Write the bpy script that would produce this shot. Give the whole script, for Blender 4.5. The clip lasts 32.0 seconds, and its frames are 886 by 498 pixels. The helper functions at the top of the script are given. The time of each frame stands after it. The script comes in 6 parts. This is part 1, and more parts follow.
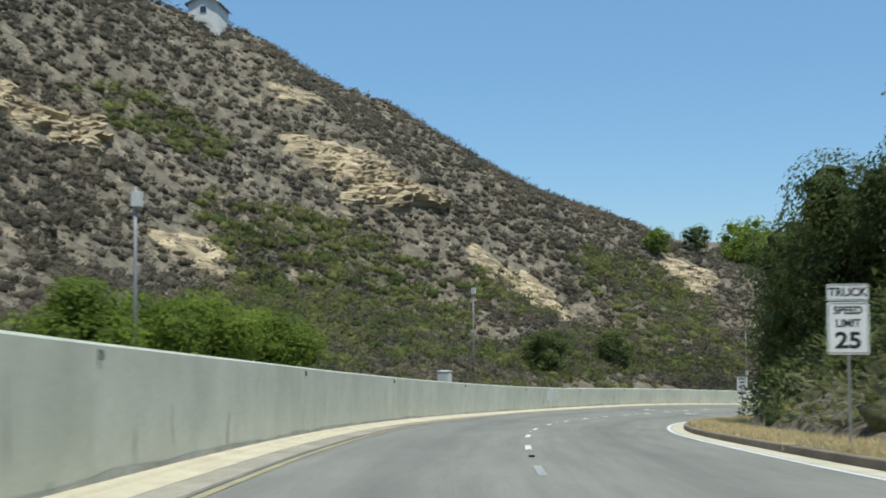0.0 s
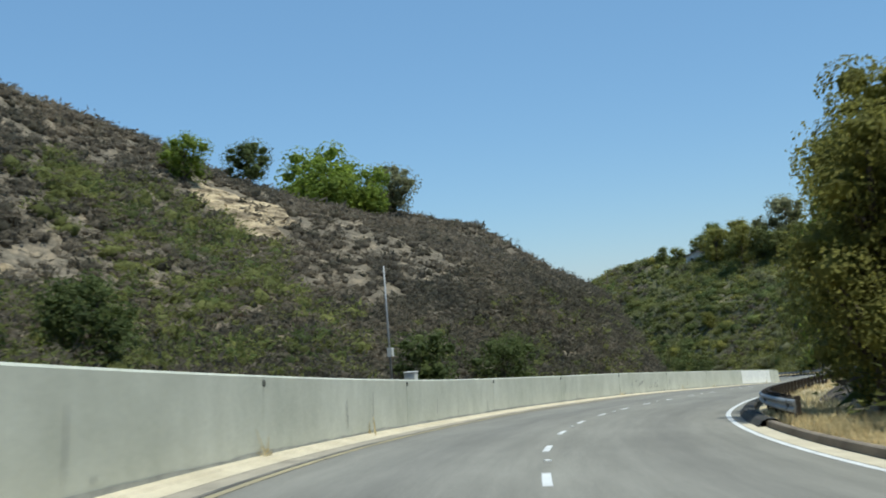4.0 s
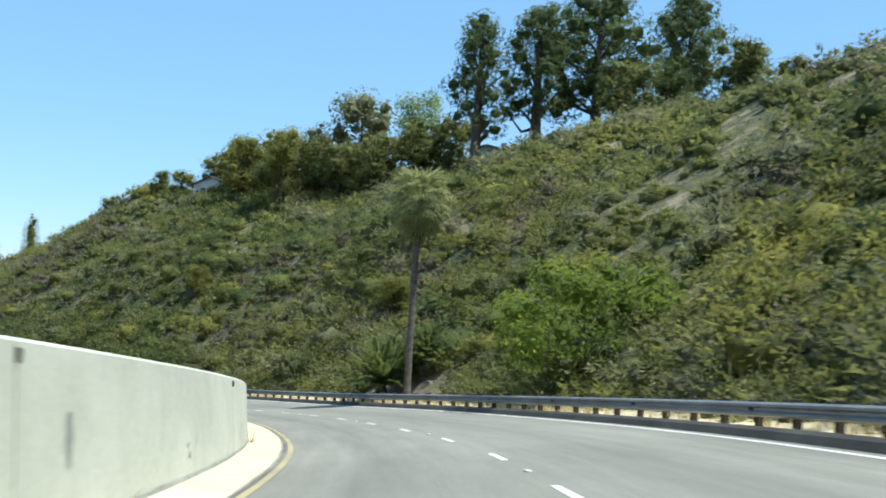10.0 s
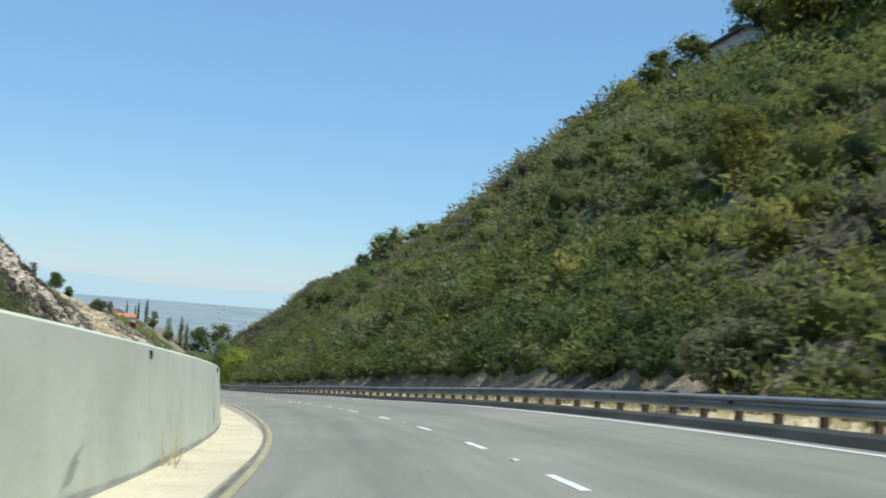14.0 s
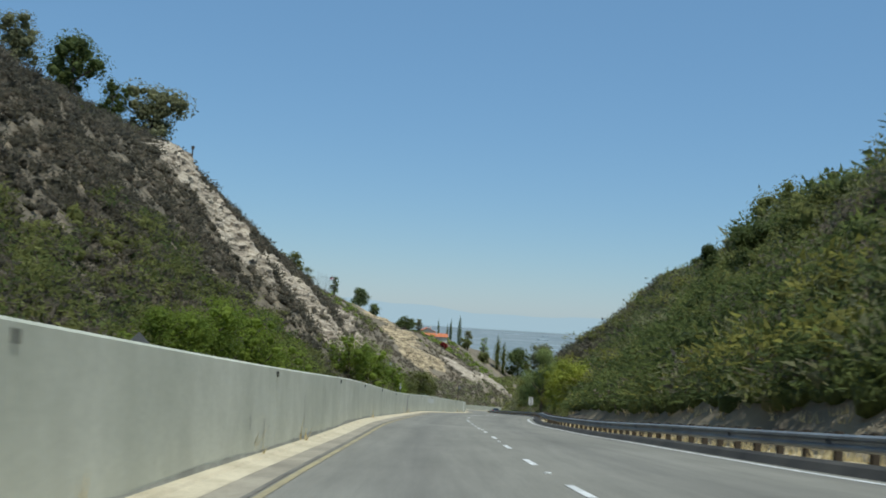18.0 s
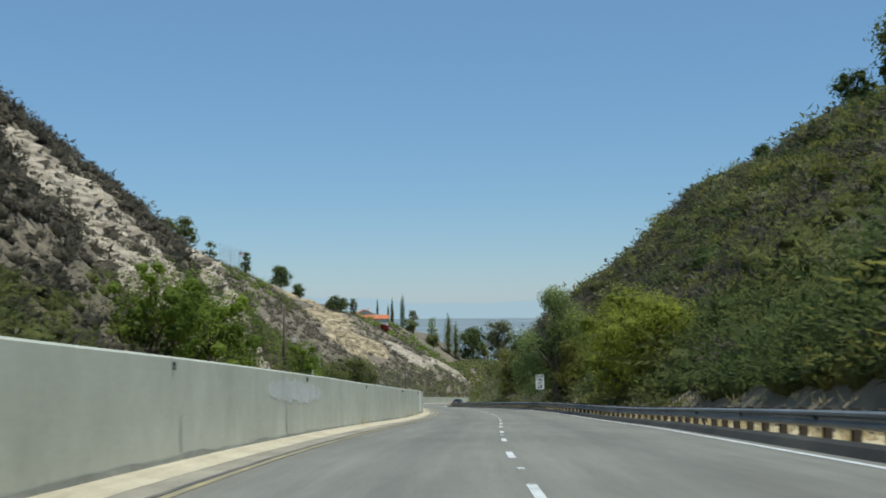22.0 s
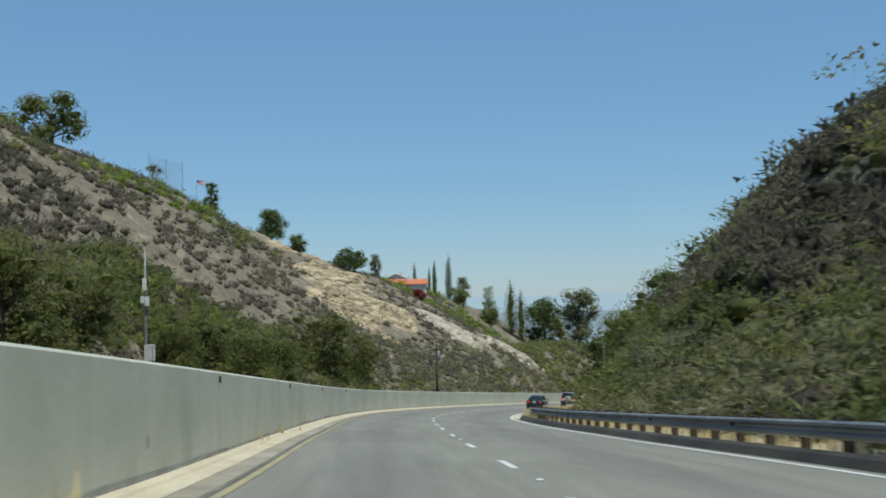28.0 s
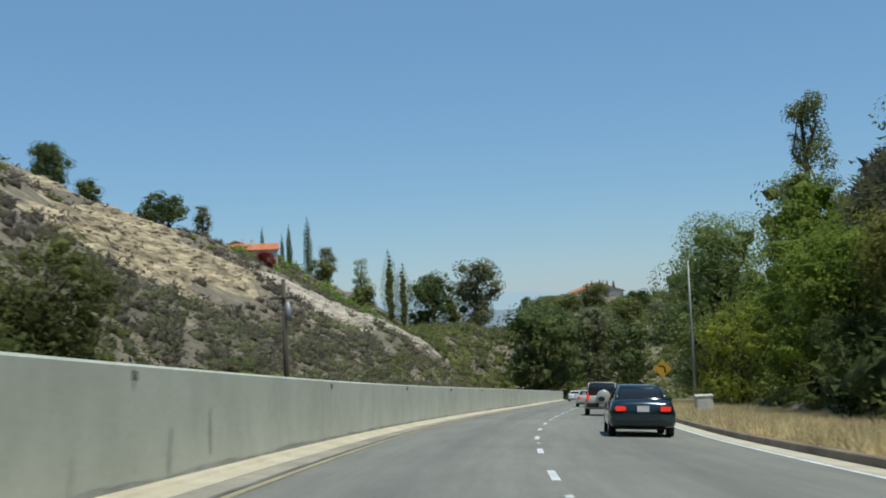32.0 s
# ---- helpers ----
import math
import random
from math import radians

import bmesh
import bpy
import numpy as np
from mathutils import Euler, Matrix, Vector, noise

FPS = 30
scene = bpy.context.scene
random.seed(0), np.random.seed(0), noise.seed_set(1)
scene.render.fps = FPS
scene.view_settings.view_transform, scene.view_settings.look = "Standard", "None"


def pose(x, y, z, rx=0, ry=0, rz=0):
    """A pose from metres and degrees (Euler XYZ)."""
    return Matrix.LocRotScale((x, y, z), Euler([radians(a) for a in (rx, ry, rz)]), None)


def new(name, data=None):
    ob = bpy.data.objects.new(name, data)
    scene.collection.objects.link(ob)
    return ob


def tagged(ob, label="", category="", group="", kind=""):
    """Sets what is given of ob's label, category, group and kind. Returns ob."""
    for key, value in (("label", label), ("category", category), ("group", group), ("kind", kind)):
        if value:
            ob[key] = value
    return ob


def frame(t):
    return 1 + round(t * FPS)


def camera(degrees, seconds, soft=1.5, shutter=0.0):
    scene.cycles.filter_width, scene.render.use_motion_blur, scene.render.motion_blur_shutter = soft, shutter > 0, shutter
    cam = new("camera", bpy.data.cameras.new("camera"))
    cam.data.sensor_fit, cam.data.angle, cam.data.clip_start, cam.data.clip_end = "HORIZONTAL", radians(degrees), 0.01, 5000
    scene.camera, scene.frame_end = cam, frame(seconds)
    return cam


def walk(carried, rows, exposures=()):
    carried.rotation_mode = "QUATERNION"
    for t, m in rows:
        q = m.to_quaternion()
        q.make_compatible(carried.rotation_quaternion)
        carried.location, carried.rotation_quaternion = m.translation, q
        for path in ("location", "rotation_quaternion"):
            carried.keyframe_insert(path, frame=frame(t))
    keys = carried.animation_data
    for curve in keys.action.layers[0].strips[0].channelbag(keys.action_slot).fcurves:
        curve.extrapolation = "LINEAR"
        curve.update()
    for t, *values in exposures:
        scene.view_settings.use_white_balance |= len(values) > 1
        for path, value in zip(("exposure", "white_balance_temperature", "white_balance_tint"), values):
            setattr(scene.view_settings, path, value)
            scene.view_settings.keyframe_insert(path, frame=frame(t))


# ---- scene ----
# ---- camera ----
cam = camera(43.61, 32.0, soft=1.8, shutter=0.3)
PATH = [
    (0.0, (0.000, 0.000, 0.000), 2.51, 0.00, -0.46),
    (0.5, (0.090, 10.533, -0.906), 2.64, -2.07, -1.10),
    (1.0, (0.569, 21.050, -1.815), 2.21, -4.25, -1.06),
    (1.5, (1.481, 31.527, -2.764), 2.42, -6.80, -2.02),
    (2.0, (2.946, 41.930, -3.741), 2.36, -10.33, -1.91),
    (2.5, (5.096, 52.208, -4.697), 2.56, -14.40, -2.10),
    (3.0, (7.976, 62.309, -5.619), 2.55, -18.53, -1.42),
    (3.5, (11.545, 72.191, -6.521), 2.19, -22.28, -4.05),
    (4.0, (15.579, 81.896, -7.407), 2.81, -23.95, -4.28),
    (4.5, (20.020, 91.424, -8.280), 2.85, -27.13, -3.82),
    (5.0, (25.091, 100.634, -9.153), 2.82, -31.64, -2.80),
    (5.5, (30.868, 109.419, -10.032), 2.40, -36.11, -1.42),
    (6.0, (37.225, 117.798, -10.900), 2.62, -39.35, -2.10),
    (6.5, (44.048, 125.811, -11.731), 2.79, -42.58, -2.02),
    (7.0, (51.277, 133.462, -12.526), 3.09, -45.27, -2.11),
    (7.5, (58.802, 140.815, -13.306), 3.11, -47.16, -1.15),
    (8.0, (66.511, 147.958, -14.095), 2.98, -48.29, 0.15),
    (8.5, (74.319, 154.981, -14.909), 2.91, -48.87, 1.35),
    (9.0, (82.164, 161.964, -15.735), 2.71, -48.88, 2.57),
    (9.5, (89.961, 169.012, -16.574), 2.80, -48.00, 2.67),
    (10.0, (97.582, 176.262, -17.448), 3.00, -45.96, 3.15),
    (10.5, (104.951, 183.775, -18.353), 2.73, -44.04, 4.79),
    (11.0, (111.986, 191.602, -19.257), 2.74, -40.95, 4.28),
    (11.5, (118.513, 199.855, -20.147), 2.64, -36.82, 4.81),
    (12.0, (124.441, 208.539, -21.054), 2.53, -32.91, 4.32),
    (12.5, (129.779, 217.587, -22.000), 2.30, -29.27, 4.60),
    (13.0, (134.573, 226.927, -22.961), 2.40, -26.17, 4.25),
    (13.5, (138.874, 236.506, -23.897), 2.54, -23.28, 4.52),
    (14.0, (142.680, 246.300, -24.800), 2.71, -20.29, 4.66),
    (14.5, (145.929, 256.299, -25.684), 2.73, -16.81, 4.60),
    (15.0, (148.555, 266.479, -26.549), 2.93, -13.22, 5.44),
    (15.5, (150.591, 276.789, -27.412), 2.78, -10.22, 5.10),
    (16.0, (152.261, 287.153, -28.310), 2.54, -9.18, 5.11),
    (16.5, (153.717, 297.535, -29.244), 2.44, -7.89, 4.37),
    (17.0, (154.866, 307.946, -30.178), 2.52, -5.81, 3.62),
    (17.5, (155.640, 318.382, -31.098), 2.87, -3.77, 3.83),
    (18.0, (156.247, 328.820, -32.005), 2.98, -3.99, 3.40),
    (18.5, (156.917, 339.242, -32.903), 2.63, -4.46, 2.50),
    (19.0, (157.671, 349.647, -33.787), 2.46, -4.92, 1.11),
    (19.5, (158.512, 360.036, -34.644), 3.57, -5.43, 0.16),
    (20.0, (159.431, 370.406, -35.511), 2.98, -5.80, -0.40),
    (20.5, (160.413, 380.758, -36.438), 2.87, -6.13, -1.02),
    (21.0, (161.459, 391.101, -37.394), 2.67, -6.51, -1.04),
    (21.5, (162.570, 401.448, -38.312), 2.63, -6.84, -1.27),
    (22.0, (163.746, 411.808, -39.173), 2.66, -7.20, -0.41),
    (22.5, (165.031, 422.175, -40.011), 2.76, -8.02, -0.08),
    (23.0, (166.487, 432.537, -40.894), 2.74, -9.08, 0.31),
    (23.5, (168.089, 442.894, -41.862), 2.78, -9.60, -0.36),
    (24.0, (169.745, 453.266, -42.858), 2.74, -9.64, -0.48),
    (24.5, (171.410, 463.663, -43.810), 2.92, -9.66, -0.79),
    (25.0, (173.037, 474.085, -44.732), 2.72, -9.18, -0.98),
    (25.5, (174.509, 484.533, -45.652), 2.57, -7.95, -1.21),
    (26.0, (175.704, 495.010, -46.567), 2.79, -6.17, -0.93),
    (26.5, (176.630, 505.511, -47.484), 2.75, -5.00, -1.08),
    (27.0, (177.522, 516.018, -48.414), 2.49, -5.81, -0.64),
    (27.5, (178.481, 526.528, -49.352), 2.51, -5.71, -0.79),
    (28.0, (179.287, 537.058, -50.286), 2.54, -4.14, -1.29),
    (28.5, (179.761, 547.612, -51.215), 2.57, -2.10, -1.97),
    (29.0, (180.036, 558.176, -52.141), 2.55, -1.99, -2.38),
    (29.5, (180.338, 568.734, -53.073), 2.51, -2.39, -2.48),
    (30.0, (180.748, 579.271, -54.015), 2.23, -3.17, -3.27),
    (30.5, (181.352, 589.768, -54.961), 2.13, -4.51, -3.26),
    (31.0, (182.282, 600.208, -55.908), 2.30, -6.76, -3.31),
    (31.5, (183.621, 610.578, -56.858), 2.48, -9.05, -3.06),
    (32.0, (185.378, 620.876, -57.808), 2.56, -11.42, -2.83),
]
walk(cam, [(t, Matrix.Translation(p) @ pose(0, 0, 0, 90 + tilt, 0, turn) @ pose(0, 0, 0, 0, 0, lean)) for t, p, tilt, turn, lean in PATH],
     [(t, stops, 6150, 1.0) for t, stops in ((0, 0.25), (6, 0.2), (8, 0.55), (10, 0.85), (11, 0.9), (13, 0.7), (15, 0.15), (18, -0.06), (23, -0.04), (32, -0.04))])

# ---- world and light ----
SUN_DIR = Vector((0.22, -0.32, 1.0)).normalized()
world = bpy.data.worlds.new("sky")
scene.world = world
world.use_nodes = True
wn = world.node_tree
bg = wn.nodes["Background"]
sky = wn.nodes.new("ShaderNodeTexSky")
sky.sky_type, sky.sun_disc = "NISHITA", False
sky.sun_elevation = math.asin(SUN_DIR.z)
sky.sun_rotation = math.atan2(SUN_DIR.x, SUN_DIR.y)
sky.altitude, sky.air_density, sky.dust_density, sky.ozone_density = 150, 1.0, 0.1, 5.0
# thin summer haze evens the sky out
veil = wn.nodes.new("ShaderNodeMix")
veil.data_type = "RGBA"
veil.inputs[0].default_value = 0.45
veil.inputs[7].default_value = (2.0, 3.8, 6.4, 1)
wn.links.new(sky.outputs[0], veil.inputs[6])
wn.links.new(veil.outputs[2], bg.inputs[0])
bg.inputs[1].default_value = 0.1
sun = new("sun", bpy.data.lights.new("sun", "SUN"))
sun.data.energy, sun.data.angle, sun.data.color = 4.1, radians(0.53), (1.0, 0.95, 0.87)
sun.matrix_world = SUN_DIR.to_track_quat("Z", "Y").to_matrix().to_4x4()

# ---- materials ----
def mat(name, rough=0.9, metal=0.0, spec=0.3):
    m = bpy.data.materials.new(name)
    m.use_nodes = True
    nt = m.node_tree
    b = nt.nodes["Principled BSDF"]
    b.inputs["Roughness"].default_value, b.inputs["Metallic"].default_value = rough, metal
    b.inputs["Specular IOR Level"].default_value = spec
    return m, nt, b


def node(nt, kind, **settings):
    n = nt.nodes.new(kind)
    for k, v in settings.items():
        n.inputs[k.replace("_", " ")].default_value = v
    return n


def ramp(nt, fac, stops):
    r = nt.nodes.new("ShaderNodeValToRGB")
    while len(r.color_ramp.elements) < len(stops):
        r.color_ramp.elements.new(0.5)
    for e, (p, c) in zip(r.color_ramp.elements, stops):
        e.position, e.color = p, (*c, 1) if len(c) == 3 else c
    nt.links.new(fac, r.inputs[0])
    return r.outputs[0]


def mixed(nt, fac, a, b, kind="MIX"):
    m = nt.nodes.new("ShaderNodeMix")
    m.data_type, m.blend_type = "RGBA", kind
    for sock, v in ((m.inputs[0], fac), (m.inputs[6], a), (m.inputs[7], b)):
        if isinstance(v, (int, float)):
            sock.default_value = v
        elif isinstance(v, tuple):
            sock.default_value = (*v, 1)
        else:
            nt.links.new(v, sock)
    return m.outputs[2]


def noise_of(nt, scale, detail=4.0, rough=0.55, stretch=None, source="Object"):
    tc = nt.nodes.new("ShaderNodeTexCoord")
    vec = tc.outputs[source]
    if stretch:
        mp = nt.nodes.new("ShaderNodeMapping")
        mp.inputs["Scale"].default_value = stretch
        nt.links.new(vec, mp.inputs[0])
        vec = mp.outputs[0]
    n = node(nt, "ShaderNodeTexNoise", Scale=scale, Detail=detail, Roughness=rough)
    nt.links.new(vec, n.inputs["Vector"])
    return n.outputs["Fac"]


def bump(nt, b, height, strength=0.4, distance=0.05):
    n = node(nt, "ShaderNodeBump", Strength=strength, Distance=distance)
    nt.links.new(height, n.inputs["Height"])
    nt.links.new(n.outputs[0], b.inputs["Normal"])


def surface(name, lo, hi, scale, fine, rough=0.9, metal=0.0, bumps=0.3, distance=0.02, spec=0.3, stretch=None):
    """A worn surface: large stains between two colours and fine grain with relief."""
    m, nt, b = mat(name, rough, metal, spec)
    big = noise_of(nt, scale, 5, 0.6, stretch)
    small = noise_of(nt, fine, 3, 0.6)
    c = ramp(nt, big, [(0.32, lo), (0.68, hi)])
    g = ramp(nt, small, [(0.3, (0.82, 0.82, 0.82)), (0.7, (1.12, 1.12, 1.12))])
    nt.links.new(mixed(nt, 1.0, c, g, "MULTIPLY"), b.inputs["Base Color"])
    if bumps:
        bump(nt, b, small, bumps, distance)
    return m


def leaf_material(name, dark, light, rough=0.65, spread=0.6):
    """Leaves: tone drifts from bush to bush, with a little of its own in each sprig and fine leafy grain."""
    m, nt, b = mat(name, rough, 0.0, 0.25)
    geo = nt.nodes.new("ShaderNodeNewGeometry")
    tone = node(nt, "ShaderNodeMapRange", From_Min=0.3, From_Max=0.7)
    nt.links.new(noise_of(nt, 0.42, 3, 0.55), tone.inputs["Value"])
    both = nt.nodes.new("ShaderNodeMix")
    both.inputs[0].default_value = 0.27
    nt.links.new(tone.outputs[0], both.inputs[2])
    nt.links.new(geo.outputs["Random Per Island"], both.inputs[3])
    per = ramp(nt, both.outputs[0], [(0.0, dark), (spread, tuple((d + l) / 2 for d, l in zip(dark, light))), (1.0, light)])
    drift = ramp(nt, noise_of(nt, 0.09, 3, 0.5), [(0.3, (0.8, 0.82, 0.82)), (0.7, (1.18, 1.13, 1.06))])
    grain = noise_of(nt, 7.0, 4, 0.75)
    fine = ramp(nt, grain, [(0.3, (0.64, 0.65, 0.64)), (0.7, (1.5, 1.49, 1.45))])
    nt.links.new(mixed(nt, 1.0, mixed(nt, 1.0, per, drift, "MULTIPLY"), fine, "MULTIPLY"), b.inputs["Base Color"])
    bump(nt, b, grain, 1.0, 0.14)
    # thin leaves let some light through
    tr = nt.nodes.new("ShaderNodeBsdfTranslucent")
    nt.links.new(b.inputs["Base Color"].links[0].from_socket, tr.inputs["Color"])
    ms = nt.nodes.new("ShaderNodeMixShader")
    ms.inputs[0].default_value = 0.5
    nt.links.new(b.outputs[0], ms.inputs[1])
    nt.links.new(tr.outputs[0], ms.inputs[2])
    nt.links.new(ms.outputs[0], nt.nodes["Material Output"].inputs["Surface"])
    return m


def asphalt():
    """Worn asphalt: aggregate grain, long faint streaks and darker oil bands along the lanes' middles."""
    m, nt, b = mat("asphalt", 0.95, 0.0, 0.2)
    c = ramp(nt, noise_of(nt, 0.12, 5, 0.6), [(0.3, (0.196, 0.188, 0.162)), (0.7, (0.244, 0.234, 0.202))])
    small = noise_of(nt, 30, 3, 0.6)
    g = ramp(nt, small, [(0.3, (0.84, 0.84, 0.84)), (0.7, (1.1, 1.1, 1.1))])
    lane = nt.nodes.new("ShaderNodeAttribute")
    lane.attribute_name = "lane"
    st = node(nt, "ShaderNodeTexNoise", Scale=2.2, Detail=4.0, Roughness=0.65)
    nt.links.new(lane.outputs["Vector"], st.inputs["Vector"])
    streak = ramp(nt, st.outputs["Fac"], [(0.3, (0.86, 0.86, 0.86)), (0.7, (1.1, 1.1, 1.1))])
    sep = nt.nodes.new("ShaderNodeSeparateXYZ")
    nt.links.new(lane.outputs["Vector"], sep.inputs[0])
    unit = node(nt, "ShaderNodeMapRange", From_Min=-2.5, From_Max=7.5)
    nt.links.new(sep.outputs["X"], unit.inputs["Value"])
    k, d = (1.0, 1.0, 1.0), (0.86, 0.86, 0.87)
    band = ramp(nt, unit.outputs[0], [(0.0, (0.9, 0.88, 0.85)), (0.05, k), (0.13, k), (0.2, d), (0.27, k), (0.38, (1.05, 1.05, 1.04)), (0.52, k), (0.61, d), (0.7, k), (0.82, (1.04, 1.04, 1.03)), (0.9, (0.9, 0.9, 0.89))])
    c = mixed(nt, 1.0, mixed(nt, 1.0, c, g, "MULTIPLY"), mixed(nt, 1.0, streak, band, "MULTIPLY"), "MULTIPLY")
    nt.links.new(c, b.inputs["Base Color"])
    bump(nt, b, small, 0.3, 0.006)
    return m


def streaked_concrete(name, lo, hi):
    """Cast concrete with rain streaks running down, broad pours and fine grain."""
    m, nt, b = mat(name, 0.88, 0.0, 0.3)
    c = ramp(nt, noise_of(nt, 0.3, 5, 0.6), [(0.3, lo), (0.7, hi)])
    s = ramp(nt, noise_of(nt, 1.5, 5, 0.65, (1, 1, 0.12)), [(0.25, (0.94, 0.94, 0.93)), (0.5, (1, 1, 1)), (0.75, (1.03, 1.03, 1.03))])
    p = ramp(nt, noise_of(nt, 0.9, 6, 0.7), [(0.3, (0.88, 0.88, 0.87)), (0.65, (1.05, 1.05, 1.05))])
    small = noise_of(nt, 14, 4, 0.65)
    g = ramp(nt, small, [(0.3, (0.9, 0.9, 0.9)), (0.7, (1.06, 1.06, 1.06))])
    c = mixed(nt, 1.0, mixed(nt, 1.0, c, s, "MULTIPLY"), mixed(nt, 1.0, p, g, "MULTIPLY"), "MULTIPLY")
    nt.links.new(c, b.inputs["Base Color"])
    bump(nt, b, small, 0.3, 0.012)
    return m


ASPHALT = asphalt()
CONCRETE = streaked_concrete("barrier_concrete", (0.45, 0.465, 0.395), (0.56, 0.57, 0.495))
GUTTER = surface("gutter_concrete", (0.46, 0.40, 0.285), (0.60, 0.53, 0.39), 0.8, 14, 0.9, bumps=0.3, distance=0.01)


def hillside():
    """Dry soil, mostly hidden under litter and low growth: greyish on one side of the valley, olive on the other."""
    m, nt, b = mat("dry_soil", 0.97, 0.0, 0.2)
    soil = ramp(nt, noise_of(nt, 0.11, 5, 0.6), [(0.32, (0.165, 0.136, 0.098)), (0.68, (0.37, 0.30, 0.205))])
    grow = nt.nodes.new("ShaderNodeAttribute")
    grow.attribute_name = "growth"
    low = noise_of(nt, 1.3, 5, 0.7)
    grey = ramp(nt, low, [(0.3, (0.085, 0.073, 0.056)), (0.7, (0.225, 0.193, 0.142))])
    green = ramp(nt, low, [(0.3, (0.045, 0.05, 0.026)), (0.7, (0.15, 0.15, 0.08))])
    sep = nt.nodes.new("ShaderNodeSeparateXYZ")
    nt.links.new(grow.outputs["Vector"], sep.inputs[0])
    litter = mixed(nt, sep.outputs["X"], grey, green)
    patch = ramp(nt, noise_of(nt, 0.55, 5, 0.65), [(0.36, (0, 0, 0)), (0.5, (1, 1, 1))])
    cover = nt.nodes.new("ShaderNodeMath")
    cover.operation = "MULTIPLY"
    nt.links.new(patch, cover.inputs[0])
    nt.links.new(sep.outputs["Y"], cover.inputs[1])
    nt.links.new(mixed(nt, cover.outputs[0], soil, litter), b.inputs["Base Color"])
    bump(nt, b, noise_of(nt, 2.6, 4, 0.7), 0.9, 0.2)
    return m


SOIL = hillside()
# bluish grey puts the haze of distance into the plain's colour
PLAIN = surface("haze_tinted_plain", (0.15, 0.19, 0.21), (0.25, 0.285, 0.295), 0.006, 0.05, 1.0, bumps=0, stretch=(1, 2.5, 1))

# ---- road alignment: stations every 20 m, on the line that the traffic of the inner lane follows ----
PLAN = [
    (2.2, -59.8), (0.4, -39.9), (-0.4, -20.0), (-0.4, -0.1), (0.1, 19.8), (2.1, 39.6),
    (6.4, 59.1), (13.1, 77.8), (21.6, 95.9), (32.4, 112.6), (45.2, 127.8), (59.4, 141.8),
    (74.3, 155.1), (89.3, 168.2), (103.7, 182.0), (117.0, 196.9), (128.2, 213.3), (137.3, 231.0),
    (144.6, 249.6), (149.8, 268.8), (153.1, 288.5), (155.4, 308.2), (156.7, 328.1), (157.8, 348.0),
    (159.2, 367.9), (161.0, 387.7), (162.9, 407.6), (165.6, 427.3), (168.8, 447.0), (172.1, 466.6),
    (174.9, 486.3), (176.8, 506.2), (178.5, 526.0), (179.7, 545.9), (180.1, 565.8), (180.9, 585.7),
    (182.6, 605.6), (185.9, 625.2), (190.7, 644.5), (196.6, 663.6), (203.1, 682.4), (209.8, 701.2),
    (216.4, 719.9), (223.1, 738.7), (229.7, 757.5), (236.3, 776.3), (243.0, 795.1), (249.6, 813.8),
    (256.2, 832.6), (262.9, 851.4), (269.5, 870.2), (276.1, 889.0), (282.8, 907.7), (289.4, 926.5),
]
PROFILE = [
    (4.11, -0.7), (2.40, -0.7), (0.69, -0.7), (-1.02, -0.7), (-2.73, -1.3), (-4.54, -1.8),
    (-6.32, -2.4), (-8.01, -3.5), (-9.67, -3.2), (-11.33, -2.1), (-12.92, -1.8), (-14.42, -0.8),
    (-15.95, 1.2), (-17.52, 2.8), (-19.18, 4.0), (-20.86, 4.5), (-22.58, 4.5), (-24.38, 4.5),
    (-26.09, 4.7), (-27.73, 5.1), (-29.42, 4.8), (-31.21, 4.0), (-32.96, 3.1), (-34.68, 1.4),
    (-36.33, -0.2), (-38.11, -0.9), (-39.85, -0.7), (-41.47, -0.2), (-43.29, -0.3), (-45.11, -0.8),
    (-46.85, -1.0), (-48.58, -0.9), (-50.34, -1.0), (-52.10, -1.8), (-53.84, -2.6), (-55.62, -3.1),
    (-57.42, -3.1), (-59.22, -2.9), (-61.03, -2.9), (-62.84, -2.8), (-64.64, -2.8), (-66.45, -2.7),
    (-68.26, -2.7), (-70.06, -2.6), (-71.87, -2.6), (-73.67, -2.5), (-75.48, -2.4), (-77.29, -2.4),
    (-79.09, -2.3), (-80.90, -2.3), (-82.71, -2.2), (-84.51, -2.2), (-86.32, -2.1), (-88.13, -2.1),
]
S_FIRST, S_STEP = -60.0, 20.0


def dense(rows):
    """Catmull-Rom through the stations, one sample per metre."""
    p = np.array(rows, float)
    p = np.vstack([2 * p[0] - p[1], p, 2 * p[-1] - p[-2]])
    out = []
    for i in range(1, len(p) - 2):
        for k in range(int(S_STEP)):
            f = k / S_STEP
            a, b, c, d = p[i - 1], p[i], p[i + 1], p[i + 2]
            out.append(0.5 * (2 * b + (c - a) * f + (2 * a - 5 * b + 4 * c - d) * f**2 + (3 * b - a - 3 * c + d) * f**3))
    return np.array(out)


LINE = np.column_stack([dense(PLAN), dense(PROFILE)])
AXIS, BANK = LINE[:, :3], np.radians(LINE[:, 3])
TAN = np.gradient(AXIS, axis=0)
TAN /= np.linalg.norm(TAN, axis=1)[:, None]
LEVEL = np.cross(TAN, (0, 0, 1.0))
LEVEL /= np.linalg.norm(LEVEL, axis=1)[:, None]
UPN = np.cross(LEVEL, TAN)
RIGHT = np.cos(BANK)[:, None] * LEVEL + np.sin(BANK)[:, None] * UPN
UP = np.cos(BANK)[:, None] * UPN - np.sin(BANK)[:, None] * LEVEL
S_LAST = S_FIRST + len(AXIS) - 2


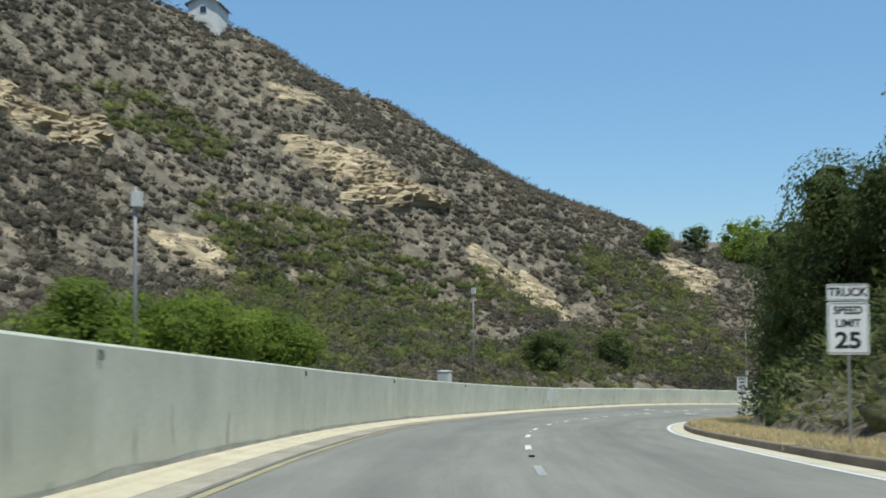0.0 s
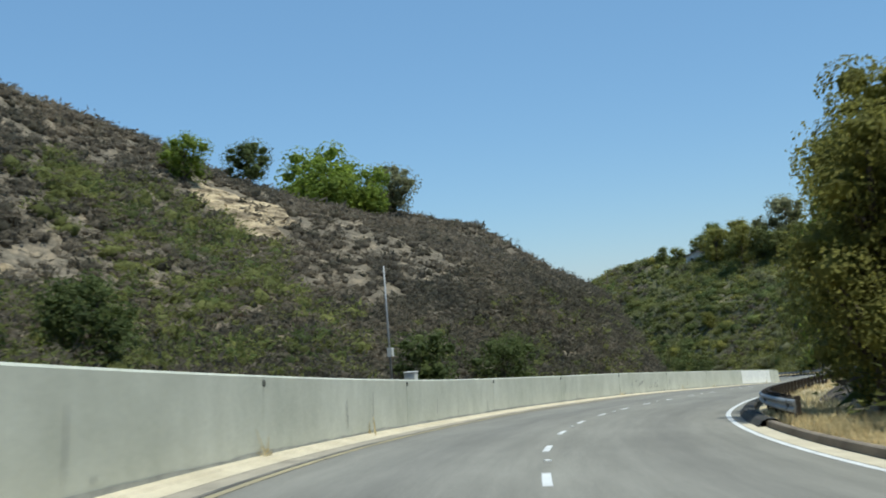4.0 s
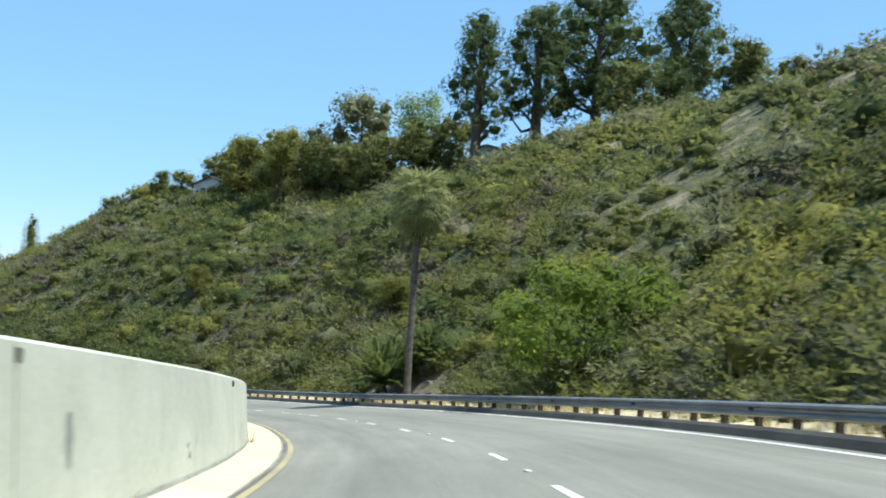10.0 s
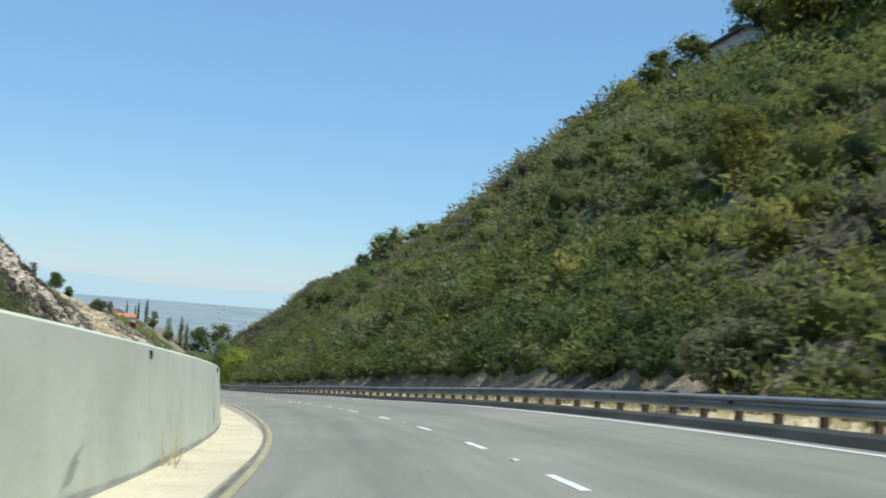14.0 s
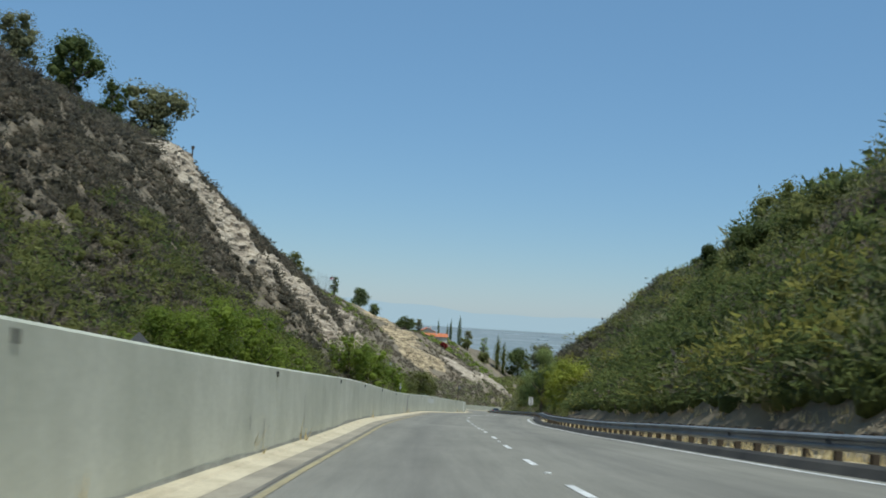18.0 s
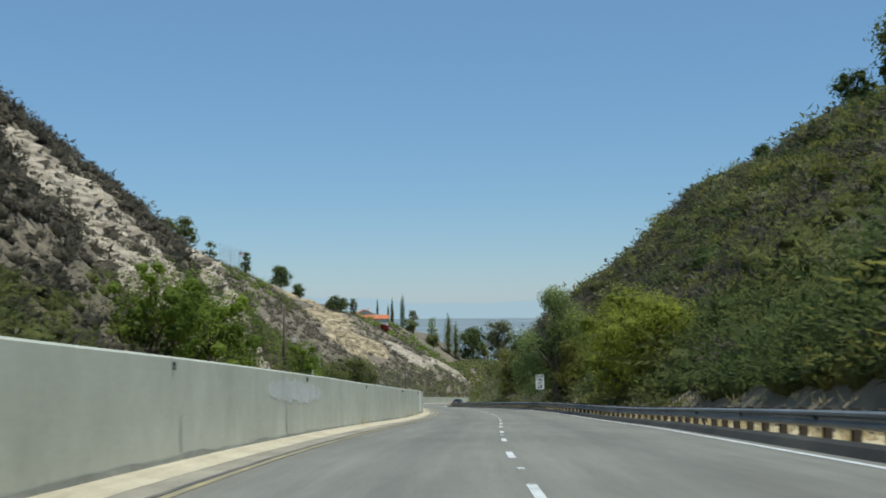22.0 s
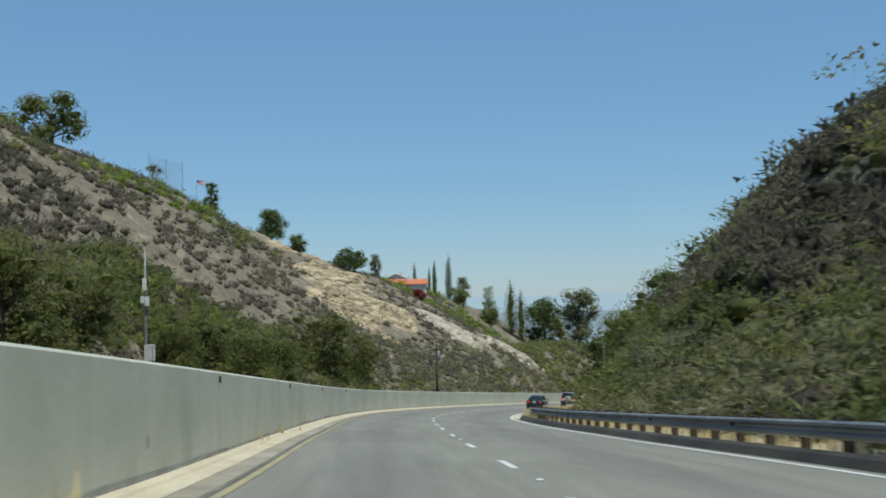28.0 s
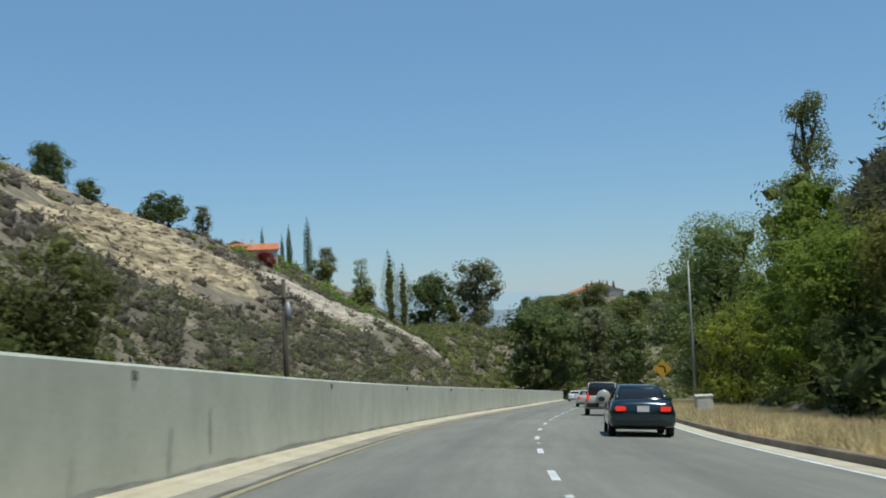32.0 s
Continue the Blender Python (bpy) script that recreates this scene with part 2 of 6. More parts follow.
def lerp_rows(table, s):
    i = np.clip(np.asarray(s, float) - S_FIRST, 0, len(table) - 1.001)
    k = i.astype(int)
    f = (i - k)[..., None]
    return table[k] * (1 - f) + table[k + 1] * f


def at(s, u, w=0.0):
    """A place by station, offset to the right and height over the road's surface."""
    s, u, w = np.broadcast_arrays(np.asarray(s, float), np.asarray(u, float), np.asarray(w, float))
    return lerp_rows(AXIS, s) + lerp_rows(RIGHT, s) * u[..., None] + lerp_rows(UP, s) * w[..., None]


def stand(s, u, z, turn=0.0):
    """An upright pose at a station, facing along the road."""
    p, t = at(s, u), lerp_rows(TAN, s)
    return pose(p[0], p[1], z, 0, 0, math.degrees(math.atan2(-t[0], t[1])) + turn)


def mesh_of(name, verts, faces, material, smooth=False):
    me = bpy.data.meshes.new(name)
    verts, faces = np.asarray(verts, np.float32), np.asarray(faces, np.int32)
    me.vertices.add(len(verts))
    me.vertices.foreach_set("co", verts.ravel())
    n = faces.shape[1]
    me.loops.add(faces.size)
    me.loops.foreach_set("vertex_index", faces.ravel())
    me.polygons.add(len(faces))
    me.polygons.foreach_set("loop_start", np.arange(0, faces.size, n, dtype=np.int32))
    me.polygons.foreach_set("use_smooth", np.full(len(faces), smooth))
    me.update(calc_edges=True)
    for m in material if isinstance(material, (list, tuple)) else [material]:
        me.materials.append(m)
    return me


def grid_faces(n, m, closed=False):
    i, j = np.meshgrid(np.arange(n - 1), np.arange(m if closed else m - 1), indexing="ij")
    k = (j + 1) % m
    return np.stack([i * m + j, (i + 1) * m + j, (i + 1) * m + k, i * m + k], -1).reshape(-1, 4)


def sweep(stations, profile, closed=False):
    """Vertices and faces of a profile [(u, w), ...] carried along the road."""
    s = np.asarray(stations, float)
    pr = np.asarray(profile, float)
    if pr.ndim == 2:
        pr = np.broadcast_to(pr, (len(s), *pr.shape))
    v = at(s[:, None], pr[..., 0], pr[..., 1])
    f = grid_faces(len(s), pr.shape[1], closed)
    v = v.reshape(-1, 3)
    if closed:
        m = pr.shape[1]
        # end caps, fanned as quads
        caps = [[0, k, k + 1, min(k + 2, m - 1)] for k in range(1, m - 1, 2)]
        f = np.vstack([f, [[q for q in c] for c in caps if len(set(c)) == 4] or np.zeros((0, 4), int), [[q + len(v) - m for q in c[::-1]] for c in caps if len(set(c)) == 4] or np.zeros((0, 4), int)]).astype(int)
    return v, f


# offsets of the median wall's foot, the yellow line, the lane dashes and the outer white line, by station
WALLS = [(11, -3.30), (32, -3.64), (53, -3.17), (73, -2.75), (100, -3.2), (138, -3.73), (160, -3.63), (181, -3.40), (203, -3.12), (225, -2.95), (245, -3.45), (267, -3.46), (287, -3.27), (308, -3.42), (330, -3.40), (360, -3.35), (393, -3.26), (412, -2.95), (436, -3.50), (456, -3.42), (475, -3.52), (499, -3.92), (519, -3.38), (541, -3.20), (563, -3.08), (624, -3.06), (645, -3.27), (668, -3.38), (688, -3.27), (720, -3.4)]
YELLOWS = [(12, -2.10), (34, -2.44), (54, -2.03), (75, -1.84), (100, -2.2), (139, -2.80), (161, -2.70), (182, -2.30), (203, -2.32), (226, -2.00), (247, -2.44), (268, -2.25), (289, -2.16), (309, -2.19), (331, -2.19), (394, -2.10), (413, -1.95), (437, -2.28), (460, -2.35), (477, -2.49), (499, -2.68), (521, -2.40), (542, -2.15), (564, -1.98), (627, -2.08), (646, -2.44), (668, -2.37), (689, -2.17), (720, -2.4)]
DASHES = [(18, 1.42), (39, 1.34), (59, 1.57), (79, 1.63), (110, 1.2), (143, 0.84), (163, 1.00), (183, 1.21), (210, 1.32), (230, 1.60), (249, 1.14), (268, 1.32), (294, 1.43), (313, 1.39), (332, 1.45), (397, 1.56), (416, 1.74), (443, 1.47), (460, 1.29), (478, 1.08), (508, 1.26), (525, 1.42), (550, 1.60), (569, 1.70), (600, 1.6), (631, 1.48), (649, 1.22), (669, 1.36), (694, 1.38), (712, 1.2)]
EDGES = [(15, 5.8), (65, 5.95), (92, 5.7), (146, 5.3), (167, 5.5), (187, 5.95), (208, 6.1), (232, 7.0), (249, 6.6), (271, 6.4), (292, 6.25), (313, 6.5), (335, 6.5), (401, 6.55), (422, 6.7), (444, 6.7), (459, 6.1), (480, 5.85), (508, 6.8), (528, 6.6), (547, 6.6), (572, 6.85), (600, 6.5), (630, 6.07), (652, 5.6), (677, 5.65), (696, 5.9)]


def eased(rows):
    t = np.array(rows, float)
    y = np.interp(np.arange(S_FIRST, S_LAST + 2), t[:, 0], t[:, 1])
    w = np.hanning(25)
    return np.convolve(np.pad(y, 12, mode="edge"), w / w.sum(), "valid")


DASH_U, WHITE_U, WALL_U, YELLOW_U = eased(DASHES), eased(EDGES), eased(WALLS), eased(YELLOWS)


def dash_u(s):
    return np.interp(s, np.arange(len(DASH_U)) + S_FIRST, DASH_U)


def white_u(s):
    return np.interp(s, np.arange(len(WHITE_U)) + S_FIRST, WHITE_U)


def wall_u(s):
    return np.interp(s, np.arange(len(WALL_U)) + S_FIRST, WALL_U)


def yellow_u(s):
    return np.interp(s, np.arange(len(YELLOW_U)) + S_FIRST, YELLOW_U)


def edge_profile(q, profile, base=5.85):
    """A profile that keeps its distance from the outer white line."""
    q = np.asarray(q, float)
    return np.stack([np.stack([u + white_u(q) - base, np.full(len(q), w)], -1) for u, w in profile], 1)


WALL_TOP = [(11, 1.50), (34, 1.54), (52, 1.46), (72, 1.31), (139, 1.40), (181, 1.42), (201, 1.44), (220, 1.53), (243, 1.51), (263, 1.58), (306, 1.63), (327, 1.59), (389, 1.58), (410, 1.55), (434, 1.58), (454, 1.51), (475, 1.48), (497, 1.58), (516, 1.50), (558, 1.44), (622, 1.40), (686, 1.39)]

# ---- ground: one sheet along the valley, then the far plain ----
# station, toe of the slope, then heights at the offsets below
OFFSETS = (26.0, 44.0, 66.0, 96.0)
LEFT = [
    (-60, 18.0, 5.0, 12.8, 29.0, 50.4),
    (-20, 18.0, 4.2, 12.5, 29.1, 52.1),
    (20, 18.0, 3.5, 12.2, 29.3, 53.8),
    (55, 17.5, 3.0, 11.1, 29.8, 59.8),
    (90, 17.0, 2.5, 10.0, 30.1, 65.6),
    (120, 17.5, 2.9, 11.1, 31.8, 57.8),
    (150, 18.0, 3.3, 12.7, 33.4, 52.5),
    (180, 18.0, 8.0, 17.0, 32.1, 39.3),
    (210, 18.0, 11.3, 21.2, 23.0, 32.0),
    (245, 17.5, 13.8, 24.0, 30.0, 34.3),
    (280, 17.0, 11.9, 27.3, 34.7, 36.5),
    (315, 17.0, 10.8, 29.5, 39.1, 40.5),
    (350, 17.0, 9.3, 31.5, 43.4, 44.6),
    (385, 16.5, 9.0, 28.8, 40.8, 44.4),
    (420, 16.0, 8.7, 26.2, 38.2, 44.3),
    (455, 16.0, 8.9, 27.9, 37.7, 44.3),
    (490, 16.0, 8.9, 29.5, 37.2, 44.2),
    (525, 16.0, 9.6, 31.3, 40.8, 44.4),
    (560, 16.0, 11.9, 29.8, 44.6, 44.6),
    (595, 16.0, 14.9, 29.8, 42.0, 44.7),
    (630, 16.0, 14.6, 32.3, 40.5, 44.9),
    (657, 16.0, 12.0, 29.3, 42.0, 45.9),
    (685, 16.0, 9.6, 25.1, 42.3, 47.4),
    (730, 16.0, 7.0, 19.1, 31.2, 47.2),
    (770, 16.0, 6.5, 18.5, 35.2, 46.9),
    (810, 16.0, 8.5, 19.2, 25.9, 45.3),
    (850, 16.0, 9.5, 18.2, 30.5, 42.9),
    (875, 16.0, 9.0, 17.7, 30.1, 38.7),
    (900, 16.0, 8.5, 17.1, 32.1, 36.1),
]
SIDE = [
    (-60, 9.5, 12.0, 26.0, 38.0, 44.0),
    (-20, 9.5, 12.2, 26.0, 38.0, 44.0),
    (20, 9.5, 12.5, 26.0, 38.0, 44.0),
    (55, 9.5, 12.7, 26.2, 37.9, 44.0),
    (90, 9.5, 13.0, 26.5, 37.8, 44.0),
    (120, 9.8, 12.6, 26.1, 37.6, 44.1),
    (150, 10.0, 12.2, 25.8, 37.4, 44.1),
    (180, 10.0, 12.4, 25.7, 36.3, 44.2),
    (210, 10.0, 12.7, 25.4, 35.0, 44.3),
    (245, 10.0, 13.5, 25.8, 34.2, 44.7),
    (280, 10.0, 14.3, 25.9, 32.9, 44.9),
    (315, 9.8, 16.5, 26.3, 33.5, 41.6),
    (350, 9.5, 18.6, 26.8, 34.0, 40.2),
    (385, 9.5, 18.9, 31.8, 34.3, 41.2),
    (420, 9.5, 17.0, 35.6, 34.5, 42.0),
    (455, 9.5, 18.3, 22.8, 38.1, 43.0),
    (490, 9.5, 16.0, 22.7, 40.2, 43.7),
    (525, 9.5, 14.0, 26.2, 36.9, 43.4),
    (560, 9.5, 12.8, 30.4, 32.8, 43.0),
    (595, 9.5, 12.7, 32.0, 32.2, 42.5),
    (630, 9.5, 10.6, 33.1, 36.6, 41.4),
    (657, 10.2, 16.7, 27.1, 42.3, 41.9),
    (685, 11.0, 17.1, 26.6, 45.5, 45.0),
    (730, 13.0, 17.4, 32.1, 45.6, 46.0),
    (770, 15.0, 19.2, 26.0, 35.8, 38.9),
    (810, 18.0, 11.4, 15.5, 23.4, 26.5),
    (850, 20.0, 8.4, 13.6, 20.3, 23.3),
    (875, 20.0, 7.4, 13.4, 19.9, 22.9),
    (900, 20.0, 6.9, 13.2, 19.5, 22.5),
]


def along(table, k):
    """One column of a hill table, softened along the road, one sample per metre."""
    t = np.array(table, float)
    y = np.interp(np.arange(S_FIRST, S_LAST + 2), t[:, 0], t[:, k])
    w = np.hanning(43)
    return np.convolve(np.pad(y, 21, mode="edge"), w / w.sum(), "valid")


HILLS = {-1: [along(LEFT, k) for k in range(1, 6)], 1: [along(SIDE, k) for k in range(1, 6)]}


def wave(x, y, seed=0.0):
    """Smooth broken relief from a few turned sines, about -1 to 1."""
    v = 0
    for k, (a, f, g) in enumerate([(0.5, 0.031, 0.7), (0.27, 0.083, 2.1), (0.15, 0.19, 4.0), (0.08, 0.43, 1.3)]):
        c, s_ = math.cos(g + seed), math.sin(g + seed)
        v = v + a * np.sin(f * (c * x + s_ * y) + 1.7 * k + seed) * np.cos(f * 0.83 * (-s_ * x + c * y) + 0.6 * k + seed * 2)
    return 2.2 * v


def rise(s, u):
    """Height of the bare ground over the road's level at a station and offset."""
    s, u = np.broadcast_arrays(np.asarray(s, float), np.asarray(u, float))
    k = np.clip(s - S_FIRST, 0, len(HILLS[1][0]) - 1).astype(int)
    out = np.full(s.shape, -0.35)
    for side in (-1, 1):
        cols = [c[k] for c in HILLS[side]]
        toe, d = cols[0], side * u
        edges = [toe, *(np.full(s.shape, o) for o in OFFSETS), np.full(s.shape, 260.0)]
        tops = [np.zeros(s.shape), *cols[1:], cols[-1] - 60]
        h = np.zeros(s.shape)
        for a, b, p, q in zip(edges, edges[1:], tops, tops[1:]):
            f = (d - a) / np.maximum(b - a, 0.5)
            h = np.where((d >= a) & (d < b), p * (1 - f) + q * f, h)
        up = np.clip((d - toe) / 12, 0, 1)
        h = h + up * (0.8 * wave(s, u, 0.3) + 0.9 * up * np.sin(s * 0.16 + 2 * np.sin(s * 0.045)) * np.clip(h / 12, 0, 1))
        h = np.where(d < toe, -0.35 + np.clip((d - 7.4) / 1.5, 0, 1) * 0.25, h)
        out = np.where(d > 5, h, out)
    # a wooded rise closes the valley where the road has swung away
    out = out + 9.0 * np.clip((s - 866) / 50, 0, 1) * np.clip((38 - np.abs(u)) / 14, 0, 1)
    return out + 16.0 * np.clip((s - 885) / 75, 0, 1) * np.clip((u + 24) / 12, 0, 1) * np.clip((52 - u) / 16, 0, 1)


def ground_at(s, u):
    """World place of the ground; far from the road the bank of the road fades out."""
    s, u = np.broadcast_arrays(np.asarray(s, float), np.asarray(u, float))
    a, lv, rt = lerp_rows(AXIS, s), lerp_rows(LEVEL, s), lerp_rows(RIGHT, s)
    near = np.clip(1 - (np.abs(u) - 9) / 10, 0, 1)
    p = a + lv * u[..., None]
    p[..., 2] = a[..., 2] + rt[..., 2] * u * near + rise(s, u)
    return p


gs = np.arange(S_FIRST, S_LAST, 1.6)
gu = np.concatenate([[-260, -190, -150], np.arange(-124, -34, 2.2), np.arange(-34, -12, 1.3), [-11, -8, -4.0, 0, 4.5, 6.2, 7.2, 8.2, 9.2], np.arange(10, 34, 1.3), np.arange(34, 126, 2.2), [150, 190, 260]])
gu = np.concatenate([[-620, -380], gu, [380, 620]])
gv = ground_at(gs[:, None], gu[None, :])
# behind the crests the hills run down to the plain
for col, level in ((0, -112), (1, -75), (-2, -75), (-1, -112)):
    gv[:, col, 2] = level
ground = new("ground", mesh_of("ground", gv.reshape(-1, 3), grid_faces(len(gs), len(gu)), SOIL, True))
# growth on the soil: which side's plants, and how much of it
growth = ground.data.attributes.new("growth", "FLOAT_VECTOR", "POINT")
g_s, g_u = np.repeat(gs, len(gu)), np.tile(gu, len(gs))
g_much = np.where(np.abs(g_u) < 13, 0.1, np.where(g_u > 0, 1.0, np.interp(g_s, (430, 520, 690, 740), (1.0, 0.85, 0.85, 0.75))))
growth.data.foreach_set("vector", np.stack([(g_u > 0) * 1.0, g_much, 0 * g_s], -1).astype(np.float32).ravel())
tagged(ground, "dry brown soil of steep canyon hillsides beside the road", "ground", kind="structure")
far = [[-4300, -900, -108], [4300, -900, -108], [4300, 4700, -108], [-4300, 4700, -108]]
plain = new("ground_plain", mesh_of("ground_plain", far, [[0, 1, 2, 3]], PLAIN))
tagged(plain, "flat city plain far below the hills, haze painted into its colour", "plain", kind="structure")

# ---- building helpers ----
def part(name, me, parent, label="", m=None):
    ob = new(name, me)
    ob.parent = parent
    if m is not None:
        ob.matrix_basis = m
    if label:
        ob["label"] = label
    return ob


def thing(name, m, label, category, group=""):
    """An Empty at the base of a thing."""
    return tagged(placed(new(name), m), label, category, group)


def placed(ob, m):
    ob.matrix_basis = m
    return ob


def from_bm(name, bm, material):
    me = bpy.data.meshes.new(name)
    bm.to_mesh(me)
    bm.free()
    me.materials.append(material)
    return me


def box(name, size, material, at_=(0, 0, 0), bevel=0.0):
    bm = bmesh.new()
    bmesh.ops.create_cube(bm, size=1)
    bmesh.ops.scale(bm, vec=size, verts=bm.verts)
    if bevel:
        bmesh.ops.bevel(bm, geom=bm.edges[:], offset=bevel, segments=2, affect="EDGES")
    bmesh.ops.translate(bm, vec=at_, verts=bm.verts)
    return from_bm(name, bm, material)


def tube(points, radii, sides=8):
    """Vertices and quads of a tapering tube along points."""
    p, r = np.asarray(points, float), np.broadcast_to(np.asarray(radii, float), len(points))
    t = np.gradient(p, axis=0)
    t /= np.linalg.norm(t, axis=1)[:, None] + 1e-9
    a = np.cross(t, np.where(np.abs(t[:, 2:]) > 0.9, [[1.0, 0, 0]], [[0, 0, 1.0]]))
    a /= np.linalg.norm(a, axis=1)[:, None] + 1e-9
    b = np.cross(t, a)
    k = np.arange(sides) * 2 * math.pi / sides
    v = p[:, None] + r[:, None, None] * (np.cos(k)[None, :, None] * a[:, None] + np.sin(k)[None, :, None] * b[:, None])
    return v.reshape(-1, 3), grid_faces(len(p), sides, True)


def joined(pieces):
    """Several (vertices, faces) as one."""
    vs, fs, n = [], [], 0
    for v, f in pieces:
        vs.append(np.asarray(v, float))
        fs.append(np.asarray(f, int) + n)
        n += len(v)
    return np.vstack(vs), np.vstack(fs)


def capped_tube(points, radii, sides=8):
    """A tube whose ends are drawn shut."""
    p, r = list(map(list, points)), list(np.broadcast_to(np.asarray(radii, float), len(points)))
    e0 = np.array(p[0]) - (np.array(p[1]) - np.array(p[0])) * 1e-3
    e1 = np.array(p[-1]) + (np.array(p[-1]) - np.array(p[-2])) * 1e-3
    return tube([e0, *p, e1], [1e-4, *r, 1e-4], sides)


def leaf_quads(rng, centres, normals, size, narrow=0.55, jitter=0.8):
    """Small bent leaf clumps: one quad each, facing roughly outwards."""
    n = len(centres)
    nn = normals + jitter * rng.normal(size=(n, 3)) + (0, 0, 0.55)
    nn /= np.linalg.norm(nn, axis=1)[:, None] + 1e-9
    a = np.cross(nn, rng.normal(size=(n, 3)))
    a /= np.linalg.norm(a, axis=1)[:, None] + 1e-9
    b = np.cross(nn, a)
    s = (size * rng.uniform(0.6, 1.3, n))[:, None]
    v = np.stack([centres - a * s, centres + b * s * narrow + nn * s * 0.15, centres + a * s, centres - b * s * narrow + nn * s * 0.1], 1)
    return v.reshape(-1, 3), np.arange(4 * n).reshape(-1, 4)


def lumpy(rng, detail, radius, lumps, depth):
    """A knobbly closed mound: an icosphere swollen into soft lobes; vertices and triangles."""
    bm = bmesh.new()
    bmesh.ops.create_icosphere(bm, subdivisions=detail, radius=1)
    bm.verts.index_update()
    v = np.array([q.co[:] for q in bm.verts])
    f = np.array([[q.index for q in p.verts] for p in bm.faces])
    bm.free()
    d = rng.normal(size=(lumps, 3))
    d[:, 2] = np.abs(d[:, 2])
    d /= np.linalg.norm(d, axis=1)[:, None]
    swell = np.exp(-(1 - v @ d.T) / 0.09).max(1)
    return v * (radius * (1 - depth + depth * 1.5 * swell + 0.07 * rng.uniform(-1, 1, len(v))))[:, None], f


def shrub_template(rng, leaves, leaf):
    """A low mound of soft lobes with small leaf sprigs standing off it, made of triangles."""
    v, f = lumpy(rng, 2 if leaves >= 250 else 1, 0.66, 9, 0.3)
    f = f[v[f].mean(1)[:, 2] > -0.3]
    n = rng.normal(size=(leaves, 3))
    n[:, 2] = np.abs(n[:, 2]) * 0.9 - 0.12
    n /= np.linalg.norm(n, axis=1)[:, None]
    lobes = rng.normal(size=(6, 3)) * (0.34, 0.34, 0.16) + (0, 0, 0.12)
    c = lobes[rng.integers(0, 6, leaves)] + n * rng.uniform(0.44, 0.8, leaves)[:, None]
    d = n + 0.8 * rng.normal(size=(leaves, 3))
    a = np.cross(d, rng.normal(size=(leaves, 3)))
    a /= np.linalg.norm(a, axis=1)[:, None]
    s = leaf * rng.uniform(0.5, 1.3, leaves)[:, None]
    lv = np.stack([c - a * s * 0.5, c + a * s * 0.5, c + n * s * 0.9 + 0.6 * s * rng.normal(size=(leaves, 3))], 1).reshape(-1, 3)
    v2 = np.vstack([v, lv])
    f2 = np.vstack([f, np.arange(len(lv)).reshape(-1, 3) + len(v)])
    v2[:, 2] *= 0.8
    return v2, f2


def scatter(name, label, material, seed, count, s_range, u_range, size, keep, leaves=14, leaf=0.3, sink=0.25):
    """One object of many shrubs on the slopes; keep(s, u, chance) picks where they grow."""
    rng = np.random.default_rng(seed)
    shapes = [shrub_template(rng, leaves, leaf) for _ in range(7)]
    s, u = rng.uniform(*s_range, 3 * count), rng.uniform(*u_range, 3 * count)
    # as many to the square metre on steep ground and outside a bend as elsewhere
    room = np.linalg.norm(ground_at(s + 0.5, u) - ground_at(s - 0.5, u), axis=1) * np.linalg.norm(ground_at(s, u + 0.5) - ground_at(s, u - 0.5), axis=1)
    ok = keep(s, u, rng.uniform(size=3 * count)) & (rng.uniform(size=3 * count) < room / 3)
    # none where the crest hides the ground from the road for good
    high = (rise(s, u) + 2.0) / np.abs(u)
    skyline = np.max([(rise(s, u * k) - 1.0) / np.abs(u * k) for k in np.linspace(0.35, 0.97, 14)], axis=0)
    ok &= (np.abs(u) < 36) | (high > 0.86 * skyline)
    s, u = s[ok], u[ok]
    base = ground_at(s, u)
    r = size[0] + (size[1] - size[0]) * rng.uniform(size=len(s)) ** 1.2
    spin, kind = rng.uniform(0, 2 * math.pi, len(s)), rng.integers(0, len(shapes), len(s))
    vs, fs, n = [], [], 0
    for k, (tv, tf) in enumerate(shapes):
        w = np.nonzero(kind == k)[0]
        if not len(w):
            continue
        c, sn = np.cos(spin[w])[:, None], np.sin(spin[w])[:, None]
        sx = rng.uniform(0.8, 1.3, len(w))[:, None]
        sz = rng.uniform(0.75, 1.25, len(w))[:, None]
        x, y, z = tv[None, :, 0] * sx, tv[None, :, 1], tv[None, :, 2] * sz
        v = np.stack([c * x - sn * y, sn * x + c * y, z], -1) * r[w][:, None, None] + base[w][:, None]
        v[..., 2] -= (sink * r[w])[:, None] * 0.3 - 0.1 * r[w][:, None]
        vs.append(v.reshape(-1, 3))
        fs.append((tf[None] + (np.arange(len(w)) * len(tv))[:, None, None]).reshape(-1, 3) + n)
        n += len(w) * len(tv)
    ob = new(name, mesh_of(name, np.vstack(vs), np.vstack(fs), material, True))
    return tagged(ob, label, "shrubs", kind="stuff")


# ---- hillside shrubs ----
SAGE = leaf_material("sage_leaf", (0.105, 0.091, 0.073), (0.30, 0.262, 0.205), 0.85)
DARKSAGE = leaf_material("dark_sage_leaf", (0.074, 0.068, 0.053), (0.195, 0.178, 0.135), 0.85)
OLIVE = leaf_material("olive_leaf", (0.092, 0.108, 0.036), (0.31, 0.325, 0.112), 0.7)
GREYGREEN = leaf_material("grey_green_leaf", (0.118, 0.128, 0.07), (0.36, 0.36, 0.205), 0.8)
BRIGHT = leaf_material("bright_leaf", (0.09, 0.14, 0.022), (0.36, 0.45, 0.075), 0.6)
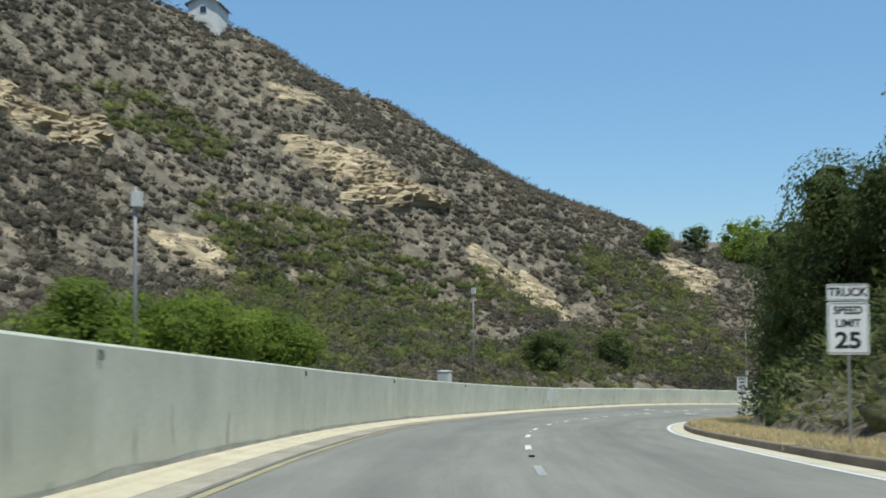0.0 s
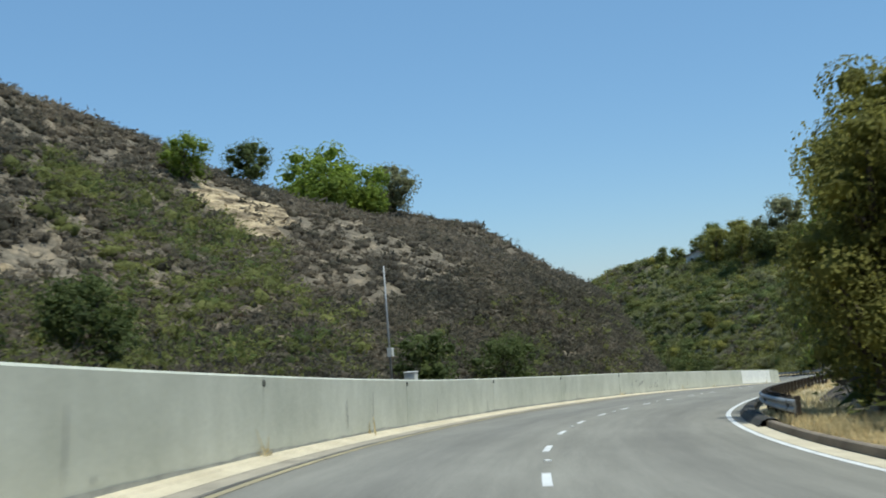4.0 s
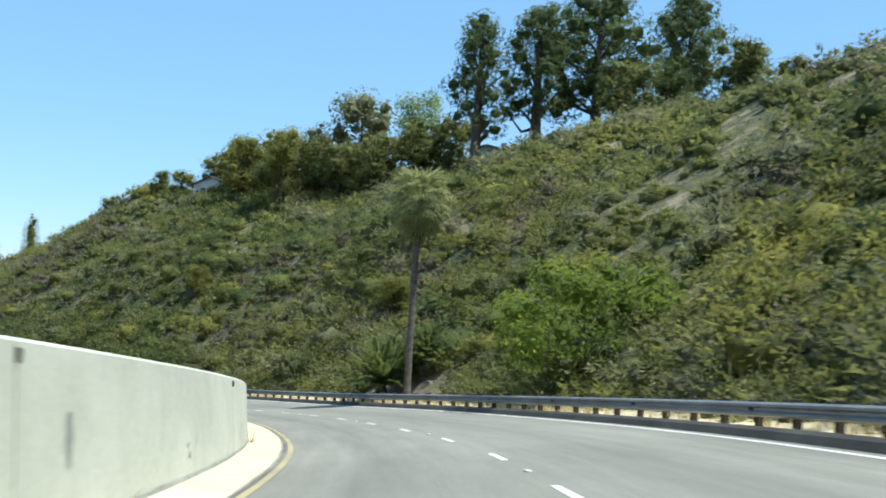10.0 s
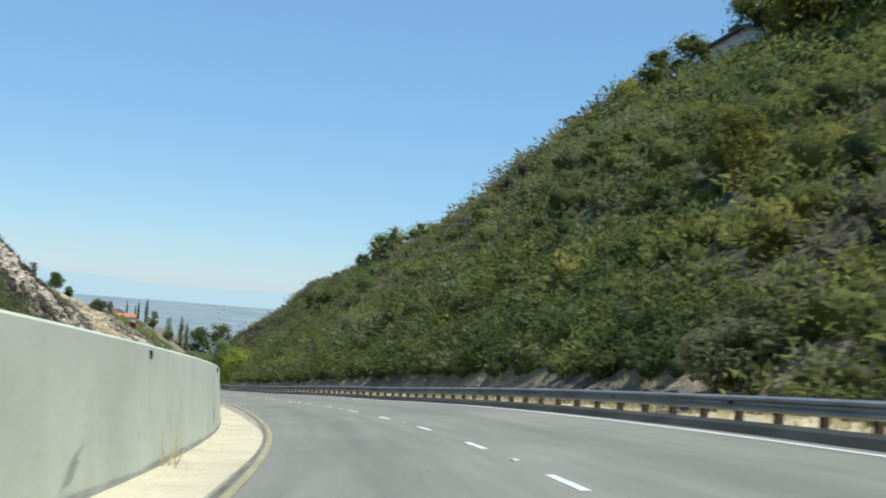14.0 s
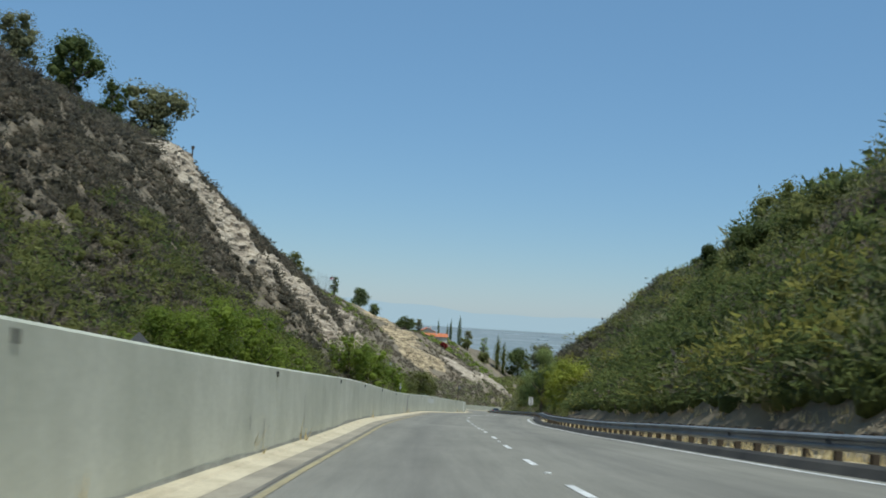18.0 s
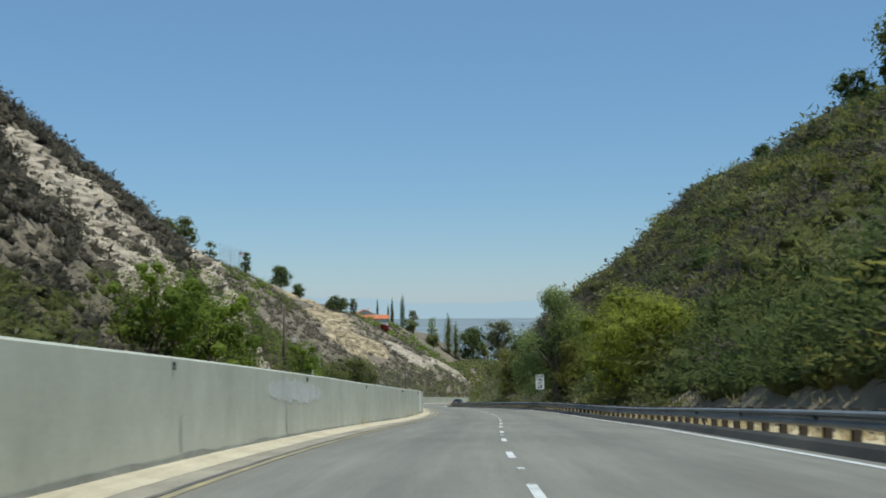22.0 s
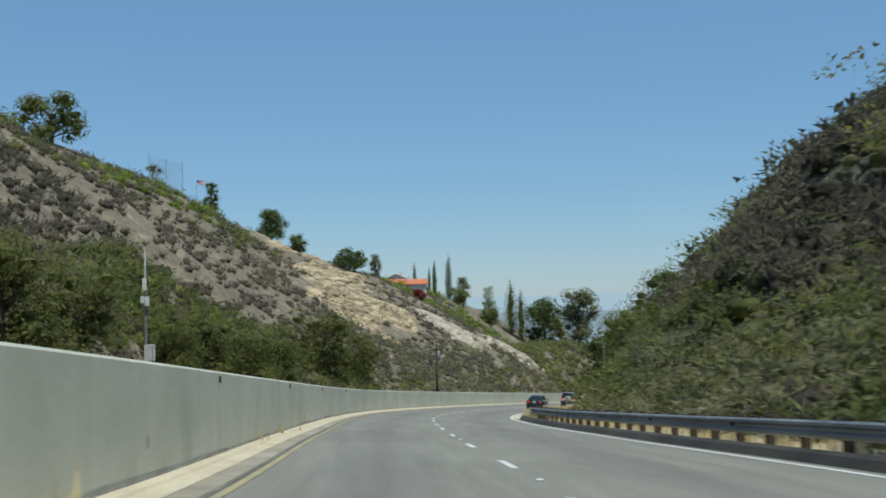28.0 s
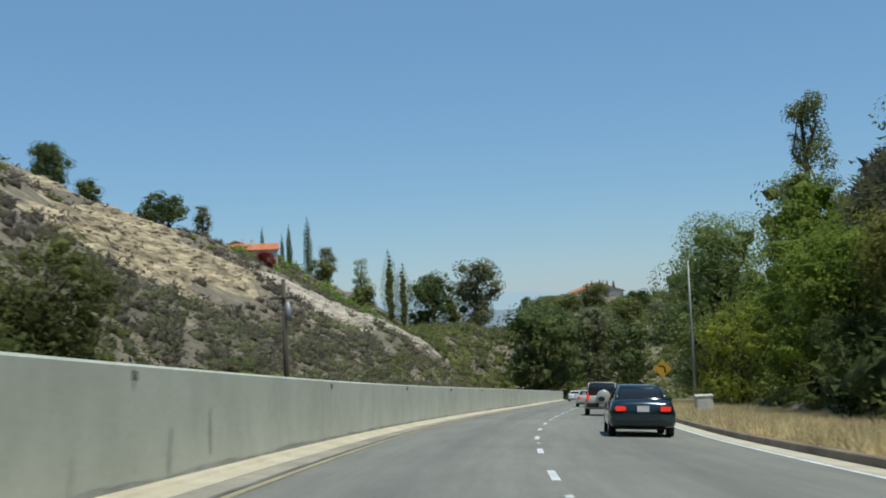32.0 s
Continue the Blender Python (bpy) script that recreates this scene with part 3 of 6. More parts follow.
DEEP = leaf_material("deep_leaf", (0.06, 0.084, 0.03), (0.21, 0.255, 0.083), 0.6)
LIGHTLEAF = leaf_material("light_leaf", (0.131, 0.179, 0.061), (0.449, 0.521, 0.206), 0.6)
YELLOWISH = leaf_material("yellow_olive_leaf", (0.13, 0.133, 0.034), (0.40, 0.385, 0.105), 0.7)
PINELEAF = leaf_material("pine_needle", (0.06, 0.088, 0.038), (0.235, 0.285, 0.115), 0.7)
LIMELEAF = leaf_material("lime_leaf", (0.15, 0.185, 0.028), (0.50, 0.53, 0.085), 0.55)
REDLEAF = leaf_material("red_blossom", (0.16, 0.02, 0.025), (0.45, 0.06, 0.06), 0.6)
STRAW = leaf_material("dry_straw", (0.52, 0.43, 0.25), (0.86, 0.75, 0.48), 0.9)
ROCK = surface("tan_rock", (0.13, 0.10, 0.065), (0.60, 0.48, 0.30), 0.5, 3.5, 0.95, bumps=0.9, distance=0.2, stretch=(0.5, 0.5, 2.5))
PALEROCK = surface("pale_rock", (0.26, 0.215, 0.165), (0.56, 0.48, 0.37), 0.5, 4.0, 0.95, bumps=0.9, distance=0.2, stretch=(0.6, 0.6, 2.0))

# bare rock on the slopes: station, offset, half length along the road, half width, relief
BARE = [(131, -62, 11, 5, 1.9), (127, -67, 9, 4, 1.0), (90, -62, 6, 3.5, 1.7), (86, -64, 4, 4, 1.2), (143, -46, 5, 5, 0.7), (138, -50, 5, 4, 0.6), (182, -50, 6, 7, 0.8), (129, -79, 5, 2.5, 0.6), (93, -48, 5, 3, 0.5),
        (526, -43, 6, 7, 1.0), (528, -35, 7, 6, 1.2), (552, -31, 8, 5, 1.2), (550, -25, 7, 3.5, 1.0), (562, -27, 7, 6, 1.2), (589, -25, 8, 4, 1.2), (578, -21.5, 5, 4, 1.1)]
EARTH = [(790, -44, 26, 10, 0.8), (847, -83, 17, 11, 0.9), (812, -60, 26, 10, 0.8), (838, -66, 22, 8, 0.8), (835, -38, 22, 10, 0.6), (768, -38, 14, 9, 0.6), (862, -30, 16, 8, 0.5)]


def in_patches(s, u, table, grow=1.0):
    d = np.zeros(np.shape(s), bool)
    for ps, pu, a, b, _ in table:
        d |= ((s - ps) / (a * grow)) ** 2 + ((u - pu) / (b * grow)) ** 2 < 1
    return d


def toe_of(s, side):
    return np.interp(s, np.arange(len(HILLS[1][0])) + S_FIRST, HILLS[side][0])


def grows_left(thin):
    def keep(s, u, c):
        t = toe_of(s, -1)
        dense_ = np.where(s < 440, 1.0, np.where(s < 700, 0.9, 0.75)) * thin
        dense_ = dense_ * np.clip(0.85 + 0.5 * wave(s * 2.1, u * 2.1, 1.1), 0.55, 1)
        dense_ = np.where(in_patches(s, u, BARE, 0.95), 0.38 * dense_, dense_)
        dense_ = np.where(in_patches(s, u, EARTH, 0.95), dense_ * 0.13, dense_)
        return (-u > t + 0.5) & (c < dense_)
    return keep


def grows_right(low, high, seed, scale=1.4):
    def keep(s, u, c):
        t = toe_of(s, 1)
        w = wave(s * scale, u * scale, seed)
        bank = ((s > 322) & (s < 512) & (u < t + 1.4)) | ((s > 128) & (s < 200) & (u < t + 1.4)) | ((s > 274) & (s < 288) & (u < 11.6))
        return (u > t + 0.3) & (w > low) & (w < high) & ~bank
    return keep


GREENS = [(114, -46, 12, 10, 0), (99, -36, 13, 9, 0), (104, -48, 8, 7, 0), (135, -44, 8, 5, 0), (166, -46, 12, 9, 0), (152, -31, 16, 8, 0), (126, -29, 16, 5, 0), (80, -31, 10, 6, 0), (103, -66, 7, 4, 0),
          (485, -24, 18, 9, 0), (506, -23, 14, 6, 0), (616, -21, 22, 7, 0), (683, -22, 20, 8, 0), (712, -20, 12, 5, 0), (440, -24, 26, 10, 0), (560, -20, 14, 4, 0)]


def at_toe(extra, seed):
    return lambda s, u, c: (-u > np.maximum(13.5, toe_of(s, -1) - 9)) & (-u < toe_of(s, -1) + extra) & (c < np.where(s > 728, 0.5, 1.0) * (0.6 + 0.6 * wave(s * 1.5, u * 1.5, seed)))


scatter("sage_scrub", "dry grey-brown sage scrub covering the hillside", SAGE, 11, 12000, (35, 205), (-104, -22), (0.5, 1.2), grows_left(1.0), 30, 0.27)
scatter("sage_scrub_lower", "soft grey-brown scrub covering the lower hillside", SAGE, 26, 12500, (200, 440), (-74, -17), (0.45, 1.1), grows_left(1.0), 30, 0.27)
scatter("dark_scrub", "dark grey-green scrub on the hillside", DARKSAGE, 12, 8200, (60, 700), (-84, -16), (0.6, 1.4), grows_left(0.7), 40, 0.26)
scatter("cliff_scrub", "sparse grey scrub between pale rocks", SAGE, 13, 13500, (430, 940), (-78, -15), (0.5, 1.25), grows_left(1.0), 30, 0.27)
scatter("toe_brush", "olive-green brush along the foot of the slope", OLIVE, 14, 5400, (40, 900), (-38, -13.5), (0.6, 1.5), at_toe(8, 2.0), 84, 0.17)
scatter("slope_brush", "green brush in damp folds of the slope", OLIVE, 27, 12500, (60, 780), (-70, -15), (0.8, 1.9), lambda s, u, c: in_patches(s, u, GREENS, 0.85 + 0.4 * c) & (-u > 13.5), 84, 0.17)
scatter("slope_brush_bright", "fresh green brush in damp folds of the slope", BRIGHT, 28, 900, (60, 780), (-60, -15), (0.7, 1.7), lambda s, u, c: in_patches(s, u, GREENS, 0.7 + 0.4 * c) & (-u > toe_of(s, -1) - 3) & (-u < toe_of(s, -1) + 11), 84, 0.17)
scatter("slope_brush_dark", "dark green brush in damp folds of the slope", DEEP, 53, 3600, (60, 780), (-70, -15), (0.8, 1.9), lambda s, u, c: in_patches(s, u, GREENS, 0.8 + 0.3 * c) & (-u > 13.5), 90, 0.16)
scatter("ledge_scrub", "dark grey-brown scrub between the rock ledges", DARKSAGE, 54, 4200, (440, 640), (-64, -21), (0.6, 1.4), grows_left(0.9), 40, 0.26)
for near, (u0, u1), size, leaves, leaf, share in ((True, (9, 32), (0.65, 1.5), 96, 0.16, 1.0), (False, (32, 76), (1.0, 2.1), 46, 0.22, 1.0)):
    where = "near the road" if near else "up the hillside"
    scatter("chaparral", "dense olive-green chaparral " + where, OLIVE, 15 + near, 5900 if near else 6300, (20, 770), (u0, u1), size, grows_right(-9, 0.45, 0.8), leaves, leaf)
    scatter("grey_chaparral", "grey-green dry bushes among the chaparral " + where, GREYGREEN, 35 + near, 4700 if near else 5000, (20, 770), (u0, u1), size, grows_right(0.1, 9, 0.8), leaves, leaf)
    scatter("dark_chaparral", "dark green bushes among the chaparral " + where, DEEP, 37 + near, 2900 if near else 3500, (20, 790), (u0, u1), size, grows_right(0.15, 9, 3.1), leaves, leaf)
    scatter("light_chaparral", "light yellow-green bushes among the chaparral " + where, YELLOWISH, 39 + near, 2600, (120, 700), (u0, u1), size, grows_right(0.2, 9, 5.0, 2.5), leaves, leaf)
    scatter("dry_chaparral", "dead grey-brown bushes among the chaparral " + where, SAGE, 41 + near, 2600, (100, 700), (u0, u1), size, grows_right(0.2, 9, 7.3, 2.2), leaves, leaf)
for name, label, material, seed, lo in (("tall_olive_bush", "large rounded olive bushes standing out of the chaparral", OLIVE, 61, 0.05), ("tall_grey_bush", "large pale grey-green bushes in the chaparral", GREYGREEN, 62, 0.1),
                                        ("tall_light_bush", "large yellow-green bushes in the chaparral", YELLOWISH, 63, 0.25), ("tall_dark_bush", "large dark green bushes in the chaparral", DEEP, 64, 0.1)):
    scatter(name, label, material, seed, 900, (60, 720), (12, 66), (1.4, 3.0), grows_right(lo, 9, seed * 0.7, 2.0), 330, 0.11)
scatter("grey_slope_scrub", "grey-brown scrub over the drier end of the green slope", DARKSAGE, 51, 5200, (535, 770), (17, 74), (0.9, 1.9), grows_right(-0.9, 9, 1.9), 40, 0.24)
scatter("brown_slope_scrub", "dry brown scrub among the green bushes", SAGE, 52, 2600, (545, 770), (17, 74), (0.8, 1.6), grows_right(-0.2, 9, 4.4), 40, 0.24)
# deep leaf in place of olive here puts the overhang's shade into colour
scatter("bank_brush", "dark brush overhanging the road bank", DEEP, 19, 1150, (25, 128), (10.6, 22), (0.8, 1.9), lambda s, u, c: (u > np.interp(s, (25, 60), (13, 10.6))), 160, 0.12)
scatter("bank_brush_lower", "dark brush on the shaded cut bank", DEEP, 20, 1700, (345, 600), (11.2, 19), (0.7, 1.7), lambda s, u, c: (c < 0.8), 110, 0.15)
scatter("bank_overhang", "dark brush hanging over the lip of the cut bank", DEEP, 55, 900, (330, 516), (10.9, 13.4), (0.7, 1.5), lambda s, u, c: (c < 0.9), 110, 0.14)
scatter("roadside_brush", "olive-green bushes at the foot of the slope", OLIVE, 24, 1500, (205, 400), (9.6, 15), (0.5, 1.3), lambda s, u, c: (c < 0.8) & ((s < 274) | ((s > 288) & (s < 322)) | (u > 12)), 90, 0.15)
scatter("roadside_brush_grey", "grey-green bushes at the foot of the slope", GREYGREEN, 25, 1400, (200, 650), (9.8, 15), (0.5, 1.3), lambda s, u, c: ((s < 274) | ((s > 288) & (s < 322)) | (s > 575)) & (c < 0.9), 90, 0.15)
scatter("end_brush", "green brush round the road's far bend", OLIVE, 21, 2600, (690, 930), (12, 50), (0.7, 1.7), lambda s, u, c: (u > toe_of(s, 1)) & (c < 0.9), 84, 0.17)
scatter("far_crest_brush", "green garden shrubs on the crest by the houses", BRIGHT, 22, 1200, (870, 985), (-100, -34), (0.8, 2.2), lambda s, u, c: c < 0.5 + 0.5 * wave(s * 2, u * 2, 1.0), 60, 0.2)


scatter("foot_scrub", "grey-olive scrub at the foot of the bare bluff", GREYGREEN, 56, 700, (728, 860), (-31, -16), (0.5, 1.3), lambda s, u, c: c < 0.5 + 0.6 * wave(s * 1.5, u * 1.5, 3.0), 60, 0.17)
scatter("crest_brush", "green bushes lining the crest", BRIGHT, 29, 240, (700, 850), (-70, -57), (0.7, 1.7), lambda s, u, c: (c < 0.8) & ~in_patches(s, u, EARTH), 70, 0.18)
scatter("crest_brush_olive", "olive bushes lining the crest", OLIVE, 30, 520, (440, 850), (-72, -50), (0.7, 1.7), lambda s, u, c: (c < 0.8) & ~in_patches(s, u, EARTH), 70, 0.18)


scatter("bend_brush", "dense green brush beyond the road's last visible bend", OLIVE, 31, 1900, (864, 975), (-34, 30), (0.9, 2.2), lambda s, u, c: c < 0.9, 64, 0.18)


scatter("steep_scrub", "grey-brown scrub clinging to the steep lower slope", DARKSAGE, 32, 4600, (140, 330), (-31, -16.5), (0.5, 1.1), lambda s, u, c: -u > toe_of(s, -1) - 0.5, 36, 0.25)


def rock_patch(name, label, row, material, seed):
    """A craggy sheet of ledges lying on the slope."""
    s0, u0, a, b, relief = row
    rng = np.random.default_rng(seed)
    n, m = int(8 + a * 3.6), int(8 + b * 5.5)
    i, j = np.meshgrid(np.linspace(-1, 1, n), np.linspace(-1, 1, m), indexing="ij")
    q = np.sqrt(i**2 + j**2)
    ang = np.arctan2(j, i)
    edge = 0.82 + 0.16 * np.sin(3 * ang + seed) + 0.1 * np.sin(7 * ang + 2 * seed)
    s, u = s0 + i * a, u0 + j * b
    p = ground_at(s, u)
    # broken beds of rock: each block of a bed stands out by its own amount
    bed = p[..., 2] / 1.5 + 0.5 * wave(s * 6, u * 6, seed) + 0.04 * s
    row, part_up = np.floor(bed), bed - np.floor(bed)
    block = np.floor(s / 2.3 + 0.37 * row + 0.8 * wave(s * 16, u * 16, seed + 3))
    proud = np.modf(np.abs(np.sin(row * 12.9898 + block * 78.233 + seed) * 437.58))[0]
    lift = relief * (0.75 * proud * part_up + 0.45 * np.abs(wave(s * 7, u * 7, seed + 1)) + 0.45 * rng.uniform(size=s.shape))
    inside = np.clip((edge - q) * 5, -1.5, 1)
    nrm = lerp_rows(LEVEL, s) * (1 if u0 < 0 else -1)
    p = p + nrm * (lift * np.clip(inside, 0, 1) * 1.15)[..., None]
    p[..., 2] += np.where(inside > 0, lift * inside * 0.2 + 0.05, inside * 0.9)
    ob = new(name, mesh_of(name, p.reshape(-1, 3), grid_faces(n, m), material))
    return tagged(ob, label, "slope", kind="structure") if "ground" in name else tagged(ob, label, "rock", "rock outcrops")


for k, row in enumerate(BARE):
    rock_patch("rock_outcrop", "craggy tan rock ledges breaking through dry scrub" if row[0] < 300 else "pale weathered cliff rock above the road", row, ROCK if row[0] < 300 else PALEROCK, k + 1)
for k, row in enumerate(EARTH):
    rock_patch("ground_bare_slope", "bare eroded yellow-tan earth on the hillside", row, ROCK if k < 4 or k == 5 else PALEROCK, k + 31)

rock_patch("rock_outcrop", "narrow pale rock spur beside a bush behind the wall", (545, -17.5, 2.6, 4.2, 1.6), PALEROCK, 57)

# ---- road, gutter, wall, markings ----
PAINT = surface("white_road_paint", (0.52, 0.52, 0.50), (0.72, 0.72, 0.70), 1.5, 25, 0.7, bumps=0.1, distance=0.003)
YELLOWPAINT = surface("yellow_road_paint", (0.27, 0.235, 0.155), (0.40, 0.34, 0.19), 0.8, 20, 0.8, bumps=0.1, distance=0.003)
WHITEWASH = surface("white_wall_paint", (0.70, 0.71, 0.68), (0.82, 0.83, 0.80), 0.6, 9, 0.8, bumps=0.15, distance=0.006)
PAN = surface("dirty_gutter_pan", (0.24, 0.215, 0.17), (0.38, 0.34, 0.265), 0.6, 10, 0.93, bumps=0.4, distance=0.01)
KERB = surface("stained_kerb", (0.15, 0.12, 0.09), (0.27, 0.225, 0.17), 0.7, 14, 0.92, bumps=0.4, distance=0.01)
SEAM = surface("tar_seam", (0.10, 0.095, 0.085), (0.24, 0.22, 0.18), 0.5, 12, 0.9, bumps=0.2, distance=0.01)
DIKE = surface("dark_asphalt_dike", (0.035, 0.033, 0.03), (0.075, 0.07, 0.06), 0.4, 14, 0.9, bumps=0.5, distance=0.02)
DIRT = surface("sandy_verge", (0.42, 0.34, 0.215), (0.64, 0.54, 0.36), 0.5, 8, 0.97, bumps=0.6, distance=0.05)
STEEL = surface("galvanised_steel", (0.20, 0.205, 0.21), (0.33, 0.34, 0.345), 0.5, 20, 0.55, 0.55, bumps=0.1, distance=0.004)
POSTWOOD = surface("weathered_post_wood", (0.03, 0.025, 0.02), (0.085, 0.068, 0.052), 2.0, 25, 0.9, bumps=0.5, distance=0.01, stretch=(1, 1, 0.2))
DARK = surface("dark_slot", (0.012, 0.012, 0.012), (0.03, 0.03, 0.03), 3, 20, 0.9, bumps=0)
CABINET = surface("painted_cabinet", (0.50, 0.50, 0.47), (0.64, 0.64, 0.60), 1.5, 20, 0.6, bumps=0.1, distance=0.004)

ROAD_TO = 858.0
rs = np.arange(S_FIRST, ROAD_TO, 2.0)
pr = np.stack([np.stack([uu, 0 * rs], -1) for uu in (yellow_u(rs) - 0.15, 0 * rs, 0 * rs + 3.0, white_u(rs) + 0.45)], 1)
v, f = sweep(rs, pr)


def laned(me, s, u):
    """Gives a road mesh its own running coordinates: offset, then a tenth of the station."""
    a = me.attributes.new("lane", "FLOAT_VECTOR", "POINT")
    a.data.foreach_set("vector", np.stack([u, 0.06 * s, 0 * s], -1).astype(np.float32).ravel())
    return me


road = tagged(new("road", laned(mesh_of("road", v, f, ASPHALT, True), np.repeat(rs, 4), pr[..., 0].ravel())), "smooth grey asphalt road with two downhill lanes", "road", kind="structure")
v, f = sweep(rs, [(-12.5, -0.02), (-8.5, -0.02), (-4.1, -0.02)])
other = tagged(new("road_opposite", laned(mesh_of("road_opposite", v, f, ASPHALT, True), np.repeat(rs, 3), np.tile((-2.0, 2.0, 6.0), len(rs)))), "grey asphalt of the opposite lanes behind the median wall", "road", kind="structure")
# the pale gutter strip, wide on the tight bend, and the dirty pan beside it
wide = np.interp(rs, (150, 195, 320, 345), (0.45, 1.0, 1.0, 0.45))
foot, line = wall_u(rs), yellow_u(rs) - 0.12
strip = foot + 0.24 + (line - foot - 0.26) * wide * (0.95 + 0.05 * wave(rs * 6, 0 * rs, 0.7))
pr = np.stack([np.stack([uu, ww + 0 * rs], -1) for uu, ww in ((foot + 0.02, 0.075), (foot + 0.2, 0.07), (foot + 0.24, 0.035), (strip, 0.014))], 1)
v, f = sweep(rs, pr)
gutter = tagged(new("pavement_gutter", mesh_of("pavement_gutter", v, f, GUTTER)), "pale sandy concrete gutter along the median wall", "gutter", kind="structure")
pr = np.stack([np.stack([uu, ww + 0 * rs], -1) for uu, ww in ((strip - 0.02, 0.011), (line + 0.02, 0.005))], 1)
v, f = sweep(rs, pr)
tagged(new("pavement_pan", mesh_of("pavement_pan", v, f, PAN)), "dirty brownish gutter pan beside the pale strip", "gutter", kind="structure")
v, f = sweep(rs, np.stack([np.stack([line - 0.05, 0 * rs + 0.008], -1), np.stack([line + 0.03, 0 * rs + 0.008], -1)], 1))
part("edge_seam", mesh_of("edge_seam", v, f, SEAM), road, "dark tar seam along the gutter")
v, f = sweep(rs, np.stack([np.stack([yellow_u(rs) - 0.05, 0 * rs + 0.007], -1), np.stack([yellow_u(rs) + 0.06, 0 * rs + 0.007], -1)], 1))
part("yellow_line", mesh_of("yellow_line", v, f, YELLOWPAINT), road, "faded yellow edge line")
v, f = sweep(rs, edge_profile(rs, [(5.78, 0.006), (5.94, 0.006)]))
part("white_line", mesh_of("white_line", v, f, PAINT), road, "white edge line")
dash_s = np.interp(np.arange(-8, 132), [0, 24, 45, 54, 66, 75, 97, 140], [15.4, 181.1, 329.6, 394.3, 475.6, 539.8, 691.0, 987.0])
for k, s0 in enumerate(dash_s):
    if s0 < S_FIRST + 4 or s0 > ROAD_TO - 6:
        continue
    q = np.linspace(s0 - 1.0, s0 + 1.0, 4)
    v, f = sweep(q, [(float(dash_u(s0)) - 0.06, 0.006), (float(dash_u(s0)) + 0.06, 0.006)])
    part("lane_dash", mesh_of("lane_dash", v, f, PAINT), road)
    if k % 2 == 0:
        c = at(s0 + 3.4, dash_u(s0), 0.012)
        part("road_marker", box("road_marker", (0.10, 0.10, 0.024), PAINT, tuple(c), 0.006), road)

# wall: cast panels with joints, each about 13 m long
wall = tagged(new("wall_median"), "tall grey concrete median wall with stains and joints", "wall", kind="structure")
WT = np.array(WALL_TOP)
joint = np.arange(63.4 - 13 * 9, ROAD_TO, 13.0)
for k, (a, b) in enumerate(zip(joint, joint[1:])):
    if a < S_FIRST:
        continue
    q = np.linspace(a + 0.012, b - 0.012, 8)
    top = np.interp(q, WT[:, 0], WT[:, 1])
    pr = np.stack([np.stack([wall_u(q) + du, top * (dw is not None) + (dw if dw is not None else -0.45)], -1) for du, dw in
                   ((0.03, None), (0.0, -0.03), (-0.03, 0.0), (-0.25, 0.0), (-0.28, -0.03), (-0.31, None))], 1)
    v, f = sweep(q, pr, True)
    panel = part("wall_panel", mesh_of("wall_panel", v, f, CONCRETE), wall)
    h = float(np.interp(a, WT[:, 0], WT[:, 1]))
    p = at(a, float(wall_u(a)) + 0.012, h - 0.13)
    t = lerp_rows(TAN, a)
    part("drain_slot", box("drain_slot", (0.045, 0.05, 0.11), DARK, bevel=0.008), wall, "", pose(*p, 0, 0, math.degrees(math.atan2(-t[0], t[1]))))


def wall_paint(s0, s1, lo, hi, material, name, label, ragged=0.0):
    """A painted-over patch, a few millimetres proud of the wall, with rolled or straight edges."""
    rng = np.random.default_rng(int(s0))
    q = np.linspace(s0, s1, max(4, int((s1 - s0) * (5 if ragged else 1))))
    top = np.interp(q, WT[:, 0], WT[:, 1])
    rise_ = np.sin(math.pi * np.linspace(0.04, 0.96, len(q))) ** 0.4 if ragged else 1.0
    mid = (lo + hi) / 2
    low = mid + (lo - mid) * rise_ * (1 + ragged * rng.uniform(-1, 1, len(q)))
    high = mid + (hi - mid) * rise_ * (1 + ragged * rng.uniform(-1, 1, len(q)))
    pr = np.stack([np.stack([wall_u(q) + 0.034 - 0.03 * w / 1.5, np.minimum(top - 0.035, w)], -1) for w in (low + 0 * q, high + 0 * q)], 1)
    v, f = sweep(q, pr)
    part(name, mesh_of(name, v, f, material), wall, label)


GREYPAINT = surface("grey_wall_paint", (0.50, 0.52, 0.50), (0.63, 0.65, 0.63), 0.7, 9, 0.85, bumps=0.1, distance=0.004)
DARKSTAIN = surface("dark_wall_stain", (0.25, 0.255, 0.23), (0.40, 0.405, 0.37), 0.9, 9, 0.9, bumps=0.1, distance=0.004)
wall_paint(195, 214, 0.1, 1.7, WHITEWASH, "paint_patch", "fresh white paint over the wall")
wall_paint(68.2, 71.0, 0.5, 1.36, GREYPAINT, "paint_patch", "pale grey paint patch", 0.3)
wall_paint(487, 495, 0.85, 1.38, GREYPAINT, "paint_patch", "pale paint patch", 0.35)
wall_paint(533.2, 535.8, 0.06, 1.7, WHITEWASH, "paint_patch", "white vertical paint strip")
wall_paint(648.2, 650.8, 0.35, 1.32, GREYPAINT, "paint_patch", "pale ragged paint patch", 0.35)
wall_paint(464.7, 466.1, 0.1, 1.7, DARKSTAIN, "paint_patch", "dark grey strip")
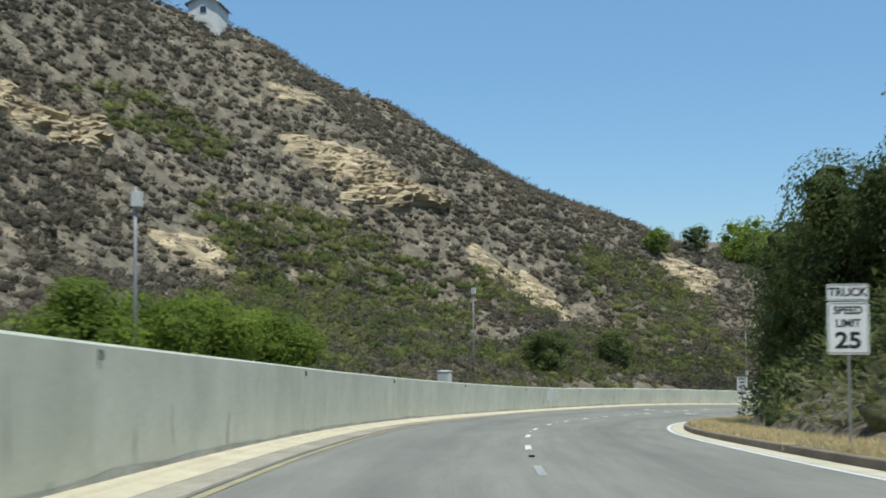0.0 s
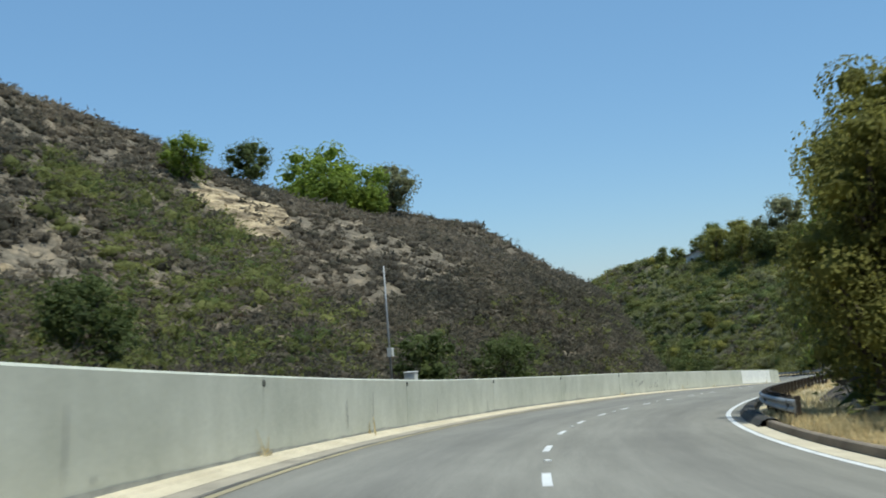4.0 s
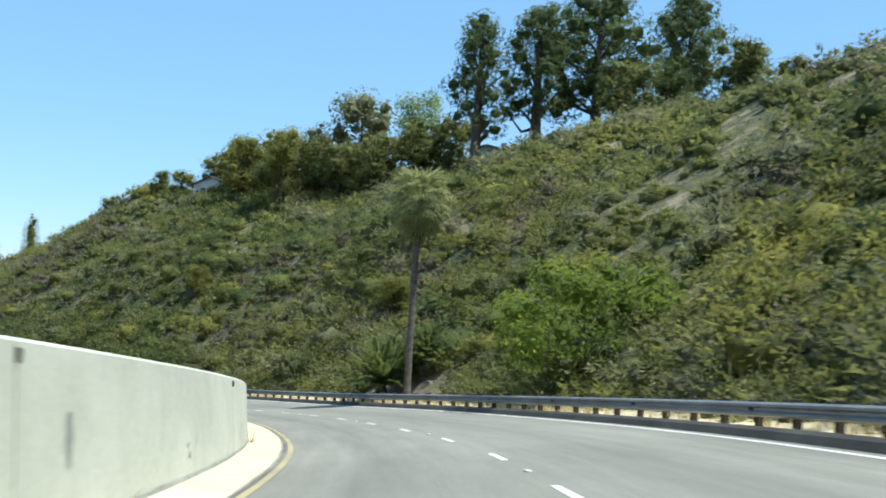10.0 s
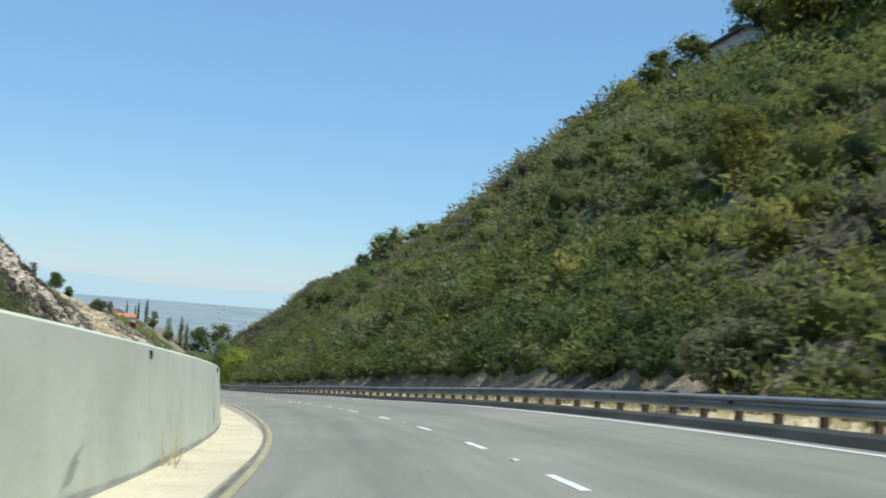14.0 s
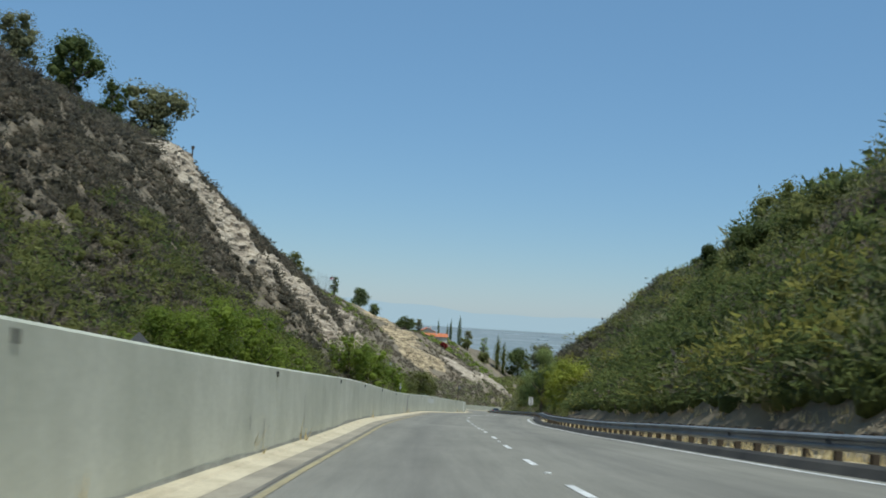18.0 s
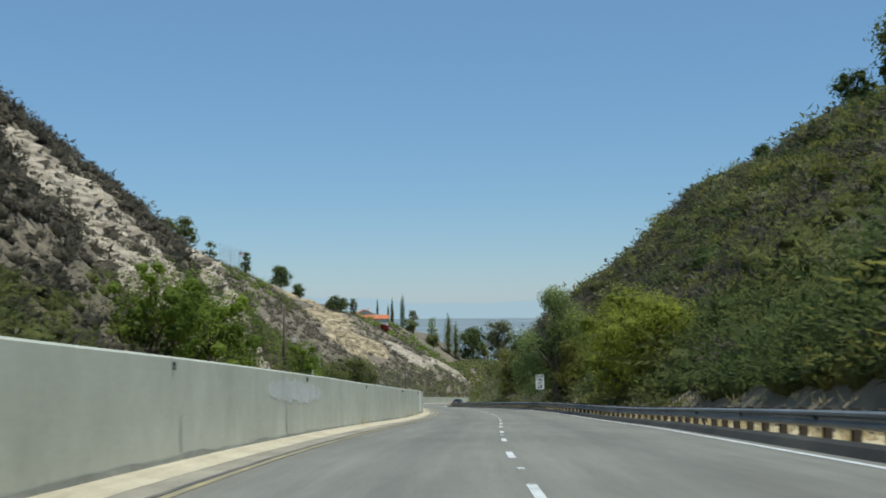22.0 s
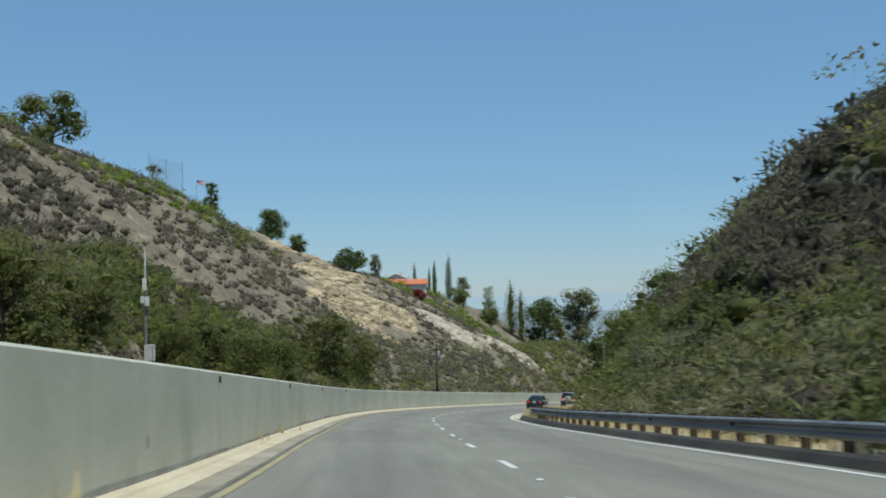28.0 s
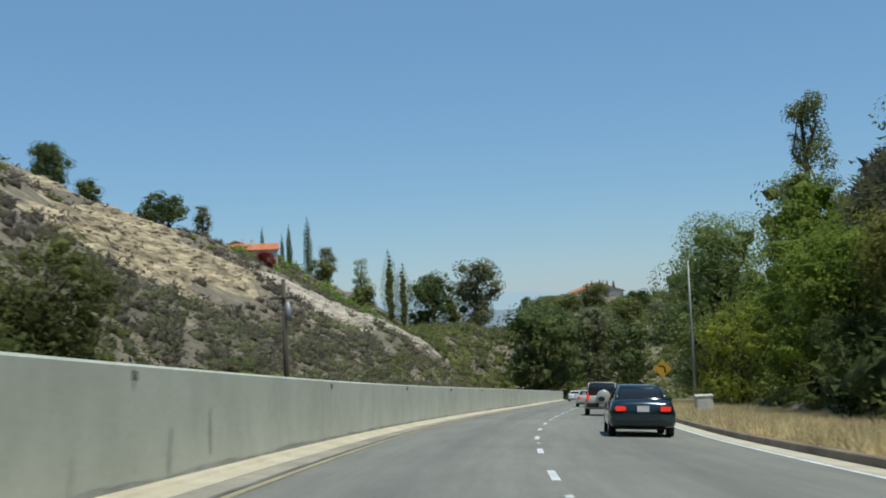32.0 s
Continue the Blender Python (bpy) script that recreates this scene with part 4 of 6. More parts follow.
for k in range(150):
    # scrapes and drip marks: thin, wavering, wider at the top
    rng = np.random.default_rng(500 + k)
    a, lo = rng.uniform(0, 780), rng.uniform(0.08, 0.55)
    hi = lo + rng.uniform(0.15, 0.75) * (1 if k % 4 else 0.2)
    wide = rng.uniform(0.025, 0.07) * (1 if k % 5 else 1.7)
    ws = np.linspace(lo, hi, 7)
    mid = a + np.cumsum(rng.normal(size=7)) * 0.02 + (ws - lo) * rng.normal() * 0.08
    half = wide * (0.25 + 0.75 * np.sin(math.pi * np.linspace(0.05, 0.9, 7))) * rng.uniform(0.5, 1, 7)
    v = np.stack([at(mid - half, wall_u(mid) + 0.034 - 0.02 * ws, ws), at(mid + half, wall_u(mid) + 0.034 - 0.02 * ws, ws)], 1).reshape(-1, 3)
    part("stain", mesh_of("stain", v, [[2 * i, 2 * i + 1, 2 * i + 3, 2 * i + 2] for i in range(6)], DARKSTAIN), wall)

# scuffs: short slanting scrapes in clusters where cars have touched the wall
rng = np.random.default_rng(91)
for s0, reach, w0, count in ((159.5, 1.6, 0.62, 9), (163.0, 1.4, 0.42, 10), (170.5, 0.6, 0.55, 4), (173.5, 0.4, 0.5, 3), (194.2, 0.7, 0.5, 6), (197.5, 0.6, 0.35, 4), (218.0, 0.9, 0.6, 4), (226.5, 0.7, 0.45, 3), (306.0, 0.5, 0.25, 4), (447.0, 0.8, 0.4, 4), (630.0, 0.5, 0.5, 3)):
    for _ in range(count):
        a, w1 = s0 + rng.normal() * reach * 0.5, w0 + rng.normal() * 0.13
        run, lift_, thick = rng.uniform(0.15, 0.6), rng.uniform(-0.05, 0.22), rng.uniform(0.015, 0.05)
        t = np.linspace(0, 1, 5)
        ss, ws = a + run * t, w1 + lift_ * t + rng.normal(size=5) * 0.01
        half = thick * np.sin(math.pi * np.linspace(0.08, 0.92, 5))
        v = np.stack([at(ss, wall_u(ss) + 0.037 - 0.02 * (ws - half), ws - half), at(ss, wall_u(ss) + 0.037 - 0.02 * (ws + half), ws + half)], 1).reshape(-1, 3)
        part("scuff", mesh_of("scuff", v, [[2 * i, 2 * i + 2, 2 * i + 3, 2 * i + 1] for i in range(4)], DARKSTAIN), wall)
# damp grime creeping up from the gutter
for a in np.arange(0, 780, 26.0):
    q = np.arange(a, a + 26.01, 0.4)
    high = 0.10 + 0.05 * np.abs(wave(q * 9, 0 * q, 2.2)) + 0.02 * rng.uniform(size=len(q))
    v, f = sweep(q, np.stack([np.stack([wall_u(q) + 0.035, 0 * q + 0.06], -1), np.stack([wall_u(q) + 0.033, high], -1)], 1))
    part("grime", mesh_of("grime", v, f, DARKSTAIN), wall, "dark grime along the wall's foot")

# right edge: kerb with gutter at both ends, guardrail and asphalt dike between
RAIL_FROM, RAIL_TO = 114.0, 658.0
for a, b in ((S_FIRST, RAIL_FROM + 4), (RAIL_TO - 3, ROAD_TO)):
    q = np.arange(a, b, 2.0)
    v, f = sweep(q, edge_profile(q, [(5.97, 0.005), (6.46, 0.012)]))
    tagged(new("pavement_gutter_side", mesh_of("pavement_gutter_side", v, f, GUTTER)), "pale concrete gutter at the outer kerb", "gutter", kind="structure")
    v, f = sweep(q, edge_profile(q, [(6.44, -0.2), (6.47, 0.15), (6.5, 0.17), (6.64, 0.17), (6.66, -0.25)]))
    tagged(new("pavement_kerb", mesh_of("pavement_kerb", v, f, KERB)), "brown stained kerb with rounded edge", "kerb", kind="structure")
q = np.arange(RAIL_FROM, RAIL_TO, 2.0)
v, f = sweep(q, edge_profile(q, [(6.2, -0.05), (6.36, 0.16), (6.5, 0.22), (6.72, 0.2), (6.9, -0.1)]))
tagged(new("pavement_dike", mesh_of("pavement_dike", v, f, DIKE)), "dark asphalt dike below the guardrail", "dike", kind="structure")
q = np.arange(S_FIRST, ROAD_TO, 1.5)
bumps = 0.05 * wave(q * 8, 0 * q, 0.5)
pr = np.stack([np.stack([uu + (white_u(q) - 5.85) * (uu < 8), ww + bumps * kk], -1) for uu, ww, kk in ((6.6, -0.02, 0), (7.2, 0.05, 1), (8.2, 0.08, -1), (9.6, 0.12, 1), (10.6, 0.10, 1))], 1)
v, f = sweep(q, pr)
verge = tagged(new("ground_verge", mesh_of("ground_verge", v, f, DIRT, True)), "sandy dirt verge beside the road", "verge", kind="structure")

# cut banks: bare sandy earth with rills at the foot of the outer slope
# earth colour set darker to stand in for shade under the overhanging brush
BANKEARTH = surface("rilled_earth", (0.06, 0.05, 0.038), (0.25, 0.205, 0.15), 1.3, 6, 0.97, bumps=0.9, distance=0.1, stretch=(1, 1, 0.25))
for a, b, high, seed in ((130, 200, 1.5, 1.0), (318, 518, 1.15, 2.0), (24, 60, 2.0, 3.0)):
    q = np.arange(a, b, 0.7)
    fade = np.clip(np.minimum(q - a, b - q) / 8, 0.05, 1)
    tall = high * fade * (0.85 + 0.25 * wave(q * 6, 0 * q, seed))
    cols = []
    for k, (uu, ww) in enumerate(((8.5, -0.15), (9.0, 0.12), (9.3, 0.3), (9.7, 0.48), (10.1, 0.62), (10.6, 0.75), (11.1, 0.88), (11.7, 1.0), (12.3, 0.95), (13.2, 0.7))):
        rill = 0.28 * np.abs(np.sin(q * 1.3 + 1.5 * wave(q * 5, 0 * q + k * 3, seed))) * (1 if 0 < k < 8 else 0)
        cols.append(np.stack([uu + rill + (white_u(q) - 5.85) * 0.5, ww * tall * 1.15 - 0.02], -1))
    v, f = sweep(q, np.stack(cols, 1))
    tagged(new("ground_bank", mesh_of("ground_bank", v, f, BANKEARTH)), "bare sandy cut bank with erosion rills below brush", "bank", kind="structure")

rail = thing("guardrail", Matrix(), "long galvanised steel guardrail on dark wooden posts", "guardrail")
q = np.arange(RAIL_FROM, RAIL_TO, 1.9)
prof = [(uu, 0.37 + (ww - 0.40) * 1.06) for uu, ww in ((7.0, 0.40), (6.93, 0.44), (6.93, 0.49), (7.0, 0.53), (7.0, 0.58), (6.93, 0.62), (6.93, 0.67), (7.0, 0.71), (7.012, 0.71), (6.945, 0.67), (6.945, 0.62), (7.012, 0.58), (7.012, 0.53), (6.945, 0.49), (6.945, 0.44), (7.012, 0.40))]
for a in range(0, len(q) - 1, 4):
    w = q[a:a + 5].copy()
    w[-1] += 0.12
    v, f = sweep(w, edge_profile(w, [(uu + 0.004 * (a // 4 % 2), ww) for uu, ww in prof]), True)
    part("rail_beam", mesh_of("rail_beam", v, f, STEEL), rail)
post_mesh = box("rail_post", (0.16, 0.16, 1.2), POSTWOOD, (0.12, 0, 0.16), 0.012)
block_mesh = box("rail_block", (0.16, 0.15, 0.34), POSTWOOD, (-0.05, 0, 0.56), 0.012)
for s0 in q[:-1]:
    t, p = lerp_rows(TAN, s0), at(s0 + 0.4, 1.31 + float(white_u(s0 + 0.4)), 0)
    m = pose(*p, 0, 0, math.degrees(math.atan2(-t[0], t[1])))
    part("rail_block", block_mesh, part("rail_post", post_mesh, rail, "", m), "dark wooden spacer block")
for s0, sgn in ((RAIL_FROM, -1), (RAIL_TO - 2, 1)):
    w = [s0, s0 + 0.7 * sgn, s0 + 1.3 * sgn]
    v, f = sweep(sorted(w), edge_profile(sorted(w), [(uu + 0.02, ww) for uu, ww in prof]), True)
    part("rail_end", mesh_of("rail_end", v, f, STEEL), rail, "flared steel rail end")


def grass_tufts(name, label, seed, count, s_range, u_range, height, material):
    rng = np.random.default_rng(seed)
    s, u = rng.uniform(*s_range, count), rng.uniform(*u_range, count)
    u = u + np.where(u > 5, white_u(s) - 5.85, wall_u(s))
    p = np.where((u < 10.4)[:, None], at(s, u, 0.05), ground_at(s, u))
    p = np.where((u > 6.6)[:, None], p, at(s, u, 0.02))
    p = np.repeat(p, 7, 0) + rng.normal(size=(7 * count, 3)) * (0.12, 0.12, 0)
    h = rng.uniform(*height, 7 * count)
    lean = rng.normal(size=(7 * count, 2)) * 0.35
    w = rng.uniform(0, 2 * math.pi, 7 * count)
    d = np.stack([np.cos(w), np.sin(w), 0 * w], -1) * 0.028
    tip = p + np.stack([lean[:, 0] * h, lean[:, 1] * h, h], -1)
    v = np.stack([p - d, p + d, tip], 1).reshape(-1, 3)
    ob = new(name, mesh_of(name, v, np.arange(len(v)).reshape(-1, 3), material))
    tagged(ob, label, "grass", kind="stuff")


grass_tufts("dry_grass", "dry straw-yellow grass on the verge", 71, 5000, (5, 122), (6.8, 9.8), (0.08, 0.32), STRAW)
grass_tufts("dry_grass", "dry straw-yellow grass on the verge by the kerb", 72, 15000, (655, 800), (6.9, 12.5), (0.15, 0.6), STRAW)
grass_tufts("rail_grass", "thin dry grass under the guardrail", 73, 3600, (122, 652), (7.3, 10.0), (0.08, 0.4), STRAW)
grass_tufts("gutter_weeds", "thin dry weeds growing from the wall foot", 74, 34, (100, 640), (0.03, 0.12), (0.15, 0.6), STRAW)


def road_text(text, s0, u0, height, width):
    """Painted numbers lying on the road, stretched for drivers."""
    cu = bpy.data.curves.new("speed_number", "FONT")
    cu.body, cu.size, cu.align_x = text, 1.0, "CENTER"
    tmp = new("tmp_text", cu)
    dg = bpy.context.evaluated_depsgraph_get()
    me = bpy.data.meshes.new_from_object(tmp.evaluated_get(dg))
    bpy.data.objects.remove(tmp)
    c = np.zeros(len(me.vertices) * 3)
    me.vertices.foreach_get("co", c)
    c = c.reshape(-1, 3)
    lo, hi = c.min(0), c.max(0)
    uu = u0 + ((c[:, 0] - lo[0]) / (hi[0] - lo[0]) - 0.5) * width
    ss = s0 + (c[:, 1] - lo[1]) / (hi[1] - lo[1]) * height
    me.vertices.foreach_set("co", at(ss, uu, 0.008).ravel())
    me.materials.clear()
    me.materials.append(PAINT)
    me.update()
    part("speed_number", me, road, "white painted number " + text)


road_text("45", 84.2, 0.0, 2.4, 0.95)
road_text("45", 84.2, 3.05, 2.4, 0.95)


# a crushed white carton in the straw
p = at(715.0, 8.60, 0.12)
carton = thing("carton", pose(*p, 8, 0, 35), "crushed white carton lying in dry grass", "litter")
part("side", box("side", (0.55, 0.02, 0.26), PAINT, (0, -0.14, 0.13), 0.004), carton)
part("side", box("side", (0.55, 0.02, 0.2), PAINT, (0, 0.14, 0.1), 0.004), carton)
part("lid", box("lid", (0.6, 0.3, 0.015), PAINT, (0.03, 0, 0.25), 0.004), carton)
TREES = {}
TREES["pine"] = [
    (328, 47.3, 17.5, 7.3),
    (326, 54.8, 17.1, 7.9),
    (325, 63.8, 17.0, 11.4),
    (325, 80.7, 15.9, 9.8),
    (998, -18.0, 11.0, 4.2),
]
TREES["broad_light"] = [
    (378, 83.0, 14.2, 10.3),
    (308, 68.0, 4.2, 4.2),
    (107, 10.5, 8.5, 2.4),
]
TREES["broad_grey"] = [
    (353, 49.0, 11.5, 11.5),
    (362, 53.8, 5.7, 4.8),
    (558, -56.1, 10.1, 11.1),
    (529, -68.1, 8.7, 6.7),
    (884, 0.9, 15.6, 13.6),
    (250, -55.9, 7.9, 8.2),
    (360, 45.9, 8.4, 5.6),
    (325, 10.1, 2.4, 3.2),
]
TREES["umbrella"] = [
    (294, 76.4, 8.9, 9.9),
]
TREES["broad_dark"] = [
    (318, 66.9, 5.9, 6.1),
    (299, 69.1, 3.2, 2.1),
    (294, 71.2, 2.7, 3.8),
    (585, 46.5, 5.0, 5.0),
    (560, 62.0, 11.5, 8.0),
    (540, 56.3, 5.2, 8.0),
    (553, -61.2, 7.1, 4.7),
    (542, -64.2, 9.4, 8.5),
    (513, -66.6, 7.4, 6.1),
    (867, -6.5, 16.5, 18.4),
    (849, 7.5, 14.3, 9.5),
    (822, 34.7, 10.7, 7.1),
    (608, 12.2, 8.5, 5.7),
    (717, 12.7, 3.5, 4.0),
    (195, -57.4, 5.3, 5.4),
    (476, 20.5, 4.1, 2.2),
    (461, 21.0, 3.4, 4.2),
]
TREES["broad_dark"] += [(606, 44.0, 2.6, 2.4)]
TREES["broad_olive"] = [
    (286, 70.3, 2.9, 5.7),
    (304, 68.4, 2.6, 4.4),
    (369, 47.0, 6.7, 6.5),
    (716, 14.5, 6.7, 4.5),
    (359, 40.0, 9.1, 7.8),
    (567, 11.0, 5.6, 3.5),
    (608, 10.8, 6.9, 4.9),
    (120, 10.2, 11.0, 5.0),
]
TREES["red"] = [
    (300, 66.8, 2.1, 4.3),
]
TREES["euc"] = [
]
TREES["cypress_wide"] = [
]
TREES["cypress"] = [
    (980, 1.1, 7.0, 1.1),
    (980, 3.2, 7.0, 1.1),
    (981, 5.2, 7.0, 1.1),
    (981, 6.9, 7.0, 1.1),
]
TREES["broad_bright"] = [
    (258, 11.6, 5.4, 10.0),
    (771, 15.5, 9.6, 9.4),
    (730, 13.3, 8.9, 6.1),
    (180, -55.0, 5.0, 5.0),
    (230, -62.9, 9.5, 12.5),
    (222, -60, 8, 10),
    (238, -58, 7, 10),
]
TREES["cottonwood"] = [
    (569.5, 9.9, 10.8, 9.2),
]
TREES["bush_green"] = [
    (31, -11.5, 4.3, 4.5),
    (38, -12.5, 4.6, 5.0),
    (46, -13.5, 5.2, 5.5),
    (54, -14.0, 5.2, 5.5),
    (22, -11.0, 4.0, 4.5),
]
TREES["bush_dark"] = [
    (160, -19.0, 5.0, 6.0),
    (172, -18.0, 5.5, 7.0),
    (120, -26.0, 4.5, 6.0),
    (135, -27.0, 4.5, 7.0),
]
TREES["broad_mid"] = [
     (128, 15, 7.5, 7.5), (138, 16, 8, 8), (146, 16.5, 8, 8),
    (345, 46, 6, 8), (350, 43, 6, 7), (356, 43.5, 6.5, 7.5), (366, 44.5, 6, 7), (374, 44, 5, 6.5), (384, 45, 4.5, 6), (394, 44, 3.5, 5), (342, 50, 7, 7), (338, 52, 6, 8), (318, 60, 6, 8), (308, 66, 5, 7),
    (578, 49.5, 10.5, 9.0), (573, 54.0, 12.8, 10.0), (566, 58.0, 13.2, 10.0),
    (676, -19, 4.5, 6), (684, -18, 5, 6.5), (692, -18, 4.5, 6), (668, -18, 4, 6),
]
TREES["broad_bright"] += [
    (752, 17, 7, 7), (762, 20, 8, 8), (738, 16, 6, 6.5), (782, 17, 11, 9), (724, 14, 6.5, 7),
]
TREES["broad_olive"] += [
    (378, 45.5, 5.8, 4.8), (364, 49.4, 5.8, 4.8), (370, 40.7, 7.7, 7.2),
    (571, 11.2, 7.2, 5.5), (575, 12.0, 5.5, 5.5),
    (184, 13.4, 7.0, 6.5), (174, 13.6, 7.5, 7.0), (164, 13.8, 8.0, 7.0), (154, 14.5, 8.0, 7.0),
]

# the far crest and the gardens round the houses: placed singly, at their full size
CREST = [
    # dark kind on this near bank: its leaf colour carries the overhang's shade
    ("broad_dark", 36, 18.0, 7.5, 8.0), ("broad_dark", 44, 16.0, 8.5, 8.0), ("broad_dark", 51, 14.0, 8.0, 7.5), ("broad_dark", 58, 12.8, 8.0, 7.0), ("broad_dark", 65, 12.2, 8.4, 7.2), ("broad_dark", 72, 12.2, 7.2, 6.6), ("broad_dark", 79, 12.4, 5.6, 5.0),
    ("broad_mid", 87, 12.8, 5.8, 5.5), ("broad_mid", 95, 13.0, 6.2, 6.0), ("broad_mid", 103, 13.2, 6.8, 6.5), ("broad_mid", 111, 13.6, 8.0, 7.0), ("broad_mid", 119, 14.0, 8.0, 7.0),
    ("broad_lime", 208, 12.0, 5.4, 6.5), ("broad_lime", 201, 12.6, 6.0, 7.0), ("broad_lime", 193, 13.2, 6.6, 6.5), ("broad_lime", 214, 13.2, 4.6, 5.0), ("broad_lime", 540, 11.0, 7.6, 8.5), ("broad_lime", 548, 12.4, 6.4, 7.5), ("broad_lime", 534, 11.6, 5.6, 6.0),
    ("broad_pale", 764, 12.4, 15.5, 10.5), ("broad_pale", 776, 13.5, 14.0, 9.0), ("broad_lime", 752, 12.5, 7.5, 6.5), ("broad_mid", 711, -20.0, 7.4, 10.5), ("broad_mid", 721, -20.0, 5.4, 7.5),
    ("broad_mid", 893, 2.0, 9.0, 12.0), ("broad_dark", 902, -8.0, 10.0, 11.0), ("broad_mid", 912, 8.0, 7.0, 11.0), ("broad_mid", 925, -4.0, 6.0, 10.0), ("broad_dark", 935, 12.0, 5.0, 9.0), ("broad_mid", 946, 2.0, 6.0, 8.0), ("broad_grey", 905, 16.0, 8.0, 10.0),
    ("broad_mid", 748, -80.4, 8.6, 12.0), ("broad_mid", 816, -101.1, 11.0, 6.0), ("broad_dark", 831, -94.4, 8.8, 5.0), ("pine", 866, -95.3, 9.8, 10.0), ("broad_dark", 870, -89.7, 6.4, 6.5),
    ("broad_dark", 859, -70.8, 5.6, 11.0), ("broad_grey", 876, -69.7, 8.2, 4.6), ("red", 869, -55.7, 3.0, 5.0),
    ("cypress", 946, -68.3, 16.6, 2.4), ("cypress", 941, -71.7, 13.6, 1.5), ("cypress", 938, -77.5, 12.0, 1.3), ("cypress", 940, -73.2, 11.0, 1.1),
    ("broad_grey", 948, -64.0, 11.0, 5.0), ("broad_light", 952, -56.5, 13.0, 5.5), ("broad_mid", 935, -62.0, 6.0, 8.0), ("broad_mid", 940, -53.0, 6.5, 9.0),
    ("cypress_wide", 955, -49.6, 18.2, 5.2), ("cypress_wide", 955, -46.2, 17.2, 4.8), ("broad_dark", 960, -39.5, 18.0, 15.0), ("broad_grey", 965, -28.6, 21.5, 14.5), ("broad_olive", 958, -34.0, 11.0, 5.0),
    ("euc", 823, 31.0, 29.6, 10.5), ("broad_mid", 800, 25.0, 14.0, 10.0), ("broad_mid", 690, 14.0, 6.0, 6.5), ("broad_mid", 700, 16.0, 7.0, 7.0), ("broad_dark", 709, 17.0, 8.5, 7.5), ("broad_mid", 719, 18.0, 8.0, 7.0),
    ("broad_olive", 118, 9.8, 9.6, 5.5), ("broad_olive", 126, 10.8, 10.0, 6.5), ("broad_bright", 134, 11.6, 10.0, 6.5), ("cypress_wide", 560, 75.4, 15.0, 6.0), ("broad_dark", 385, 50.4, 9.5, 8.5), ("broad_olive", 376, 51.4, 7.6, 7.5),
    ("broad_olive", 300, 18.3, 3.0, 4.4), ("broad_olive", 347, 21.1, 4.0, 4.4), ("broad_mid", 405, 46.0, 4.5, 6.0), ("broad_mid", 418, 47.5, 4.0, 6.0), ("broad_mid", 430, 48.0, 5.0, 5.5),
    ("bush_green", 470, -17.0, 6.4, 8.5), ("bush_green", 478, -16.0, 5.4, 7.0), ("bush_green", 461, -18.0, 5.6, 8.0), ("bush_green", 452, -18.0, 4.6, 7.0),
    ("bush_green", 538, -17.2, 7.4, 8.0), ("bush_green", 531, -19.0, 6.8, 7.5), ("bush_green", 618, -16.5, 8.4, 7.0), ("bush_green", 626, -15.6, 6.6, 6.0), ("broad_mid", 640, -17.5, 6.5, 7.0), ("broad_mid", 650, -18.0, 6.0, 7.0),
]

# ---- trees ----
BARK = surface("bark", (0.07, 0.055, 0.042), (0.19, 0.155, 0.12), 1.5, 14, 0.95, bumps=0.7, distance=0.03, stretch=(1, 1, 0.3))
PALMBARK = surface("palm_bark", (0.075, 0.065, 0.05), (0.20, 0.175, 0.145), 2.0, 18, 0.95, bumps=0.8, distance=0.03, stretch=(1, 1, 2.5))
LEAF = {"pine": PINELEAF, "broad_dark": DEEP, "broad_mid": OLIVE, "broad_grey": GREYGREEN, "broad_light": LIGHTLEAF, "broad_olive": YELLOWISH, "broad_bright": BRIGHT, "broad_lime": LIMELEAF, "broad_pale": LIGHTLEAF, "umbrella": OLIVE, "red": REDLEAF, "euc": OLIVE,
        "cypress": PINELEAF, "cypress_wide": OLIVE, "cottonwood": LIGHTLEAF, "bush_green": BRIGHT, "bush_dark": DEEP}
WORDS = {"broad_lime": ("tree", "yellow-green leafy tree lit by the sun beside the guardrail"), "broad_pale": ("tree", "light green full-crowned tree beside the verge"), "broad_mid": ("tree", "dense olive-green bushy tree on the road bank"), "pine": ("pine_tree", "tall dark green pine with clumped needles on the ridge"), "broad_dark": ("tree", "dense dark green broadleaf tree on the slope"),
         "broad_grey": ("tree", "grey-green rounded tree on the hillside"), "broad_light": ("tree", "light green airy tree beside the slope"), "broad_olive": ("tree", "yellow-olive leafy tree on the hill"),
         "broad_bright": ("tree", "bright green leafy tree growing near the road"), "umbrella": ("tree", "flat-topped spreading tree on the ridge"), "red": ("flowering_bush", "bush covered with red blossom on the crest"),
         "euc": ("eucalyptus_tree", "very tall ragged eucalyptus above the road"), "cypress": ("cypress_tree", "slim dark cypress beside a house"), "cypress_wide": ("cypress_tree", "plump green column-shaped tree"),
         "cottonwood": ("tree", "tall pale-leaved airy tree beside the guardrail"), "bush_green": ("bush", "large bright green bush behind the median wall"), "bush_dark": ("bush", "large dark green bush at the slope's foot")}


